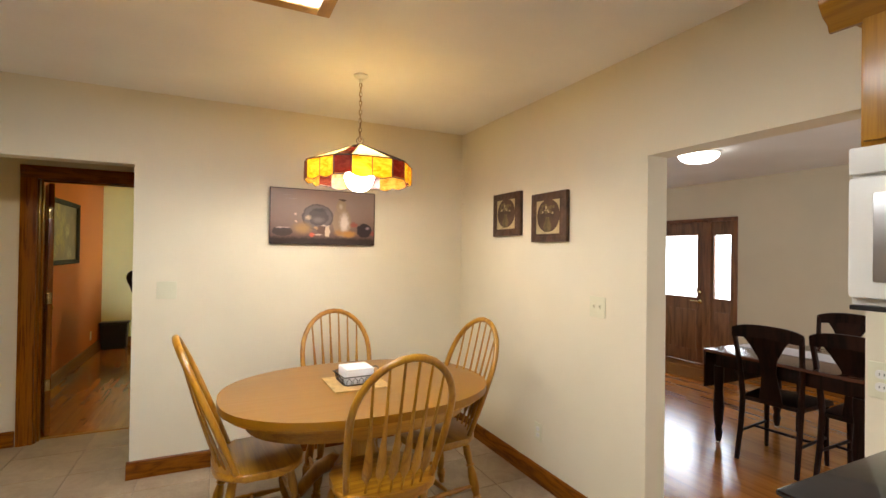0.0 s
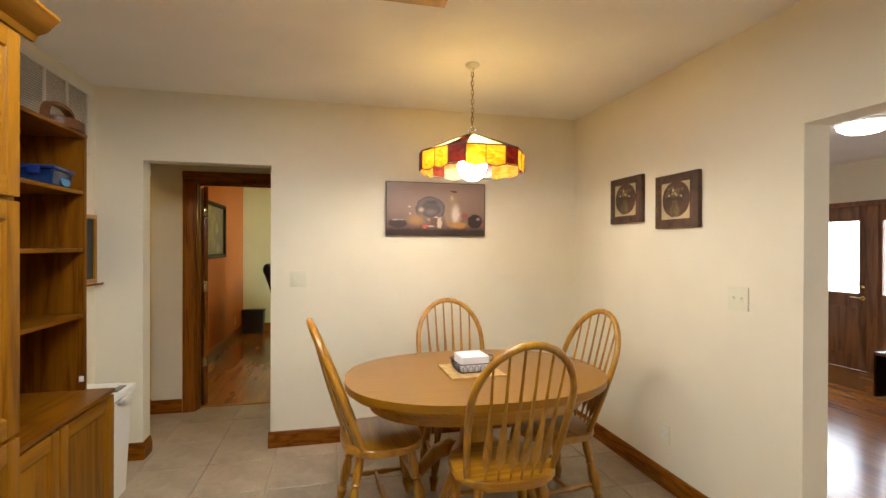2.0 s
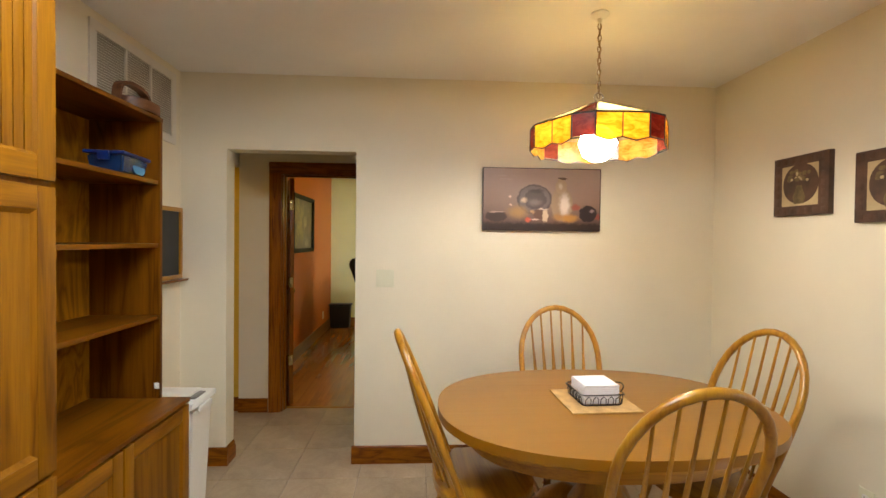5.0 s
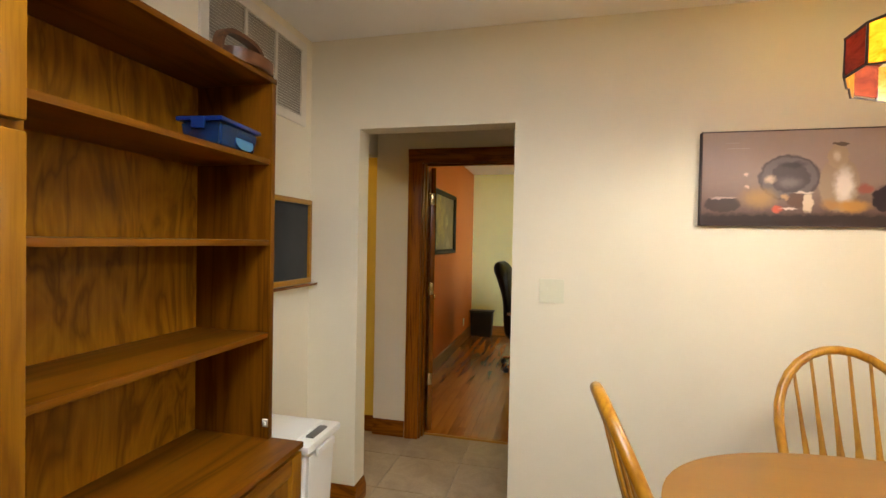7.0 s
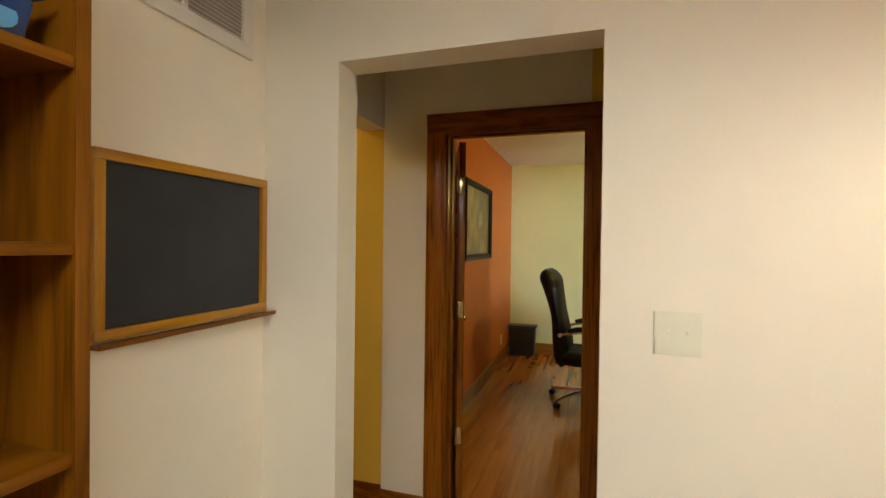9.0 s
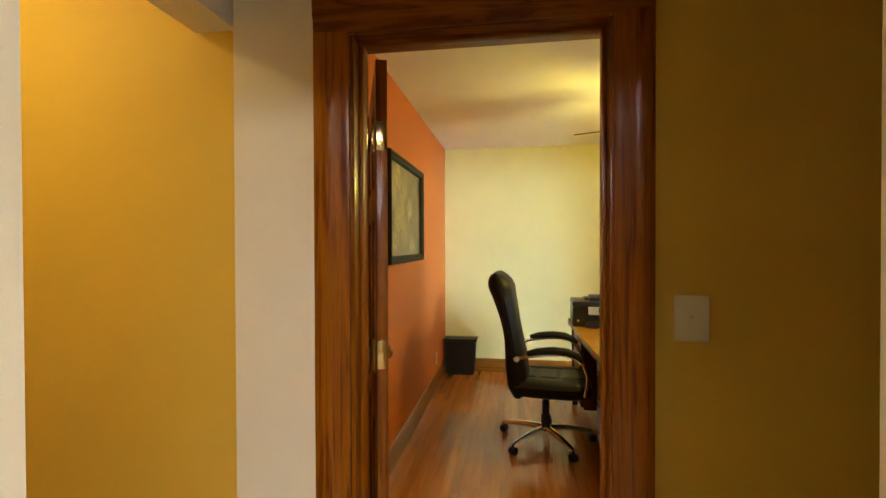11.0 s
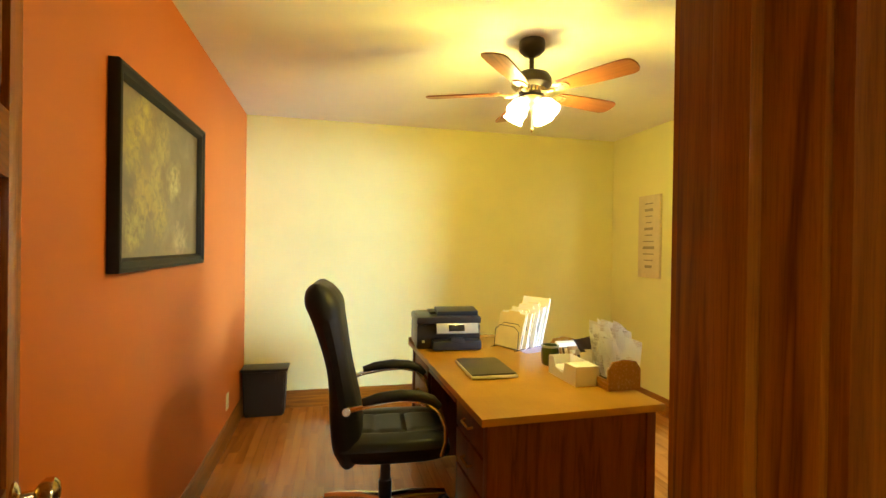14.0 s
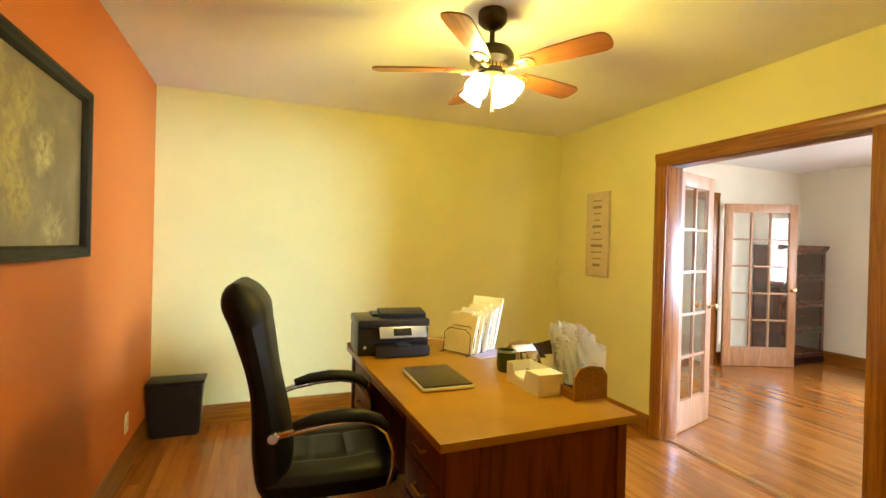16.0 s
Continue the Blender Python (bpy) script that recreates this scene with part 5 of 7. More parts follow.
def leaf_art(w, h):
    """A soft painted branch: grey-olive ground, blurred clusters of yellow leaves."""
    m, n, l, p = nodes_of("leaf_print")
    tc, jit, sub = n.new("ShaderNodeTexCoord"), n.new("ShaderNodeTexNoise"), n.new("ShaderNodeVectorMath")
    jit.inputs["Scale"].default_value, jit.inputs["Detail"].default_value = 16.0, 4
    l.new(tc.outputs["Object"], jit.inputs["Vector"])
    sub.operation = "MULTIPLY_ADD"
    sub.inputs[1].default_value = (0.16, 0.16, 0)
    l.new(jit.outputs["Color"], sub.inputs[0])
    l.new(tc.outputs["Object"], sub.inputs[2])
    off = n.new("ShaderNodeVectorMath")
    off.inputs[1].default_value = (-0.08, -0.08, 0)
    l.new(sub.outputs[0], off.inputs[0])
    v = off.outputs[0]
    soft = noise_tex(n, l, tc.outputs["Object"], 4.0, 5, 0.6, 0.6)
    col = ramp(n, l, soft, [(0.3, (0.10, 0.070, 0.030)), (0.55, (0.17, 0.128, 0.066)), (0.75, (0.24, 0.190, 0.11))])
    stroke = noise_tex(n, l, tc.outputs["Object"], 24.0, 4, 0.6, 0.6)
    leafy = ramp(n, l, stroke, [(0.36, (0.12, 0.12, 0.12)), (0.62, (0.9, 0.9, 0.9))])
    for u, q, size, tall, c in ((0.31, 0.60, 0.16, 1.9, (0.24, 0.16, 0.06)), (0.24, 0.87, 0.13, 0.9, (0.44, 0.35, 0.05)), (0.13, 0.70, 0.11, 1.5, (0.41, 0.33, 0.05)),
                             (0.45, 0.76, 0.12, 1.2, (0.37, 0.30, 0.08)), (0.235, 0.38, 0.12, 1.4, (0.42, 0.31, 0.04)), (0.43, 0.28, 0.13, 1.1, (0.40, 0.30, 0.05)),
                             (0.14, 0.18, 0.13, 0.8, (0.40, 0.34, 0.08)), (0.62, 0.55, 0.13, 0.9, (0.47, 0.41, 0.18)), (0.38, 0.52, 0.10, 1.6, (0.38, 0.31, 0.07)), (0.72, 0.12, 0.16, 0.6, (0.40, 0.33, 0.17))):
        s = soft_spot(n, l, v, ((2 * u - 1) * w, (2 * q - 1) * h), size, tall)
        k = n.new("ShaderNodeMath")
        k.operation = "MULTIPLY"
        l.new(s, k.inputs[0])
        l.new(leafy, k.inputs[1])
        col = mix(n, l, k.outputs[0], col, c)
    l.new(col, p.inputs["Base Color"])
    p.inputs["Roughness"].default_value = 0.4
    p.inputs["Coat Weight"].default_value = 0.25
    return m


def framed_print():
    y0, y1, z0, z1 = 7.215, 8.25, 1.298, 2.008
    t = thing("framed_print", pose(0.371, (y0 + y1) / 2, (z0 + z1) / 2, 90, 0, 90), "large framed print of yellow leaves, black frame", "picture")
    w, h, f = (y1 - y0) / 2, (z1 - z0) / 2, 0.05
    fm = plain("picture_frame_black", (0.010, 0.008, 0.006), 0.5, 0, 0.2, 0.1, 60)
    fm.node_tree.nodes["Principled BSDF"].inputs["Specular IOR Level"].default_value = 0.2
    prof = [(0, 0), (0, 0.032), (0.004, 0.037), (0.016, 0.038), (0.022, 0.032), (0.038, 0.030), (0.045, 0.020), (0.05, 0.012), (0.05, 0)]
    corner = [(-w, -h), (w, -h), (w, h), (-w, h)]
    for k in range(4):
        bm = BM()
        ends = []
        for cx, cy in (corner[k], corner[(k + 1) % 4]):
            ends.append([bm.verts.new((cx - math.copysign(u, cx), cy - math.copysign(u, cy), v)) for u, v in prof])
        n = len(prof)
        for i in range(n):
            bm.faces.new((ends[0][i], ends[0][(i + 1) % n], ends[1][(i + 1) % n], ends[1][i]))
        bm.faces.new(ends[0])
        bm.faces.new(ends[1][::-1])
        part("frame_side", bm, fm, t)
    bm = BM()
    box(bm, -w + f - 0.004, w - f + 0.004, -h + f - 0.004, h - f + 0.004, 0.002, 0.008)
    part("print", bm, leaf_art(w - f, h - f), t)
    return t


framed_print()
switch_plate(pose(0.37, 9.04, 0.285, 90, 0, 90), 0.072, 0, "ivory wall outlet on the orange wall", "wall_outlet")


def waste_bin():
    t = thing("waste_bin", pose(0.557, 9.565, 0), "black plastic waste bin in the corner", "waste bin")
    bm = BM()
    a = [(-0.17, -0.09), (0.17, -0.09), (0.17, 0.09), (-0.17, 0.09)]
    lo = [bm.verts.new((x * 0.9, y * 0.9, 0)) for x, y in a]
    hi = [bm.verts.new((x, y, 0.375)) for x, y in a]
    bm.faces.new(lo[::-1])
    bm.faces.new(hi)
    for k in range(4):
        bm.faces.new((lo[k], lo[(k + 1) % 4], hi[(k + 1) % 4], hi[k]))
    bmesh.ops.bevel(bm, geom=bm.edges[:], offset=0.012, segments=3, affect="EDGES")
    part("body", bm, M_BLACK, t)
    bm = BM()
    box(bm, -0.18, 0.185, -0.098, 0.096, 0.37, 0.392, 0.007)
    part("rim", bm, M_BLACK, t)
    bm = BM()
    box(bm, 0.09, 0.115, -0.0915, -0.088, 0.29, 0.345, 0.004)
    part("grip", bm, M_BLACK, t)
    return t


waste_bin()


# desk
DESK = pose(1.656, 7.198, 0, 0, 0, 1.45)
DESK_Z = 0.737


def desk():
    t = thing("desk", DESK, "old oak office desk with drawers and worn top", "desk")
    L, D = 1.565, 0.84
    bm = BM()
    box(bm, 0, D, 0, L, DESK_Z - 0.032, DESK_Z, 0.004)
    part("desktop", bm, M_DESKTOP, t)
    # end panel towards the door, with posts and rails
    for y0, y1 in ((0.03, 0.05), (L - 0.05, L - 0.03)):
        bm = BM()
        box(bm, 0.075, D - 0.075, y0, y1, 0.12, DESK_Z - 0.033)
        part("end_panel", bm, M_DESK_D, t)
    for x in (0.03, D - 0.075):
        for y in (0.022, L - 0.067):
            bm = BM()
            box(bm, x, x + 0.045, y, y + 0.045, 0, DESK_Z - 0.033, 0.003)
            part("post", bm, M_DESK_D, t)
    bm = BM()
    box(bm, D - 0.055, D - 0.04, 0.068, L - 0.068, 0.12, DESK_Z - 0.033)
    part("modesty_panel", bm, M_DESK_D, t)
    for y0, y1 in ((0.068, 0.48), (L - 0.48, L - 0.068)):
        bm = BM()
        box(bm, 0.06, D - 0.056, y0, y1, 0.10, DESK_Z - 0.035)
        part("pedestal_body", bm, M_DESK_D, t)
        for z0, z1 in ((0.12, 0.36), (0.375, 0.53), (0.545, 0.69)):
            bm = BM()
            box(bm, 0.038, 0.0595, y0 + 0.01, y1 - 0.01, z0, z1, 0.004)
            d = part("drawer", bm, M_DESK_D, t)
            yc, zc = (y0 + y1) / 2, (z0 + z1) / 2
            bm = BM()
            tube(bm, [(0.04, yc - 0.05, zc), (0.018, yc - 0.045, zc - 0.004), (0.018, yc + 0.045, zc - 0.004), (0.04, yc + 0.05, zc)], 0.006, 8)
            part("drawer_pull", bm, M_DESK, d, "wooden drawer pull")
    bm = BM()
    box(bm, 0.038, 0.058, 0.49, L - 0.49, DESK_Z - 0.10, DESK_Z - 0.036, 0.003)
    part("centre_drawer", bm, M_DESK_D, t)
    bm = BM()
    box(bm, 0.002, D, L - 0.02, L - 0.002, DESK_Z, DESK_Z + 0.02, 0.003)
    part("back_lip", bm, M_DESK, t)
    return t


desk()


def cushion(bm, x0, x1, y0, y1, z0, z1, bev, m=None):
    box(bm, x0, x1, y0, y1, z0, z1, bev, m)


def office_chair():
    """Executive swivel chair; the sitter looks along +x."""
    t = thing("office_chair", pose(1.365, 7.885, 0, 0, 0, -4), "black leather executive swivel chair with chrome arms", "office chair")
    # seat
    bm = BM()
    n, k = 10, 8
    def pad(bm, cx, half_x, half_y, zc, thick, dish):
        rows = []
        N, K = 44, 40
        top, bot = [], []
        for i in range(N + 1):
            u = -1 + 2 * i / N
            rt, rb = [], []
            for j in range(K + 1):
                v = -1 + 2 * j / K
                e = max(abs(u), abs(v))
                r = (1 - max(0, abs(u) - 0.55) / 0.45 * 0.0)
                edge = (1 - abs(u) ** 5) * (1 - abs(v) ** 5)
                x = cx + half_x * u * (1 - 0.06 * v * v)
                y = half_y * v * (1 - 0.06 * u * u)
                seam = 0.012 * math.exp(-((abs(v) - 0.5) / 0.05) ** 2) + 0.011 * (math.exp(-((u + 0.35) / 0.055) ** 2) + math.exp(-((u - 0.22) / 0.055) ** 2)) * (abs(v) < 0.5)
                rt.append(bm.verts.new((x, y, zc + thick * (0.35 + 0.65 * edge ** 0.5) - dish * (1 - v * v) * (1 - u * u) * 0.5 - seam)))
                rb.append(bm.verts.new((x * 0.98, y * 0.96, zc - thick * 0.6 * edge ** 0.5)))
            top.append(rt)
            bot.append(rb)
        for i in range(N):
            for j in range(K):
                bm.faces.new((top[i][j], top[i + 1][j], top[i + 1][j + 1], top[i][j + 1]))
                bm.faces.new((bot[i][j + 1], bot[i + 1][j + 1], bot[i + 1][j], bot[i][j]))
        for i in range(N):
            bm.faces.new((top[i + 1][0], top[i][0], bot[i][0], bot[i + 1][0]))
            bm.faces.new((top[i][K], top[i + 1][K], bot[i + 1][K], bot[i][K]))
        for j in range(K):
            bm.faces.new((top[0][j], top[0][j + 1], bot[0][j + 1], bot[0][j]))
            bm.faces.new((top[N][j + 1], top[N][j], bot[N][j], bot[N][j + 1]))
    pad(bm, 0.04, 0.27, 0.26, 0.418, 0.095, 0.03)
    part("seat", bm, M_LEATHER, t)
    # backrest: a tall rounded slab that leans back, bulged lower down and rolled at the top
    bm = BM()
    N, K = 40, 16
    F, B = [], []
    for i in range(N + 1):
        h = i / N
        z = 0.375 + 0.845 * h
        cx = -0.185 - 0.155 * h + 0.05 * math.sin(h * math.pi) * 0.6
        wide = 0.255 * (1 - 0.26 * (max(0, h - 0.82) / 0.18) ** 2.2) * (1 - 0.06 * (1 - h))
        th = (0.068 + 0.010 * math.sin(h * 9)) * (1 + 0.12 * math.exp(-((h - 0.88) / 0.05) ** 2)) * max(0.06, 1 - (max(0, h - 0.9) / 0.1) ** 2.4) ** 0.5 * (1 - 0.4 * max(0, (0.06 - h) / 0.06))
        rf, rb = [], []
        for j in range(K + 1):
            v = -1 + 2 * j / K
            e = (1 - abs(v) ** 4) ** 0.5
            ridge = 0.012 * max(0, 1 - abs(abs(v) - 0.55) / 0.07)
            y = wide * v
            rf.append(bm.verts.new((cx + th * (0.25 + 0.75 * e) - ridge, y, z)))
            rb.append(bm.verts.new((cx - th * (0.2 + 0.8 * e), y, z)))
        F.append(rf)
        B.append(rb)
    for i in range(N):
        for j in range(K):
            bm.faces.new((F[i][j], F[i][j + 1], F[i + 1][j + 1], F[i + 1][j]))
            bm.faces.new((B[i][j + 1], B[i][j], B[i + 1][j], B[i + 1][j + 1]))
        bm.faces.new((F[i][0], F[i + 1][0], B[i + 1][0], B[i][0]))
        bm.faces.new((F[i + 1][K], F[i][K], B[i][K], B[i + 1][K]))
    for j in range(K):
        bm.faces.new((F[N][j], F[N][j + 1], B[N][j + 1], B[N][j]))
        bm.faces.new((F[0][j + 1], F[0][j], B[0][j], B[0][j + 1]))
    part("backrest", bm, M_LEATHER, t)
    for s in (-1, 1):
        y = s * 0.285
        bm = BM()
        pts = [(-0.19, y * 0.95, 0.655), (-0.12, y, 0.675), (0.0, y, 0.695), (0.10, y, 0.70), (0.18, y, 0.685), (0.235, y, 0.64), (0.262, y, 0.57), (0.262, y, 0.50), (0.245, y * 0.97, 0.43)]
        tube(bm, pts, 0.014, 10, False, 0.8)
        a = part("armrest", bm, M_CHROME, t, "chrome armrest bar")
        bm = BM()
        tube(bm, [(-0.12, y, 0.695), (-0.05, y, 0.712), (0.05, y, 0.722), (0.14, y, 0.715), (0.20, y, 0.692), (0.235, y, 0.66)], [0.018, 0.026, 0.028, 0.028, 0.026, 0.018], 12, False, 0.7)
        part("arm_pad", bm, M_LEATHER, a, "black padded arm top")
        bm = BM()
        lathe(bm, [(0.019, -0.012), (0.02, 0.0), (0.019, 0.012)], 16, pose(-0.19, y * 0.98, 0.655, 90))
        part("arm_cap", bm, M_CHROME, a)
    bm = BM()
    box(bm, -0.10, 0.14, -0.09, 0.09, 0.355, 0.405, 0.012)
    part("mechanism", bm, M_BLACK, t)
    bm = BM()
    tube(bm, [(0.05, 0.09, 0.385), (0.06, 0.20, 0.38), (0.06, 0.24, 0.37)], 0.006, 8)
    part("lever", bm, M_BLACK, t)
    bm = BM()
    lathe(bm, [(0.034, 0.085), (0.034, 0.20), (0.026, 0.205), (0.026, 0.30), (0.02, 0.305), (0.02, 0.36)], 16)
    part("gas_lift", bm, M_BLACK, t)
    for i in range(5):
        a = radians(14 + 72 * i)
        c, s = math.cos(a), math.sin(a)
        bm = BM()
        tube(bm, [(0.02 * c, 0.02 * s, 0.105), (0.15 * c, 0.15 * s, 0.10), (0.27 * c, 0.27 * s, 0.082), (0.335 * c, 0.335 * s, 0.07)], [0.026, 0.023, 0.019, 0.016], 10, False, 0.7)
        part("base_spoke", bm, M_CHROME, t, "chrome base spoke")
        bm = BM()
        for d in (-0.014, 0.014):
            lathe(bm, [(0.026, -0.009), (0.028, 0.0), (0.026, 0.009)], 14, Matrix.Translation((0.335 * c - s * d, 0.335 * s + c * d, 0.028)) @ Matrix.Rotation(a, 4, "Z") @ Matrix.Rotation(radians(90), 4, "X"))
        tube(bm, [(0.335 * c, 0.335 * s, 0.03), (0.335 * c, 0.335 * s, 0.072)], 0.009, 8)
        part("caster", bm, M_BLACK, t)
    return t


office_chair()


# things on the desk
def printer():
    t = thing("printer", pose(1.835, 8.555, DESK_Z, 0, 0, -3), "black all-in-one office printer with a grey control panel", "printer")
    dk = plain("printer_black", (0.013, 0.010, 0.008), 0.36, 0, 0.15, 0.15, 60)
    bm = BM()
    box(bm, -0.18, 0.185, -0.12, 0.165, 0.0, 0.15, 0.014)
    part("body", bm, dk, t)
    bm = BM()
    box(bm, -0.182, 0.187, -0.135, 0.168, 0.152, 0.196, 0.014)
    part("scanner_lid", bm, dk, t)
    bm = BM()
    box(bm, -0.09, 0.16, -0.02, 0.12, 0.197, 0.212, 0.006)
    part("document_feeder", bm, M_BLACK, t)
    bm = BM()
    box(bm, -0.06, 0.178, -0.10, 0.02, 0.0, 0.03, 0.004, Matrix.Translation((0, 0.02, 0.205)) @ Matrix.Rotation(radians(8), 4, "X"))
    part("paper_tray", bm, M_BLACK, t)
    bm = BM()
    box(bm, -0.075, 0.165, -0.006, 0.006, -0.032, 0.032, 0.004, Matrix.Translation((0.0, -0.145, 0.128)) @ Matrix.Rotation(radians(-28), 4, "X"))
    part("control_panel", bm, plain("silver_grey", (0.28, 0.26, 0.22), 0.35, 0.3), t, "silver grey control panel")
    bm = BM()
    box(bm, -0.005, 0.085, -0.009, -0.006, -0.02, 0.02, 0.002, Matrix.Translation((0.0, -0.145, 0.128)) @ Matrix.Rotation(radians(-28), 4, "X"))
    part("screen", bm, plain("screen_dark", (0.01, 0.01, 0.012), 0.1), t, "dark glossy screen")
    bm = BM()
    box(bm, -0.10, 0.178, -0.19, -0.10, 0.004, 0.062, 0.018)
    part("output_tray", bm, M_BLACK, t)
    bm = BM()
    box(bm, 0.0, 0.075, -0.196, -0.15, 0.05, 0.078, 0.006)
    part("tray_tab", bm, M_BLACK, t)
    bm = BM()
    box(bm, -0.15, -0.135, -0.1215, -0.1195, 0.04, 0.055)
    part("sticker", bm, M_IVORY, t, "small pale sticker")
    return t


pr = printer()
for o in pr.children:
    o.data.transform(Matrix.Diagonal((1.16, 1.1, 1.08, 1)))


def laptop():
    t = thing("laptop", pose(1.897, 7.885, DESK_Z, 0, 0, -1.5), "closed silver-edged laptop with dark lid on desk", "laptop")
    bm = BM()
    box(bm, -0.124, 0.124, -0.179, 0.179, 0.003, 0.018, 0.006)
    part("base", bm, plain("laptop_silver", (0.86, 0.85, 0.84), 0.4, 0.0), t, "silver base")
    bm = BM()
    box(bm, -0.117, 0.117, -0.172, 0.172, 0.0185, 0.027, 0.004)
    part("lid", bm, plain("laptop_lid", (0.05, 0.04, 0.034), 0.32, 0.2), t, "dark grey lid")
    for x in (-0.1, 0.1):
        for y in (-0.15, 0.15):
            bm = BM()
            lathe(bm, [(0.008, 0), (0.008, 0.004)], 10, Matrix.Translation((x, y, 0)))
            part("rubber_foot", bm, M_BLACK, t)
    return t


laptop()
M_FOLDER = [plain("manila_folder", (0.72, 0.58, 0.28), 0.7, 0, 0.06), plain("cream_folder", (0.80, 0.72, 0.52), 0.7, 0, 0.05), plain("white_folder", (0.82, 0.80, 0.74), 0.7, 0, 0.04)]


def file_rack():
    t = thing("file_rack", pose(2.30, 8.42, DESK_Z, 0, 0, 28), "black wire file rack holding manila folders", "file rack")
    for k in range(6):
        x = -0.11 + 0.04 * k
        h = 0.12 + 0.012 * k
        bm = BM()
        tube(bm, [(x, -0.10, 0.004), (x + 0.01, -0.10, h), (x + 0.012, -0.06, h + 0.03), (x + 0.012, 0.06, h + 0.03), (x + 0.01, 0.10, h), (x, 0.10, 0.004)], 0.0025, 6)
        part("wire_loop", bm, M_WIRE, t)
    for y in (-0.10, 0.10):
        bm = BM()
        tube(bm, [(-0.14, y, 0.003), (0.13, y, 0.003)], 0.003, 6)
        part("base_wire", bm, M_WIRE, t)
    return t


file_rack()
rng = random.Random(21)
folders = thing("file_folders", pose(2.30, 8.42, DESK_Z, 0, 0, 28), "cream and manila folders standing in wire rack", "folders")
for k in range(9):
    x = -0.098 + 0.0235 * k
    w, h = rng.uniform(0.105, 0.12), rng.uniform(0.225, 0.25) + 0.006 * k
    bm = BM()
    m = Matrix.Translation((x, rng.uniform(-0.008, 0.008), 0.009)) @ Matrix.Rotation(radians(16 + rng.uniform(-3, 3)), 4, "Y")
    prism(bm, [(-w, 0), (w, 0), (w, h * 0.94), (w * 0.4, h * 0.94), (w * 0.3, h), (-w * 0.5, h), (-w * 0.6, h * 0.94), (-w, h * 0.94)], -0.003, 0.003)
    bmesh.ops.transform(bm, matrix=m @ Matrix.Rotation(radians(90), 4, "Z") @ Matrix.Rotation(radians(90), 4, "X"), verts=bm.verts[:])
    part("folder", bm, M_FOLDER[0] if k == 0 else M_FOLDER[1 + k % 2], folders)
bm = BM()
box(bm, 0.0, 0.012, -0.115, 0.115, 0.0, 0.325, 0.002, Matrix.Translation((0.118, 0, 0.01)) @ Matrix.Rotation(radians(17), 4, "Y"))
part("binder", bm, M_FOLDER[2], folders, "tall white binder at the back")
bm = BM()
box(bm, -0.10, 0.15, -0.14, 0.08, 0, 0.003)
one("paper_sheet", bm, plain("lilac_paper", (0.46, 0.40, 0.60), 0.7, 0, 0.05), pose(2.345, 8.37, DESK_Z, 0, 0, 14), "lilac sheet of paper lying under the rack", "paper")


def candle():
    t = thing("candle_jar", pose(2.305, 7.935, DESK_Z) @ Matrix.Scale(1.3, 4), "small green glass candle jar on the desk", "candle")
    g = plain("green_glaze", (0.05, 0.075, 0.02), 0.12, 0, 0.3, 0.0, 20, 0.5)
    bm = BM()
    lathe(bm, [(0.030, 0), (0.036, 0.006), (0.039, 0.03), (0.039, 0.06), (0.036, 0.085), (0.034, 0.085), (0.034, 0.07), (0.001, 0.068)], 24)
    part("jar", bm, g, t)
    bm = BM()
    lathe(bm, [(0.0375, 0.078), (0.0385, 0.083), (0.0375, 0.088), (0.035, 0.088), (0.035, 0.078)], 24, None, False)
    part("rim", bm, plain("rim_pale", (0.32, 0.34, 0.20), 0.2), t)
    return t


candle()


def memo_holder():
    t = thing("memo_holder", pose(2.29, 7.655, DESK_Z, 0, 0, 1), "white cardboard desk organiser with notched front", "organiser")
    wm = plain("white_card", (0.80, 0.78, 0.72), 0.6, 0, 0.03)
    y0, y1, hz = -0.145, 0.13, 0.095
    bm = BM()
    box(bm, 0.060, 0.064, y0 + 0.0045, y1 - 0.0045, 0, hz, 0.0008)
    part("side_wall", bm, wm, t)
    bm = BM()
    prism(bm, [(y0 + 0.0045, 0), (y1 - 0.0045, 0), (y1 - 0.0045, hz), (y1 - 0.055, hz), (y1 - 0.075, hz - 0.045), (y0 + 0.125, hz - 0.06), (y0 + 0.105, hz), (y0 + 0.0045, hz)], 0, 0.004, Matrix.Translation((-0.064, 0, 0)) @ Matrix.Rotation(radians(90), 4, "Z") @ Matrix.Rotation(radians(90), 4, "X"))
    part("scooped_side", bm, wm, t)
    for y in (y0, y1 - 0.004):
        bm = BM()
        box(bm, -0.064, 0.064, y, y + 0.004, 0, hz, 0.0008)
        part("end_wall", bm, wm, t)
    bm = BM()
    box(bm, -0.060, 0.060, y0 + 0.0045, y0 + 0.10, hz - 0.004, hz, 0.0008)
    part("lid_flap", bm, wm, t)
    for k in range(9):
        o = 0.002 * math.sin(k * 2.1)
        bm = BM()
        box(bm, -0.056 + o, 0.056 + o, y0 + 0.01, y1 - 0.012 - abs(o), 0.002 + k * 0.005, 0.0065 + k * 0.005)
        part("memo_sheet", bm, M_NAPKIN, t)
    return t


memo_holder()


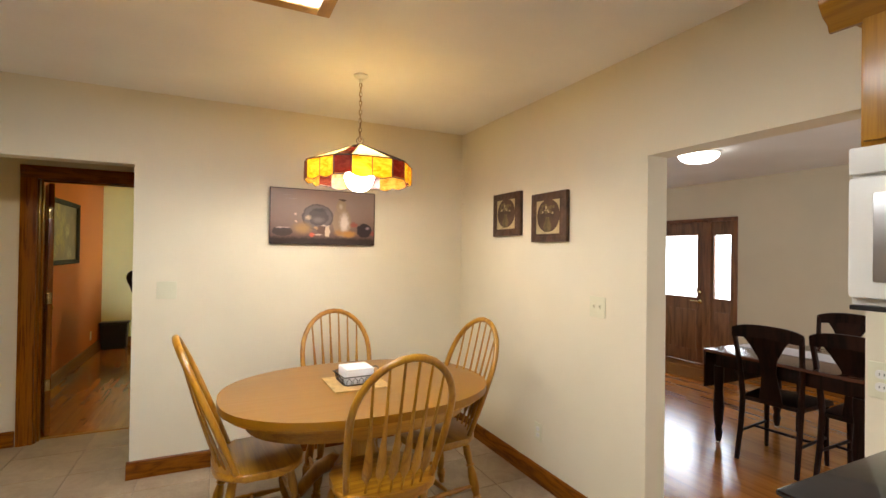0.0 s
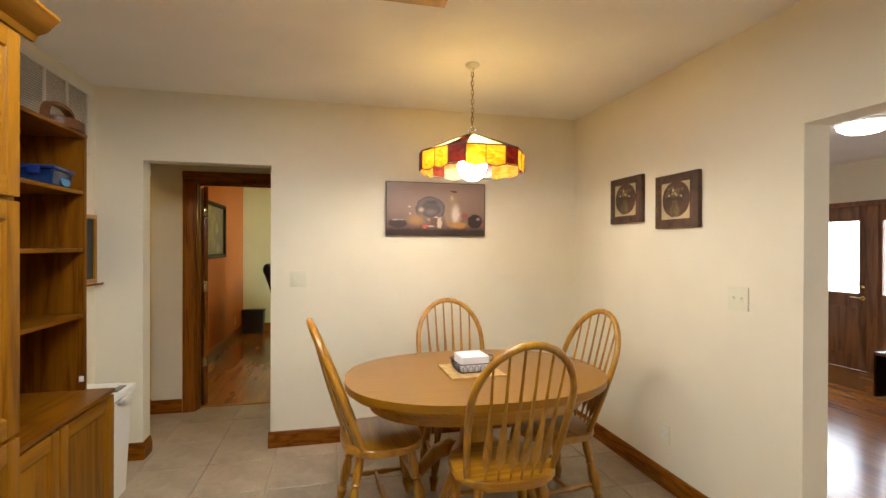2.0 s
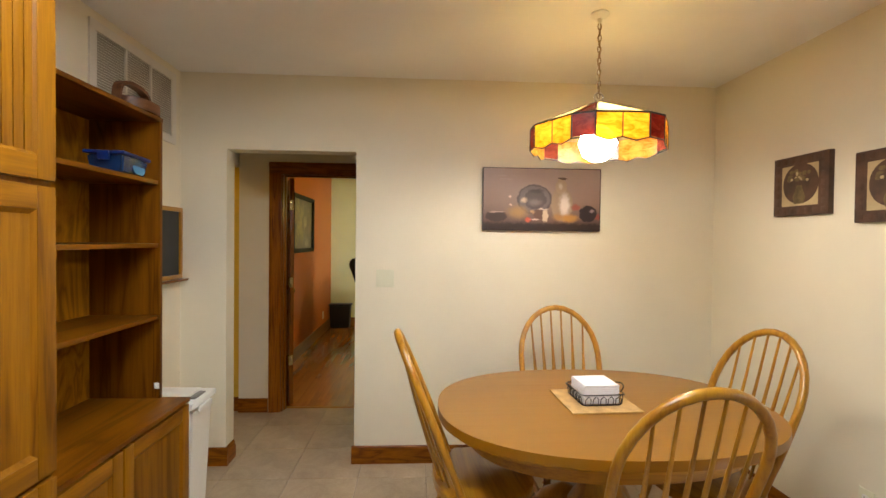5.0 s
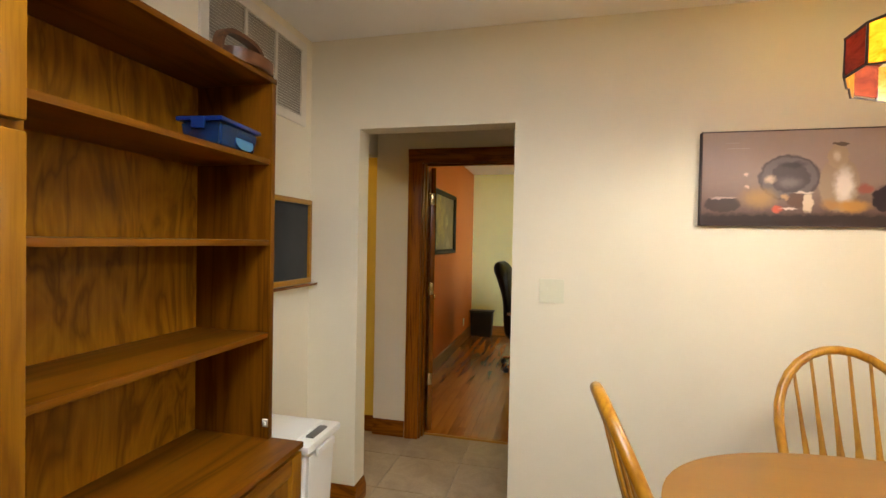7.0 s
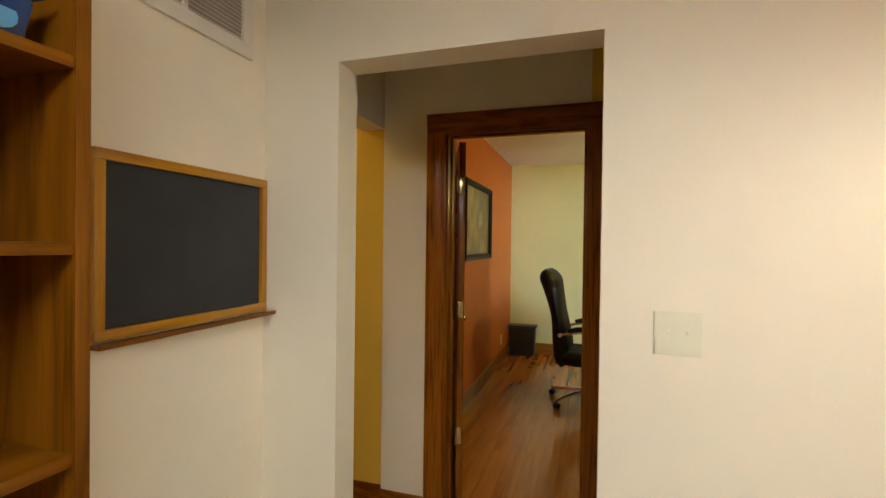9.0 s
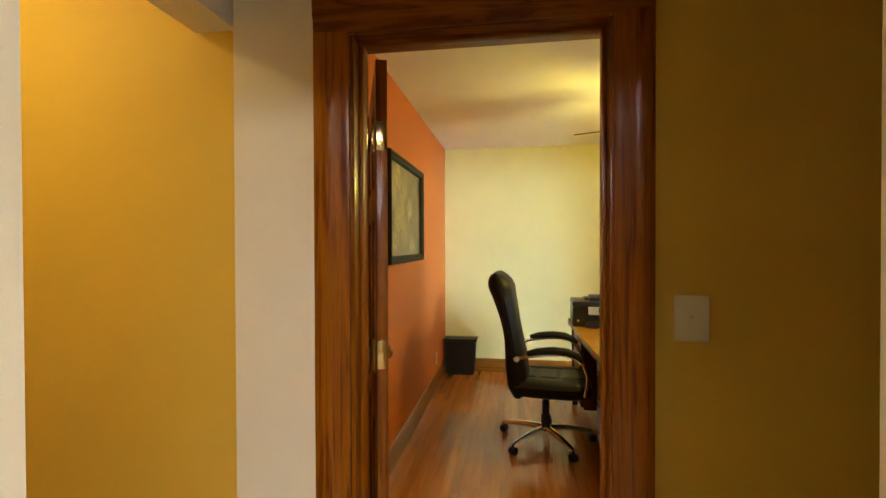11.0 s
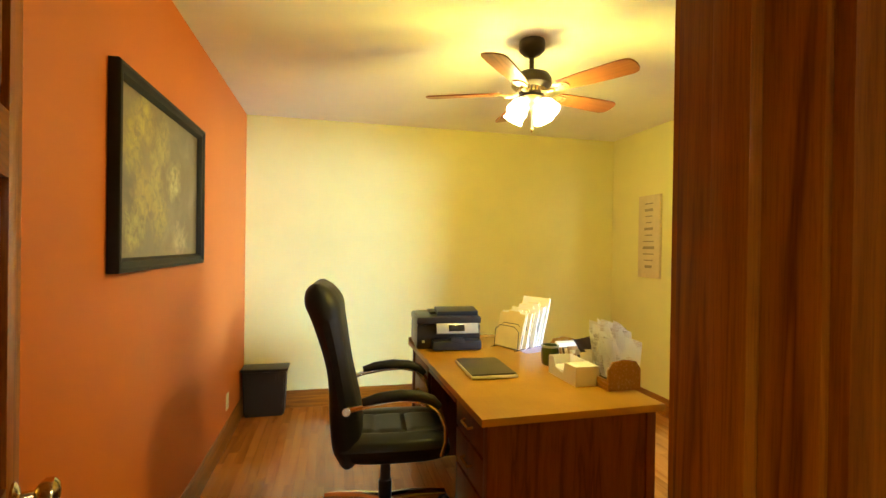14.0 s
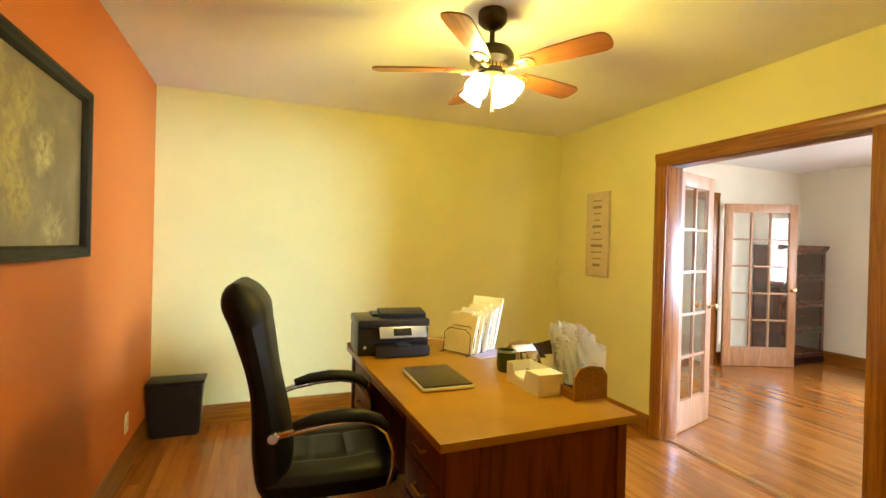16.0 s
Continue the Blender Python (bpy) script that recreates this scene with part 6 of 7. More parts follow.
def mail_box():
    t = thing("mail_organiser", pose(2.425, 7.70, DESK_Z, 0, 0, 1.5), "wooden desk tray stuffed with envelopes and newspapers", "mail tray")
    w, y0, y1 = 0.088, -0.28, 0.30
    for y in (y0, y1 - 0.01):
        bm = BM()
        prism(bm, [(-w, 0), (w, 0), (w, 0.10), (w * 0.7, 0.135), (0.0, 0.145), (-w * 0.7, 0.135), (-w, 0.10)], 0, 0.01, pose(0, y + 0.01, 0, 90))
        part("end_panel", bm, M_DESK, t)
    for x in (-w, w - 0.008):
        bm = BM()
        box(bm, x, x + 0.008, y0 + 0.0105, y1 - 0.0105, 0.0, 0.05, 0.001)
        part("side_rail", bm, M_DESK, t)
    bm = BM()
    box(bm, -w + 0.008, w - 0.008, y0 + 0.0105, y1 - 0.0105, 0, 0.008)
    part("bottom", bm, M_DESK, t)
    return t


mail_box()
env = thing("envelopes", pose(2.425, 7.70, DESK_Z, 0, 0, 1.5), "row of leaning cream and brown envelopes", "envelopes")
em = [plain("envelope_cream", (0.66, 0.57, 0.40), 0.7, 0, 0.05), plain("envelope_brown", (0.40, 0.25, 0.11), 0.7, 0, 0.06), plain("envelope_white", (0.76, 0.73, 0.66), 0.7, 0, 0.04), plain("envelope_dark", (0.05, 0.035, 0.025), 0.6, 0, 0.1)]
for k in range(16):
    y = 0.265 - 0.0205 * k
    bm = BM()
    h = 0.105 + rng.uniform(-0.012, 0.02)
    box(bm, -0.072, 0.072, -0.0025, 0.0025, 0.0, h, 0.0008, Matrix.Translation((rng.uniform(-0.002, 0.002), y, 0.0085)) @ Matrix.Rotation(radians(-18 + rng.uniform(-4, 4)), 4, "X"))
    part("envelope", bm, em[(0, 1, 0, 2, 1, 0, 3, 0)[k % 8]], env)
news = thing("newspapers", pose(2.425, 7.555, DESK_Z, 0, 0, 1.5), "bundle of crumpled newspapers and flyers standing upright", "newspapers")


def newsprint(name, paper, ink):
    """Paper with uneven grey columns of print."""
    m, n, l, p = nodes_of(name)
    blocks = noise_tex(n, l, coords(n, l, (18, 18, 9)), 1.0, 1)
    lines = noise_tex(n, l, coords(n, l, (30, 30, 330)), 1.0, 2)
    where = ramp(n, l, blocks, [(0.50, (0, 0, 0)), (0.56, (1, 1, 1))])
    rows = ramp(n, l, lines, [(0.46, (0, 0, 0)), (0.54, (1, 1, 1))])
    k = n.new("ShaderNodeMath")
    k.operation = "MULTIPLY"
    l.new(where, k.inputs[0])
    l.new(rows, k.inputs[1])
    col = mix(n, l, k.outputs[0], paper, ink)
    l.new(col, p.inputs["Base Color"])
    p.inputs["Roughness"].default_value = 0.8
    tr, mx = n.new("ShaderNodeBsdfTranslucent"), n.new("ShaderNodeMixShader")
    mx.inputs[0].default_value = 0.4
    l.new(col, tr.inputs["Color"])
    l.new(p.outputs[0], mx.inputs[1])
    l.new(tr.outputs[0], mx.inputs[2])
    l.new(mx.outputs[0], n["Material Output"].inputs["Surface"])
    return m


nm_ = [newsprint("newsprint", (0.84, 0.81, 0.74), (0.42, 0.38, 0.33)), newsprint("flyer_white", (0.88, 0.87, 0.83), (0.70, 0.62, 0.54)), plain("flyer_dark", (0.045, 0.03, 0.03), 0.5, 0, 0.2)]
for k in range(18):
    bm = BM()
    w, h = rng.uniform(0.055, 0.08), rng.uniform(0.19, 0.275)
    if k == 1:
        w, h = 0.05, 0.20
    N, K = 10, 12
    ph, am = rng.uniform(0, 6), rng.uniform(0.006, 0.018)
    g = [[bm.verts.new((w * (-1 + 2 * i / N) * (0.8 + 0.45 * j / K), am * math.sin(ph + 5 * i / N + 3 * j / K) + 0.012 * (j / K) ** 2, h * j / K)) for j in range(K + 1)] for i in range(N + 1)]
    for i in range(N):
        for j in range(K):
            bm.faces.new((g[i][j], g[i + 1][j], g[i + 1][j + 1], g[i][j + 1]))
    r = bmesh.ops.solidify(bm, geom=bm.faces[:], thickness=0.0025)
    base_y = 0.115 - 0.0125 * k
    m = Matrix.Translation((0.01 if k == 1 else 0.035 + 0.0005 * k, base_y, 0.045)) @ Matrix.Rotation(radians(-8 if k == 1 else rng.uniform(10, 28)), 4, "Y") @ Matrix.Rotation(radians(rng.uniform(-34, -16)), 4, "X") @ Matrix.Rotation(radians(rng.uniform(-28, 16)), 4, "Z")
    bmesh.ops.transform(bm, matrix=m, verts=bm.verts[:])
    lowest = min(v.co.z for v in bm.verts)
    bmesh.ops.translate(bm, vec=(0, 0, 0.012 - lowest), verts=bm.verts[:])
    part("sheet", bm, nm_[2] if k == 1 else nm_[(0, 1, 1)[k % 3]], news, "dark printed flyer" if k == 1 else "", 0)


def wall_sign():
    y0, y1, z0, z1 = 8.95, 9.232, 1.152, 1.886
    t = thing("wall_sign", pose(3.845, (y0 + y1) / 2, (z0 + z1) / 2, 90, 0, -90), "narrow cream canvas sign with faint lettering", "wall sign")
    w, h = (y1 - y0) / 2, (z1 - z0) / 2
    bm = BM()
    box(bm, -w, w, -h, h, 0, 0.025, 0.003)
    part("canvas", bm, plain("sign_canvas", (0.66, 0.55, 0.34), 0.7, 0, 0.06, 0.2, 80), t)
    ink = plain("sign_ink", (0.30, 0.24, 0.15), 0.8)
    for k in range(11):
        z = h - 0.075 - k * 0.056
        half = rng.uniform(0.035, 0.085)
        big = k % 3 == 1
        bm = BM()
        box(bm, -half, half, z - (0.012 if big else 0.005), z + (0.012 if big else 0.005), 0.025, 0.0258)
        part("text_line", bm, ink, t, "illegible line of lettering")
    return t


wall_sign()


def ceiling_fan():
    t = thing("ceiling_fan", pose(2.096, 7.776, H2), "bronze ceiling fan with cherry blades and lit shades", "ceiling fan")
    bm = BM()
    lathe(bm, [(0.066, 0), (0.07, -0.02), (0.066, -0.05), (0.045, -0.072), (0.02, -0.082), (0.014, -0.09)], 28)
    part("canopy", bm, M_BRONZE, t)
    bm = BM()
    lathe(bm, [(0.0125, -0.085), (0.0125, -0.17)], 14)
    part("downrod", bm, M_BRONZE, t)
    bm = BM()
    lathe(bm, [(0.02, -0.155), (0.05, -0.162), (0.09, -0.18), (0.105, -0.205), (0.105, -0.235), (0.09, -0.25), (0.07, -0.262), (0.065, -0.285), (0.05, -0.295)], 32)
    part("motor", bm, M_BRONZE, t)
    vent = plain("fan_brass_band", (0.40, 0.30, 0.16), 0.35, 0.8)
    for k in range(24):
        a = 2 * math.pi * k / 24
        bm = BM()
        box(bm, 0.070, 0.080, -0.005, 0.005, -0.276, -0.252, 0.001, Matrix.Rotation(a, 4, "Z"))
        part("vent_rib", bm, vent, t)
    cherry = wood("fan_blade_cherry", (0.15, 0.04, 0.012), (0.27, 0.085, 0.026), (0.34, 0.12, 0.04), "X", 0.35, 0.3)
    for k in range(5):
        R = Matrix.Rotation(radians(12.5 + 72 * k), 4, "Z") @ Matrix.Translation((0, 0, -0.272)) @ Matrix.Rotation(radians(-12), 4, "X")
        bm = BM()
        out = [(0.17, -0.042), (0.30, -0.055), (0.45, -0.062), (0.525, -0.062), (0.55, -0.052), (0.562, -0.03), (0.565, 0.0), (0.562, 0.03), (0.55, 0.052), (0.525, 0.062), (0.45, 0.062), (0.30, 0.055), (0.17, 0.042), (0.155, 0.0)]
        prism(bm, out, -0.0035, 0.0035)
        ob = part("blade", bm, cherry, t)
        ob.matrix_basis = R
        bm = BM()
        tube(bm, [(0.06, 0, 0.0), (0.10, 0, -0.014), (0.14, 0, -0.012)], [0.012, 0.010, 0.012], 8)
        prism(bm, [(0.175 + x, y) for x, y in oval(0.048, 0.034, 20)], -0.0095, -0.004)
        b = part("blade_arm", bm, vent, ob)
        for u, v in ((0.155, 0.0), (0.195, 0.014), (0.195, -0.014)):
            bm = BM()
            lathe(bm, [(0.005, -0.0118), (0.005, -0.0095)], 8, Matrix.Translation((u, v, 0)))
            part("screw", bm, M_BRONZE, ob)
    bm = BM()
    lathe(bm, [(0.05, -0.294), (0.066, -0.30), (0.06, -0.325), (0.04, -0.34), (0.02, -0.35), (0.004, -0.36)], 24)
    part("light_hub", bm, vent, t)
    for k in range(4):
        a = radians(30 + 90 * k)
        bm = BM()
        tube(bm, [(0.03 * math.cos(a), 0.03 * math.sin(a), -0.32), (0.06 * math.cos(a), 0.06 * math.sin(a), -0.325), (0.075 * math.cos(a), 0.075 * math.sin(a), -0.335)], 0.012, 8)
        part("lamp_arm", bm, vent, t)
        bm = BM()
        m = Matrix.Translation((0.07 * math.cos(a), 0.07 * math.sin(a), -0.33)) @ Matrix.Rotation(a, 4, "Z") @ Matrix.Rotation(radians(-38), 4, "Y")
        lathe(bm, [(0.02, 0.0), (0.032, -0.012), (0.046, -0.04), (0.05, -0.065), (0.056, -0.085), (0.052, -0.085), (0.046, -0.062), (0.03, -0.02), (0.002, -0.012)], 18, m)
        shade = part("lamp_shade", bm, M_FANGLOW, t, "glowing frosted glass tulip shade")
        shade.visible_shadow = False
        bulb = bpy.data.lights.new("fan_bulb", "POINT")
        bulb.energy, bulb.color, bulb.shadow_soft_size = 4.3, (1.0, 0.80, 0.075), 0.012
        new("fan_bulb", bulb).matrix_basis = pose(2.096, 7.776, H2) @ m @ Matrix.Translation((-0.045, 0, -0.078))
    bm = BM()
    tube(bm, [(0.01, 0.01, -0.355), (0.01, 0.01, -0.45)], 0.0015, 6)
    lathe(bm, [(0.001, -0.478), (0.006, -0.472), (0.007, -0.455), (0.002, -0.448)], 10, Matrix.Translation((0.01, 0.01, 0)))
    part("pull_chain", bm, M_BRASS, t)
    return t


ceiling_fan()


# ---- front room ----
def glazed_leaf(name, m, W, cols, label, handle):
    """French door: hinge edge at x = 0."""
    t = thing(name, m, label, "french door")
    Hh, T, s, top, bot, mun = 1.985, 0.035, 0.095, 0.105, 0.235, 0.022
    for nm, b, mt in (("stile", (0, s, 0, T, 0, Hh), M_LDOOR), ("stile", (W - s, W, 0, T, 0, Hh), M_LDOOR), ("rail", (s, W - s, 0, T, 0, bot), M_LDOOR), ("rail", (s, W - s, 0, T, Hh - top, Hh), M_LDOOR)):
        bm = BM()
        box(bm, *b, 0.002)
        part(nm, bm, mt, t)
    gw, gh = W - 2 * s, Hh - top - bot
    for c in range(1, cols):
        x = s + gw * c / cols
        bm = BM()
        box(bm, x - mun / 2, x + mun / 2, 0.004, T - 0.004, bot, Hh - top, 0.003)
        part("muntin", bm, M_LDOOR, t)
    for r in range(1, 5):
        z = bot + gh * r / 5
        bm = BM()
        box(bm, s, W - s, 0.005, T - 0.005, z - mun / 2, z + mun / 2, 0.003)
        part("muntin", bm, M_LDOOR, t)
    for c in range(cols):
        for r in range(5):
            x0, x1 = s + gw * c / cols + 0.006, s + gw * (c + 1) / cols - 0.006
            z0, z1 = bot + gh * r / 5 + 0.006, bot + gh * (r + 1) / 5 - 0.006
            bm = BM()
            box(bm, x0, x1, T / 2 - 0.002, T / 2 + 0.002, z0, z1)
            pn = part("pane", bm, M_GLASS, t)
            pn.visible_shadow = False
    for sd in (0, 1):
        bm = BM()
        y = 0 if sd == 0 else T
        lathe(bm, [(0.026, 0), (0.026, 0.006), (0.012, 0.01), (0.01, 0.04), (0.02, 0.046), (0.026, 0.056), (0.02, 0.066), (0.002, 0.07)], 16, pose(W - 0.05, y, 0.94, 90 if sd == 0 else -90))
        if handle == "lever":
            tube(bm, [(W - 0.05, y + (-0.045 if sd == 0 else 0.045), 0.94), (W - 0.15, y + (-0.05 if sd == 0 else 0.05), 0.945)], 0.008, 8)
        part("door_handle", bm, M_BRASS, t, "brass door handle")
    for z in (1.77, 1.0, 0.25):
        leaf_hinge(t, z)
    return t


glazed_leaf("door_2", pose(3.995, 8.392, 0.006, 0, 0, 17.0), 0.605, 2, "open oak french door with ten glass panes", "lever")
glazed_leaf("door_3", pose(6.385, 9.845, 0.006, 0, 0, -22.5), 0.87, 3, "open pale oak door with fifteen glass panes", "knob")


def barrister_case():
    t = thing("barrister_bookcase", pose(7.02, 9.60, 0), "dark wood barrister bookcase with glazed sections", "bookcase")
    W, D = 0.88, 0.33
    bm = BM()
    box(bm, -0.01, W + 0.01, -0.01, D, 0, 0.09, 0.006)
    part("plinth", bm, M_MAHOG, t)
    z = 0.0905
    for k in range(4):
        h = 0.335
        bm = BM()
        box(bm, 0, 0.02, 0, D, z, z + h)
        box(bm, W - 0.02, W, 0, D, z, z + h)
        box(bm, 0.02, W - 0.02, D - 0.012, D, z, z + h)
        box(bm, 0.02, W - 0.02, 0.02, D - 0.012, z, z + 0.018)
        part("section", bm, M_MAHOG_LIT, t)
        bm = BM()
        for b in ((0.02, W - 0.02, -0.002, 0.018, z + 0.005, z + 0.045), (0.02, W - 0.02, -0.002, 0.018, z + h - 0.04, z + h - 0.003), (0.02, 0.055, -0.002, 0.018, z + 0.045, z + h - 0.04), (W - 0.055, W - 0.02, -0.002, 0.018, z + 0.045, z + h - 0.04)):
            box(bm, *b, 0.002)
        d = part("door", bm, M_MAHOG_LIT, t)
        bm = BM()
        box(bm, 0.055, W - 0.055, 0.006, 0.010, z + 0.045, z + h - 0.04)
        g = part("pane", bm, M_GLASS, d)
        g.visible_shadow = False
        z += h + 0.0005
    bm = BM()
    run(bm, [(0, 0), (0, 0.005), (0.03, 0.02), (0.045, 0.03), (0.07, 0.03), (0.07, 0)], (-0.02, 0, z), (W + 0.02, 0, z), (0, -1, 0))
    box(bm, -0.01, W + 0.01, 0.0005, D, z, z + 0.07)
    part("cornice", bm, M_MAHOG_LIT, t)
    return t


barrister_case()
switch_plate(pose(7.95, 9.40, 0.33, 90, 0, -90), 0.072, 0, "ivory wall outlet above the baseboard", "wall_outlet")


def front_door():
    """Front door with a sidelight, set in the east wall; y runs along the wall."""
    t = tagged(new("door_4"), "dark oak front door with glazed sidelight", "front door", "", "structure")
    X0, X1 = 7.965, 8.01

    def slab(y0, y1, holes, panels, nm):
        ob = None
        gy0, gy1, gz0, gz1 = holes
        bm = BM()
        for b in ((X0, X1, y0, gy0, 0.0, 1.955), (X0, X1, gy1, y1, 0.0, 1.955), (X0, X1, gy0, gy1, 0.0, gz0), (X0, X1, gy0, gy1, gz1, 1.955)):
            box(bm, *b, 0.001)
        ob = part(nm, bm, M_FDOOR, t)
        bm = BM()
        box(bm, X0 + 0.018, X0 + 0.024, gy0, gy1, gz0, gz1)
        g = part("pane", bm, glass("frosted_glass", (0.98, 0.98, 1.0), 0.25), ob)
        g.visible_shadow = False
        bm = BM()
        for b in ((X0 - 0.006, X0, gy0 - 0.02, gy0, gz0 - 0.02, gz1 + 0.02), (X0 - 0.006, X0, gy1, gy1 + 0.02, gz0 - 0.02, gz1 + 0.02), (X0 - 0.006, X0, gy0, gy1, gz0 - 0.02, gz0), (X0 - 0.006, X0, gy0, gy1, gz1, gz1 + 0.02)):
            box(bm, *b, 0.001)
        part("glazing_bead", bm, M_FDOOR, ob)
        for a, b2 in panels:
            bm = BM()
            box(bm, X0 - 0.008, X0, a, b2, 0.18, 0.74, 0.005)
            part("panel", bm, M_FDOOR, ob)
        return ob

    slab(5.02, 5.31, (5.045, 5.272, 0.92, 1.775), [(5.06, 5.26)], "sidelight")
    d = slab(5.425, 6.33, (5.515, 6.24, 0.915, 1.78), [(5.53, 5.85), (5.91, 6.22)], "door_slab")
    bm = BM()
    lathe(bm, [(0.028, 0), (0.028, 0.008), (0.012, 0.012), (0.012, 0.05)], 14, pose(X0, 5.47, 0.86, 0, -90))
    tube(bm, [(X0 - 0.045, 5.47, 0.86), (X0 - 0.05, 5.58, 0.865)], 0.009, 8)
    part("lever_handle", bm, M_BRASS, d, "brass lever handle")
    bm = BM()
    lathe(bm, [(0.026, 0), (0.024, 0.014), (0.01, 0.018)], 14, pose(X0, 5.47, 0.99, 0, -90))
    part("deadbolt", bm, M_BRASS, d)
    for y0, y1 in ((4.99, 5.018), (5.312, 5.423), (6.332, 6.40)):
        bm = BM()
        box(bm, 7.945, 8.03, y0, y1, 0.0, 1.955, 0.002)
        part("frame_post", bm, M_FDOOR, t)
    bm = BM()
    box(bm, 7.945, 8.03, 4.99, 6.40, 1.9555, 1.999, 0.002)
    part("frame_head", bm, M_FDOOR, t)
    cas = wood("front_casing", (0.14, 0.045, 0.015), (0.24, 0.085, 0.03), (0.30, 0.115, 0.04), "Z", 0.3, 0.4)
    for y0, y1, z0, z1 in ((4.945, 4.989, 0, 1.96), (6.401, 6.415, 0, 1.96), (4.945, 6.415, 1.961, 2.01)):
        bm = BM()
        box(bm, 7.932, 7.9495, y0, y1, z0, z1, 0.003)
        part("casing", bm, cas, t)
    return t


front_door()


def window_unit(name, m, W, Hh):
    t = tagged(new(name), "white framed window with clear glass", "window", "", "structure")
    t.matrix_basis = m
    for b in ((0, W, 0, 0.06, 0, 0.05), (0, W, 0, 0.06, Hh - 0.05, Hh), (0, 0.05, 0, 0.06, 0.05, Hh - 0.05), (W - 0.05, W, 0, 0.06, 0.05, Hh - 0.05), (0.05, W - 0.05, 0.01, 0.05, Hh / 2 - 0.02, Hh / 2 + 0.02)):
        bm = BM()
        box(bm, *b, 0.003)
        part("window_frame", bm, M_WHITE, t)
    for z0, z1 in ((0.05, Hh / 2 - 0.02), (Hh / 2 + 0.02, Hh - 0.05)):
        bm = BM()
        box(bm, 0.05, W - 0.05, 0.028, 0.032, z0, z1)
        p = part("pane", bm, M_GLASS, t)
        p.visible_shadow = False
    return t


window_unit("window_1", pose(7.99, 7.6, 0.85, 0, 0, -90), 1.18, 1.2)
window_unit("window_2", pose(5.5, 0.43, 0.85), 1.4, 1.2)


def dark_table():
    t = thing("drop_leaf_table", pose(5.45, 2.60, 0), "dark mahogany drop-leaf table on turned legs", "dining table")
    W, L = 0.95, 1.06
    bm = BM()
    box(bm, 0, W, 0, L, 0.725, 0.75, 0.006)
    part("tabletop", bm, M_MAHOG_LIT, t)
    bm = BM()
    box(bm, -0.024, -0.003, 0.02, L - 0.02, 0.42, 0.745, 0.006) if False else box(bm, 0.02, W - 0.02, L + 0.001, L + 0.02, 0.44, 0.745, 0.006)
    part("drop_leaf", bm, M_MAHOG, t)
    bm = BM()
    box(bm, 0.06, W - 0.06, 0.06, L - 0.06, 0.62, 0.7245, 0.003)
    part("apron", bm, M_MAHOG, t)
    for x in (0.08, W - 0.08):
        for y in (0.09, L - 0.07):
            bm = BM()
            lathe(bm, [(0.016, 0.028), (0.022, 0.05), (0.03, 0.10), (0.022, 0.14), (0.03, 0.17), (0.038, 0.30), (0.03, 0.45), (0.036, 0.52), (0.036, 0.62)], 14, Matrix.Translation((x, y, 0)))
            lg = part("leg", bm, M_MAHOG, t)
            bm = BM()
            lathe(bm, [(0.014, -0.011), (0.016, 0), (0.014, 0.011)], 12, pose(x, y, 0.016, 90))
            part("caster", bm, M_CHROME, lg)
    return t


dark_table()
bm = BM()
box(bm, -0.15, 0.15, -0.51, 0.51, 0, 0.004)
one("table_runner", bm, plain("pale_runner", (0.62, 0.62, 0.66), 0.8, 0, 0.08, 0.3, 90), pose(5.96, 3.12, 0.7505), "pale cloth runner along the dark table", "table runner")


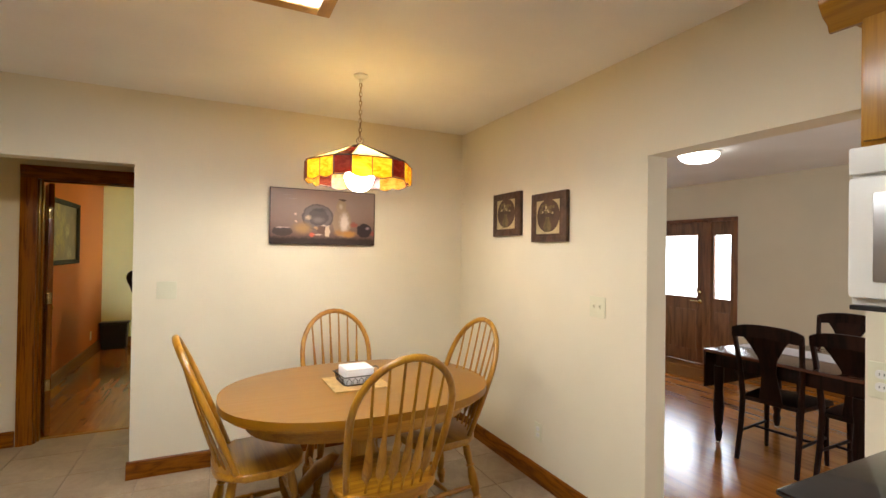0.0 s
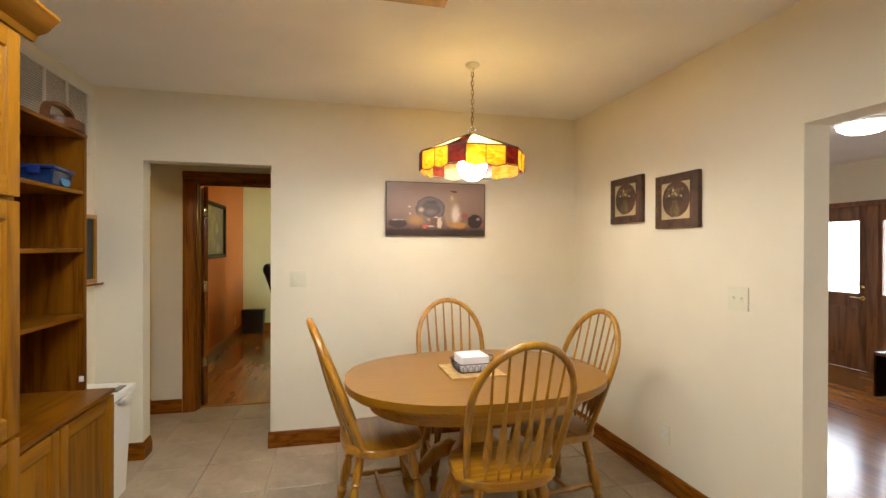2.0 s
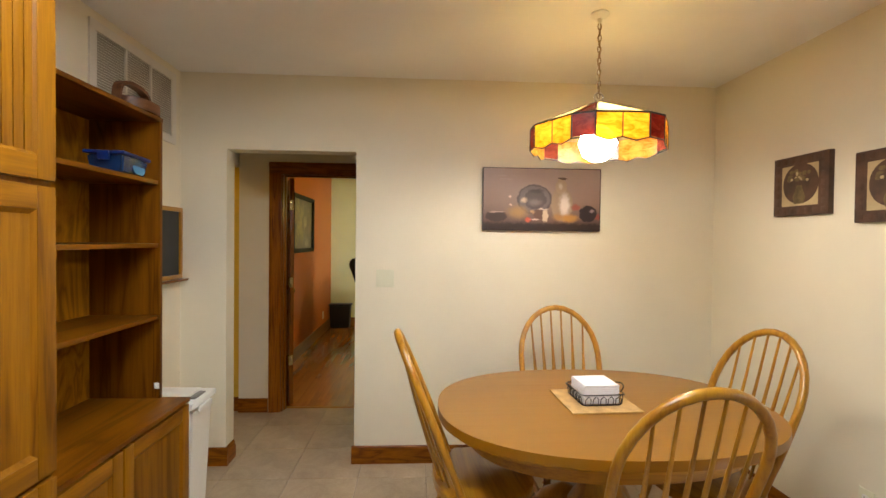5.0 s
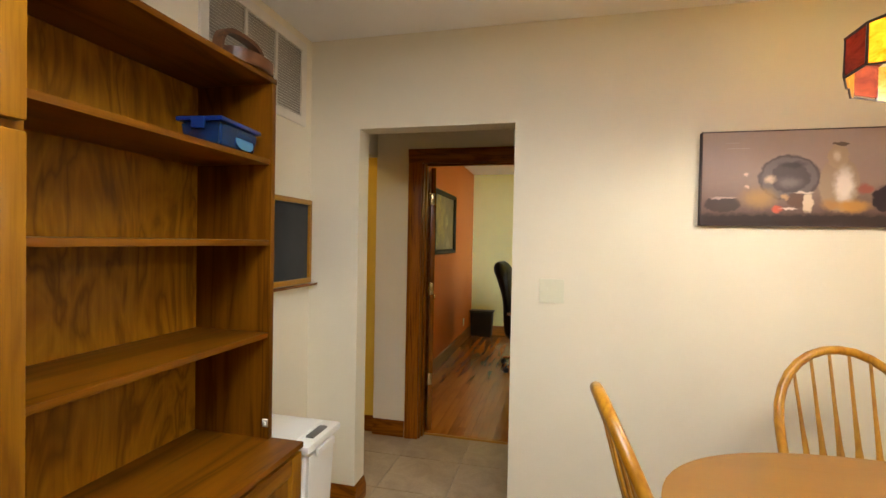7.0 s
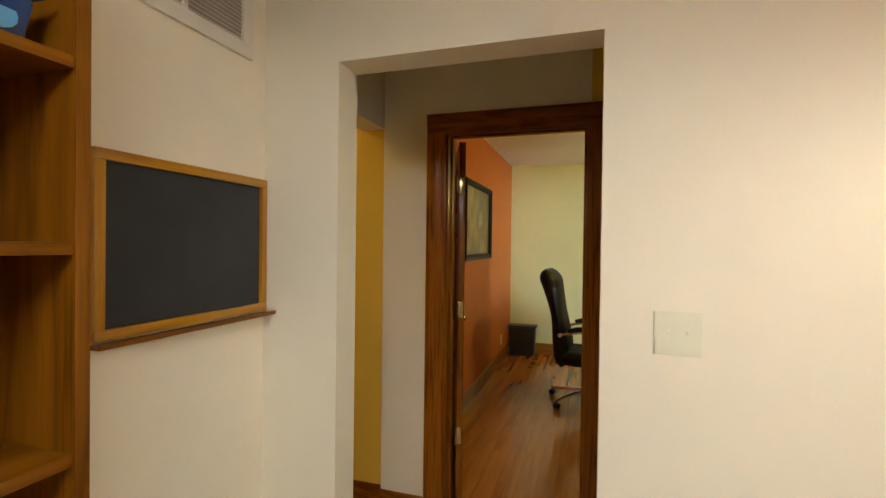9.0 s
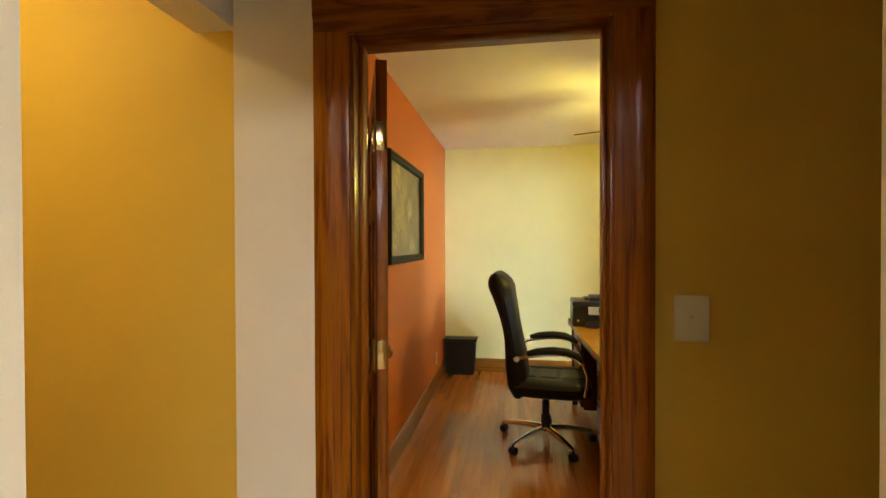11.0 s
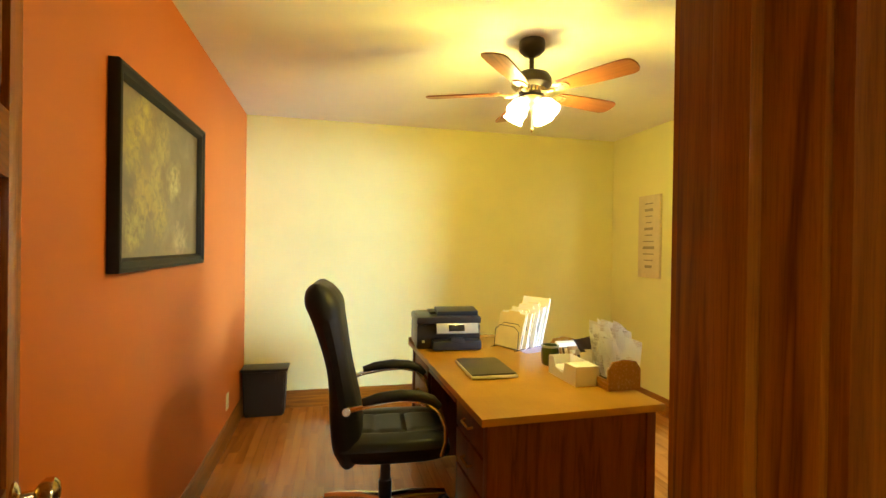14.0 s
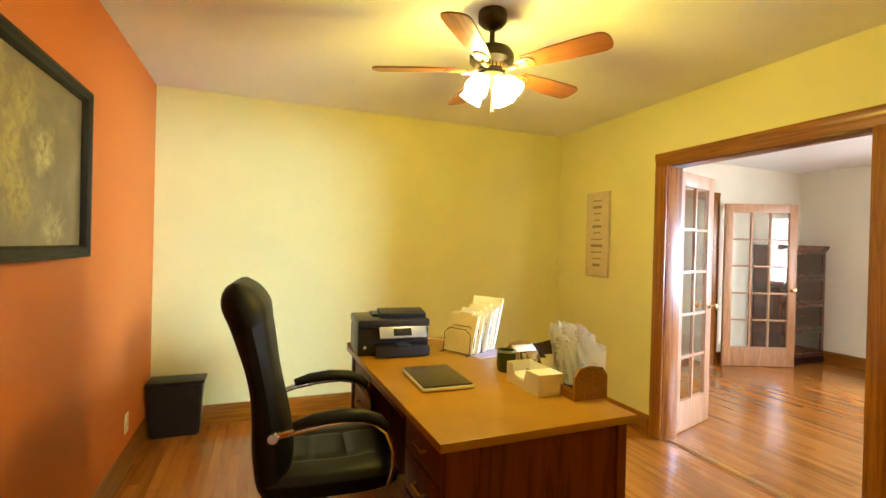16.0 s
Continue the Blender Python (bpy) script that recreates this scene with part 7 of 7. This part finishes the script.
def dark_chair():
    """Splat-back chair; the sitter looks along +x."""
    t = thing("side_chair", pose(5.50, 3.2, 0), "dark mahogany side chair with a keyhole splat back", "side chair", "chairs round the dark table")
    bm = BM()
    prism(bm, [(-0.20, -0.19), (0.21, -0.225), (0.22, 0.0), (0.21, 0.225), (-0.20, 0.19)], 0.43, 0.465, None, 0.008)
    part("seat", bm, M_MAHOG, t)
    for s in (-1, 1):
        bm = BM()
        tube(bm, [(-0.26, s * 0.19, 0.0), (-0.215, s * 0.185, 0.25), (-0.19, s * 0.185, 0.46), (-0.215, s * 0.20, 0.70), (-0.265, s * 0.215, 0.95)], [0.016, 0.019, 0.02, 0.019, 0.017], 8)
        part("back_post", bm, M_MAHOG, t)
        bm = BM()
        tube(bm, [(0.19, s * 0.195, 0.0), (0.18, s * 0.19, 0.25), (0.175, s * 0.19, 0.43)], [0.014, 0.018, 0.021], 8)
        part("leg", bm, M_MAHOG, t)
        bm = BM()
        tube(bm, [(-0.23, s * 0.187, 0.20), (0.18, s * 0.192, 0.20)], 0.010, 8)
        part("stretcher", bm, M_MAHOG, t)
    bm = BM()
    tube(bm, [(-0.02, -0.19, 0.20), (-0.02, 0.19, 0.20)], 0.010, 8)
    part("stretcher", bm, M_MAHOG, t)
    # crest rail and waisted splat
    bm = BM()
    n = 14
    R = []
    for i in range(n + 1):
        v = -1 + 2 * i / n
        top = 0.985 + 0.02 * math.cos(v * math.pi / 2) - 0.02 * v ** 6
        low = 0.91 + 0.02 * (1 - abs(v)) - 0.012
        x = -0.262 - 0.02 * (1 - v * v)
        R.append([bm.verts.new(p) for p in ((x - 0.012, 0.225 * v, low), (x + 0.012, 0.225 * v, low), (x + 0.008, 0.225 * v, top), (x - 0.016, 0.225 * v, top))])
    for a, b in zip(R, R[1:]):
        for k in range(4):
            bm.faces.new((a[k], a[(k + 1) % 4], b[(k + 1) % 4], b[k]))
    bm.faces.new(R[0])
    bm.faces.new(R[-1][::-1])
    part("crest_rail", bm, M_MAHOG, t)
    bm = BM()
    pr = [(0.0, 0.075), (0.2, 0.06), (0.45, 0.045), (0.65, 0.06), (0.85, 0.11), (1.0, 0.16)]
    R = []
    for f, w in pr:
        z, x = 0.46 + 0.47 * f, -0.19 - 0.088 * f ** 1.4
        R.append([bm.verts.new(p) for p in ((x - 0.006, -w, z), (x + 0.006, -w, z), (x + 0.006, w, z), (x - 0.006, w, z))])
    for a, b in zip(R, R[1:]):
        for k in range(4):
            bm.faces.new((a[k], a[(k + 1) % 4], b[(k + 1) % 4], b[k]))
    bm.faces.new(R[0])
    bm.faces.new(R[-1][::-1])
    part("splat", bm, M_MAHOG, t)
    return t


dc = dark_chair()
dc.matrix_basis = pose(5.68, 3.20, 0, 0, 0, 5)
copy_thing(dc, pose(5.78, 2.73, 0, 0, 0, 0))
copy_thing(dc, pose(6.62, 3.30, 0, 0, 0, 185))


def flush_light():
    t = thing("flush_ceiling_light", pose(6.12, 4.20, H2), "lit round flush ceiling light with white glass", "ceiling light")
    bm = BM()
    lathe(bm, [(0.19, 0), (0.195, -0.012), (0.18, -0.022)], 28)
    part("pan", bm, M_WHITE, t)
    bm = BM()
    lathe(bm, [(0.178, -0.022), (0.17, -0.05), (0.12, -0.085), (0.05, -0.10), (0.005, -0.102)], 28)
    part("bowl", bm, glow("flush_glass", (1.0, 0.95, 0.86), 12.0), t, "glowing frosted glass bowl")
    return t


flush_light()


def side_light():
    t = thing("side_room_light", pose(-0.55, 5.15, H1), "lit warm white flush ceiling light in side room", "ceiling light")
    bm = BM()
    lathe(bm, [(0.15, 0), (0.155, -0.012), (0.142, -0.022)], 28)
    part("pan", bm, M_BRASS, t)
    bm = BM()
    lathe(bm, [(0.14, -0.022), (0.132, -0.05), (0.09, -0.08), (0.04, -0.092), (0.005, -0.094)], 28)
    part("bowl", bm, glow("side_glass", (1.0, 0.78, 0.32), 20.0), t, "glowing warm glass bowl")
    return t


side_light()

# ---- floor pieces ----
def tiles():
    p, g = 0.4165, 0.005
    bm = BM()
    box(bm, g / 2, p - g / 2, g / 2, p - g / 2, -0.006, 0.0)
    top = [f for f in bm.faces if f.normal.z > 0.9]
    bmesh.ops.bevel(bm, geom=[e for e in top[0].edges], offset=0.0025, segments=1, affect="EDGES")
    me = sheet("tile", bm, M_TILE, 0)
    rest = BM()
    for i in range(-2, 9):
        for j in range(-15, 4):
            x, y = 0.656 + i * p, 4.60 + j * p
            if x < XL - 0.02 and x + p < XL or x > 3.9:
                continue
            x0, x1, y0, y1 = max(x, 0.25), min(x + p, 3.96), max(y, -1.35), min(y + p, 5.815)
            if y > 5.80 or y1 - y0 < 0.03 or x1 - x0 < 0.03:
                continue
            full = abs(x1 - x0 - p) < 1e-6 and abs(y1 - y0 - p) < 1e-6
            if full:
                ob = new("tile", me)
                ob.location = (x, y, 0)
            else:
                b2 = BM()
                box(b2, g / 2, x1 - x0 - g / 2, g / 2, y1 - y0 - g / 2, -0.006, 0)
                ob = new("tile", sheet("tile", b2, M_TILE, 0))
                ob.location = (x0, y0, 0)
            ob.parent = floor_tile


tiles()


def planks(floor, x0, x1, y0, y1, near, limit):
    """Strip floor laid along y; the boards in the near stretch are objects, the others one joined part."""
    rng = random.Random(5)
    w = 0.0572
    meshes = {}
    far_v, far_f = [], []
    made = 0
    x = x0
    while x < x1 - 0.005:
        xw = min(w, x1 - x)
        y = y0 - rng.random() * 0.7
        while y < y1:
            ln = rng.choice((0.45, 0.7, 0.95, 1.2))
            a, b = max(y, y0), min(y + ln, y1)
            y += ln
            if b - a < 0.02:
                continue
            gx = 0.0003
            inside = near[0] < x < near[1] and near[2] < (a + b) / 2 < near[3]
            if inside and made < limit:
                key = (round(b - a, 3), round(xw, 3))
                if key not in meshes:
                    bm = BM()
                    box(bm, gx, xw - gx, gx, b - a - gx, -0.006, 0)
                    top = [f for f in bm.faces if f.normal.z > 0.9][0]
                    bmesh.ops.bevel(bm, geom=list(top.edges), offset=0.0004, segments=1, affect="EDGES")
                    meshes[key] = sheet("plank", bm, M_PLANK, 0)
                ob = new("plank", meshes[key])
                ob.location = (x, a, 0)
                ob.parent = floor
                made += 1
            else:
                k = len(far_v)
                X0, X1, Y0, Y1 = x + gx, x + xw - gx, a + gx, b - gx
                far_v += [(X0, Y0, -0.006), (X1, Y0, -0.006), (X1, Y1, -0.006), (X0, Y1, -0.006), (X0, Y0, 0), (X1, Y0, 0), (X1, Y1, 0), (X0, Y1, 0)]
                far_f += [(k + 4, k + 5, k + 6, k + 7), (k, k + 1, k + 5, k + 4), (k + 1, k + 2, k + 6, k + 5), (k + 2, k + 3, k + 7, k + 6), (k + 3, k, k + 4, k + 7)]
        x += xw
    if far_v:
        me = bpy.data.meshes.new("planks")
        me.from_pydata(far_v, [], far_f)
        me.materials.append(M_PLANK_FAR)
        ob = new("planks", me)
        ob.parent = floor
        tagged(ob, "", "", "", "stuff")


planks(floor_wood, 0.37, 3.846, 5.817, 9.68, (0.3, 3.9, 5.8, 9.7), 330)
planks(floor_front, 3.85, 7.95, 0.52, 9.95, (3.9, 6.0, 7.0, 9.9), 150)
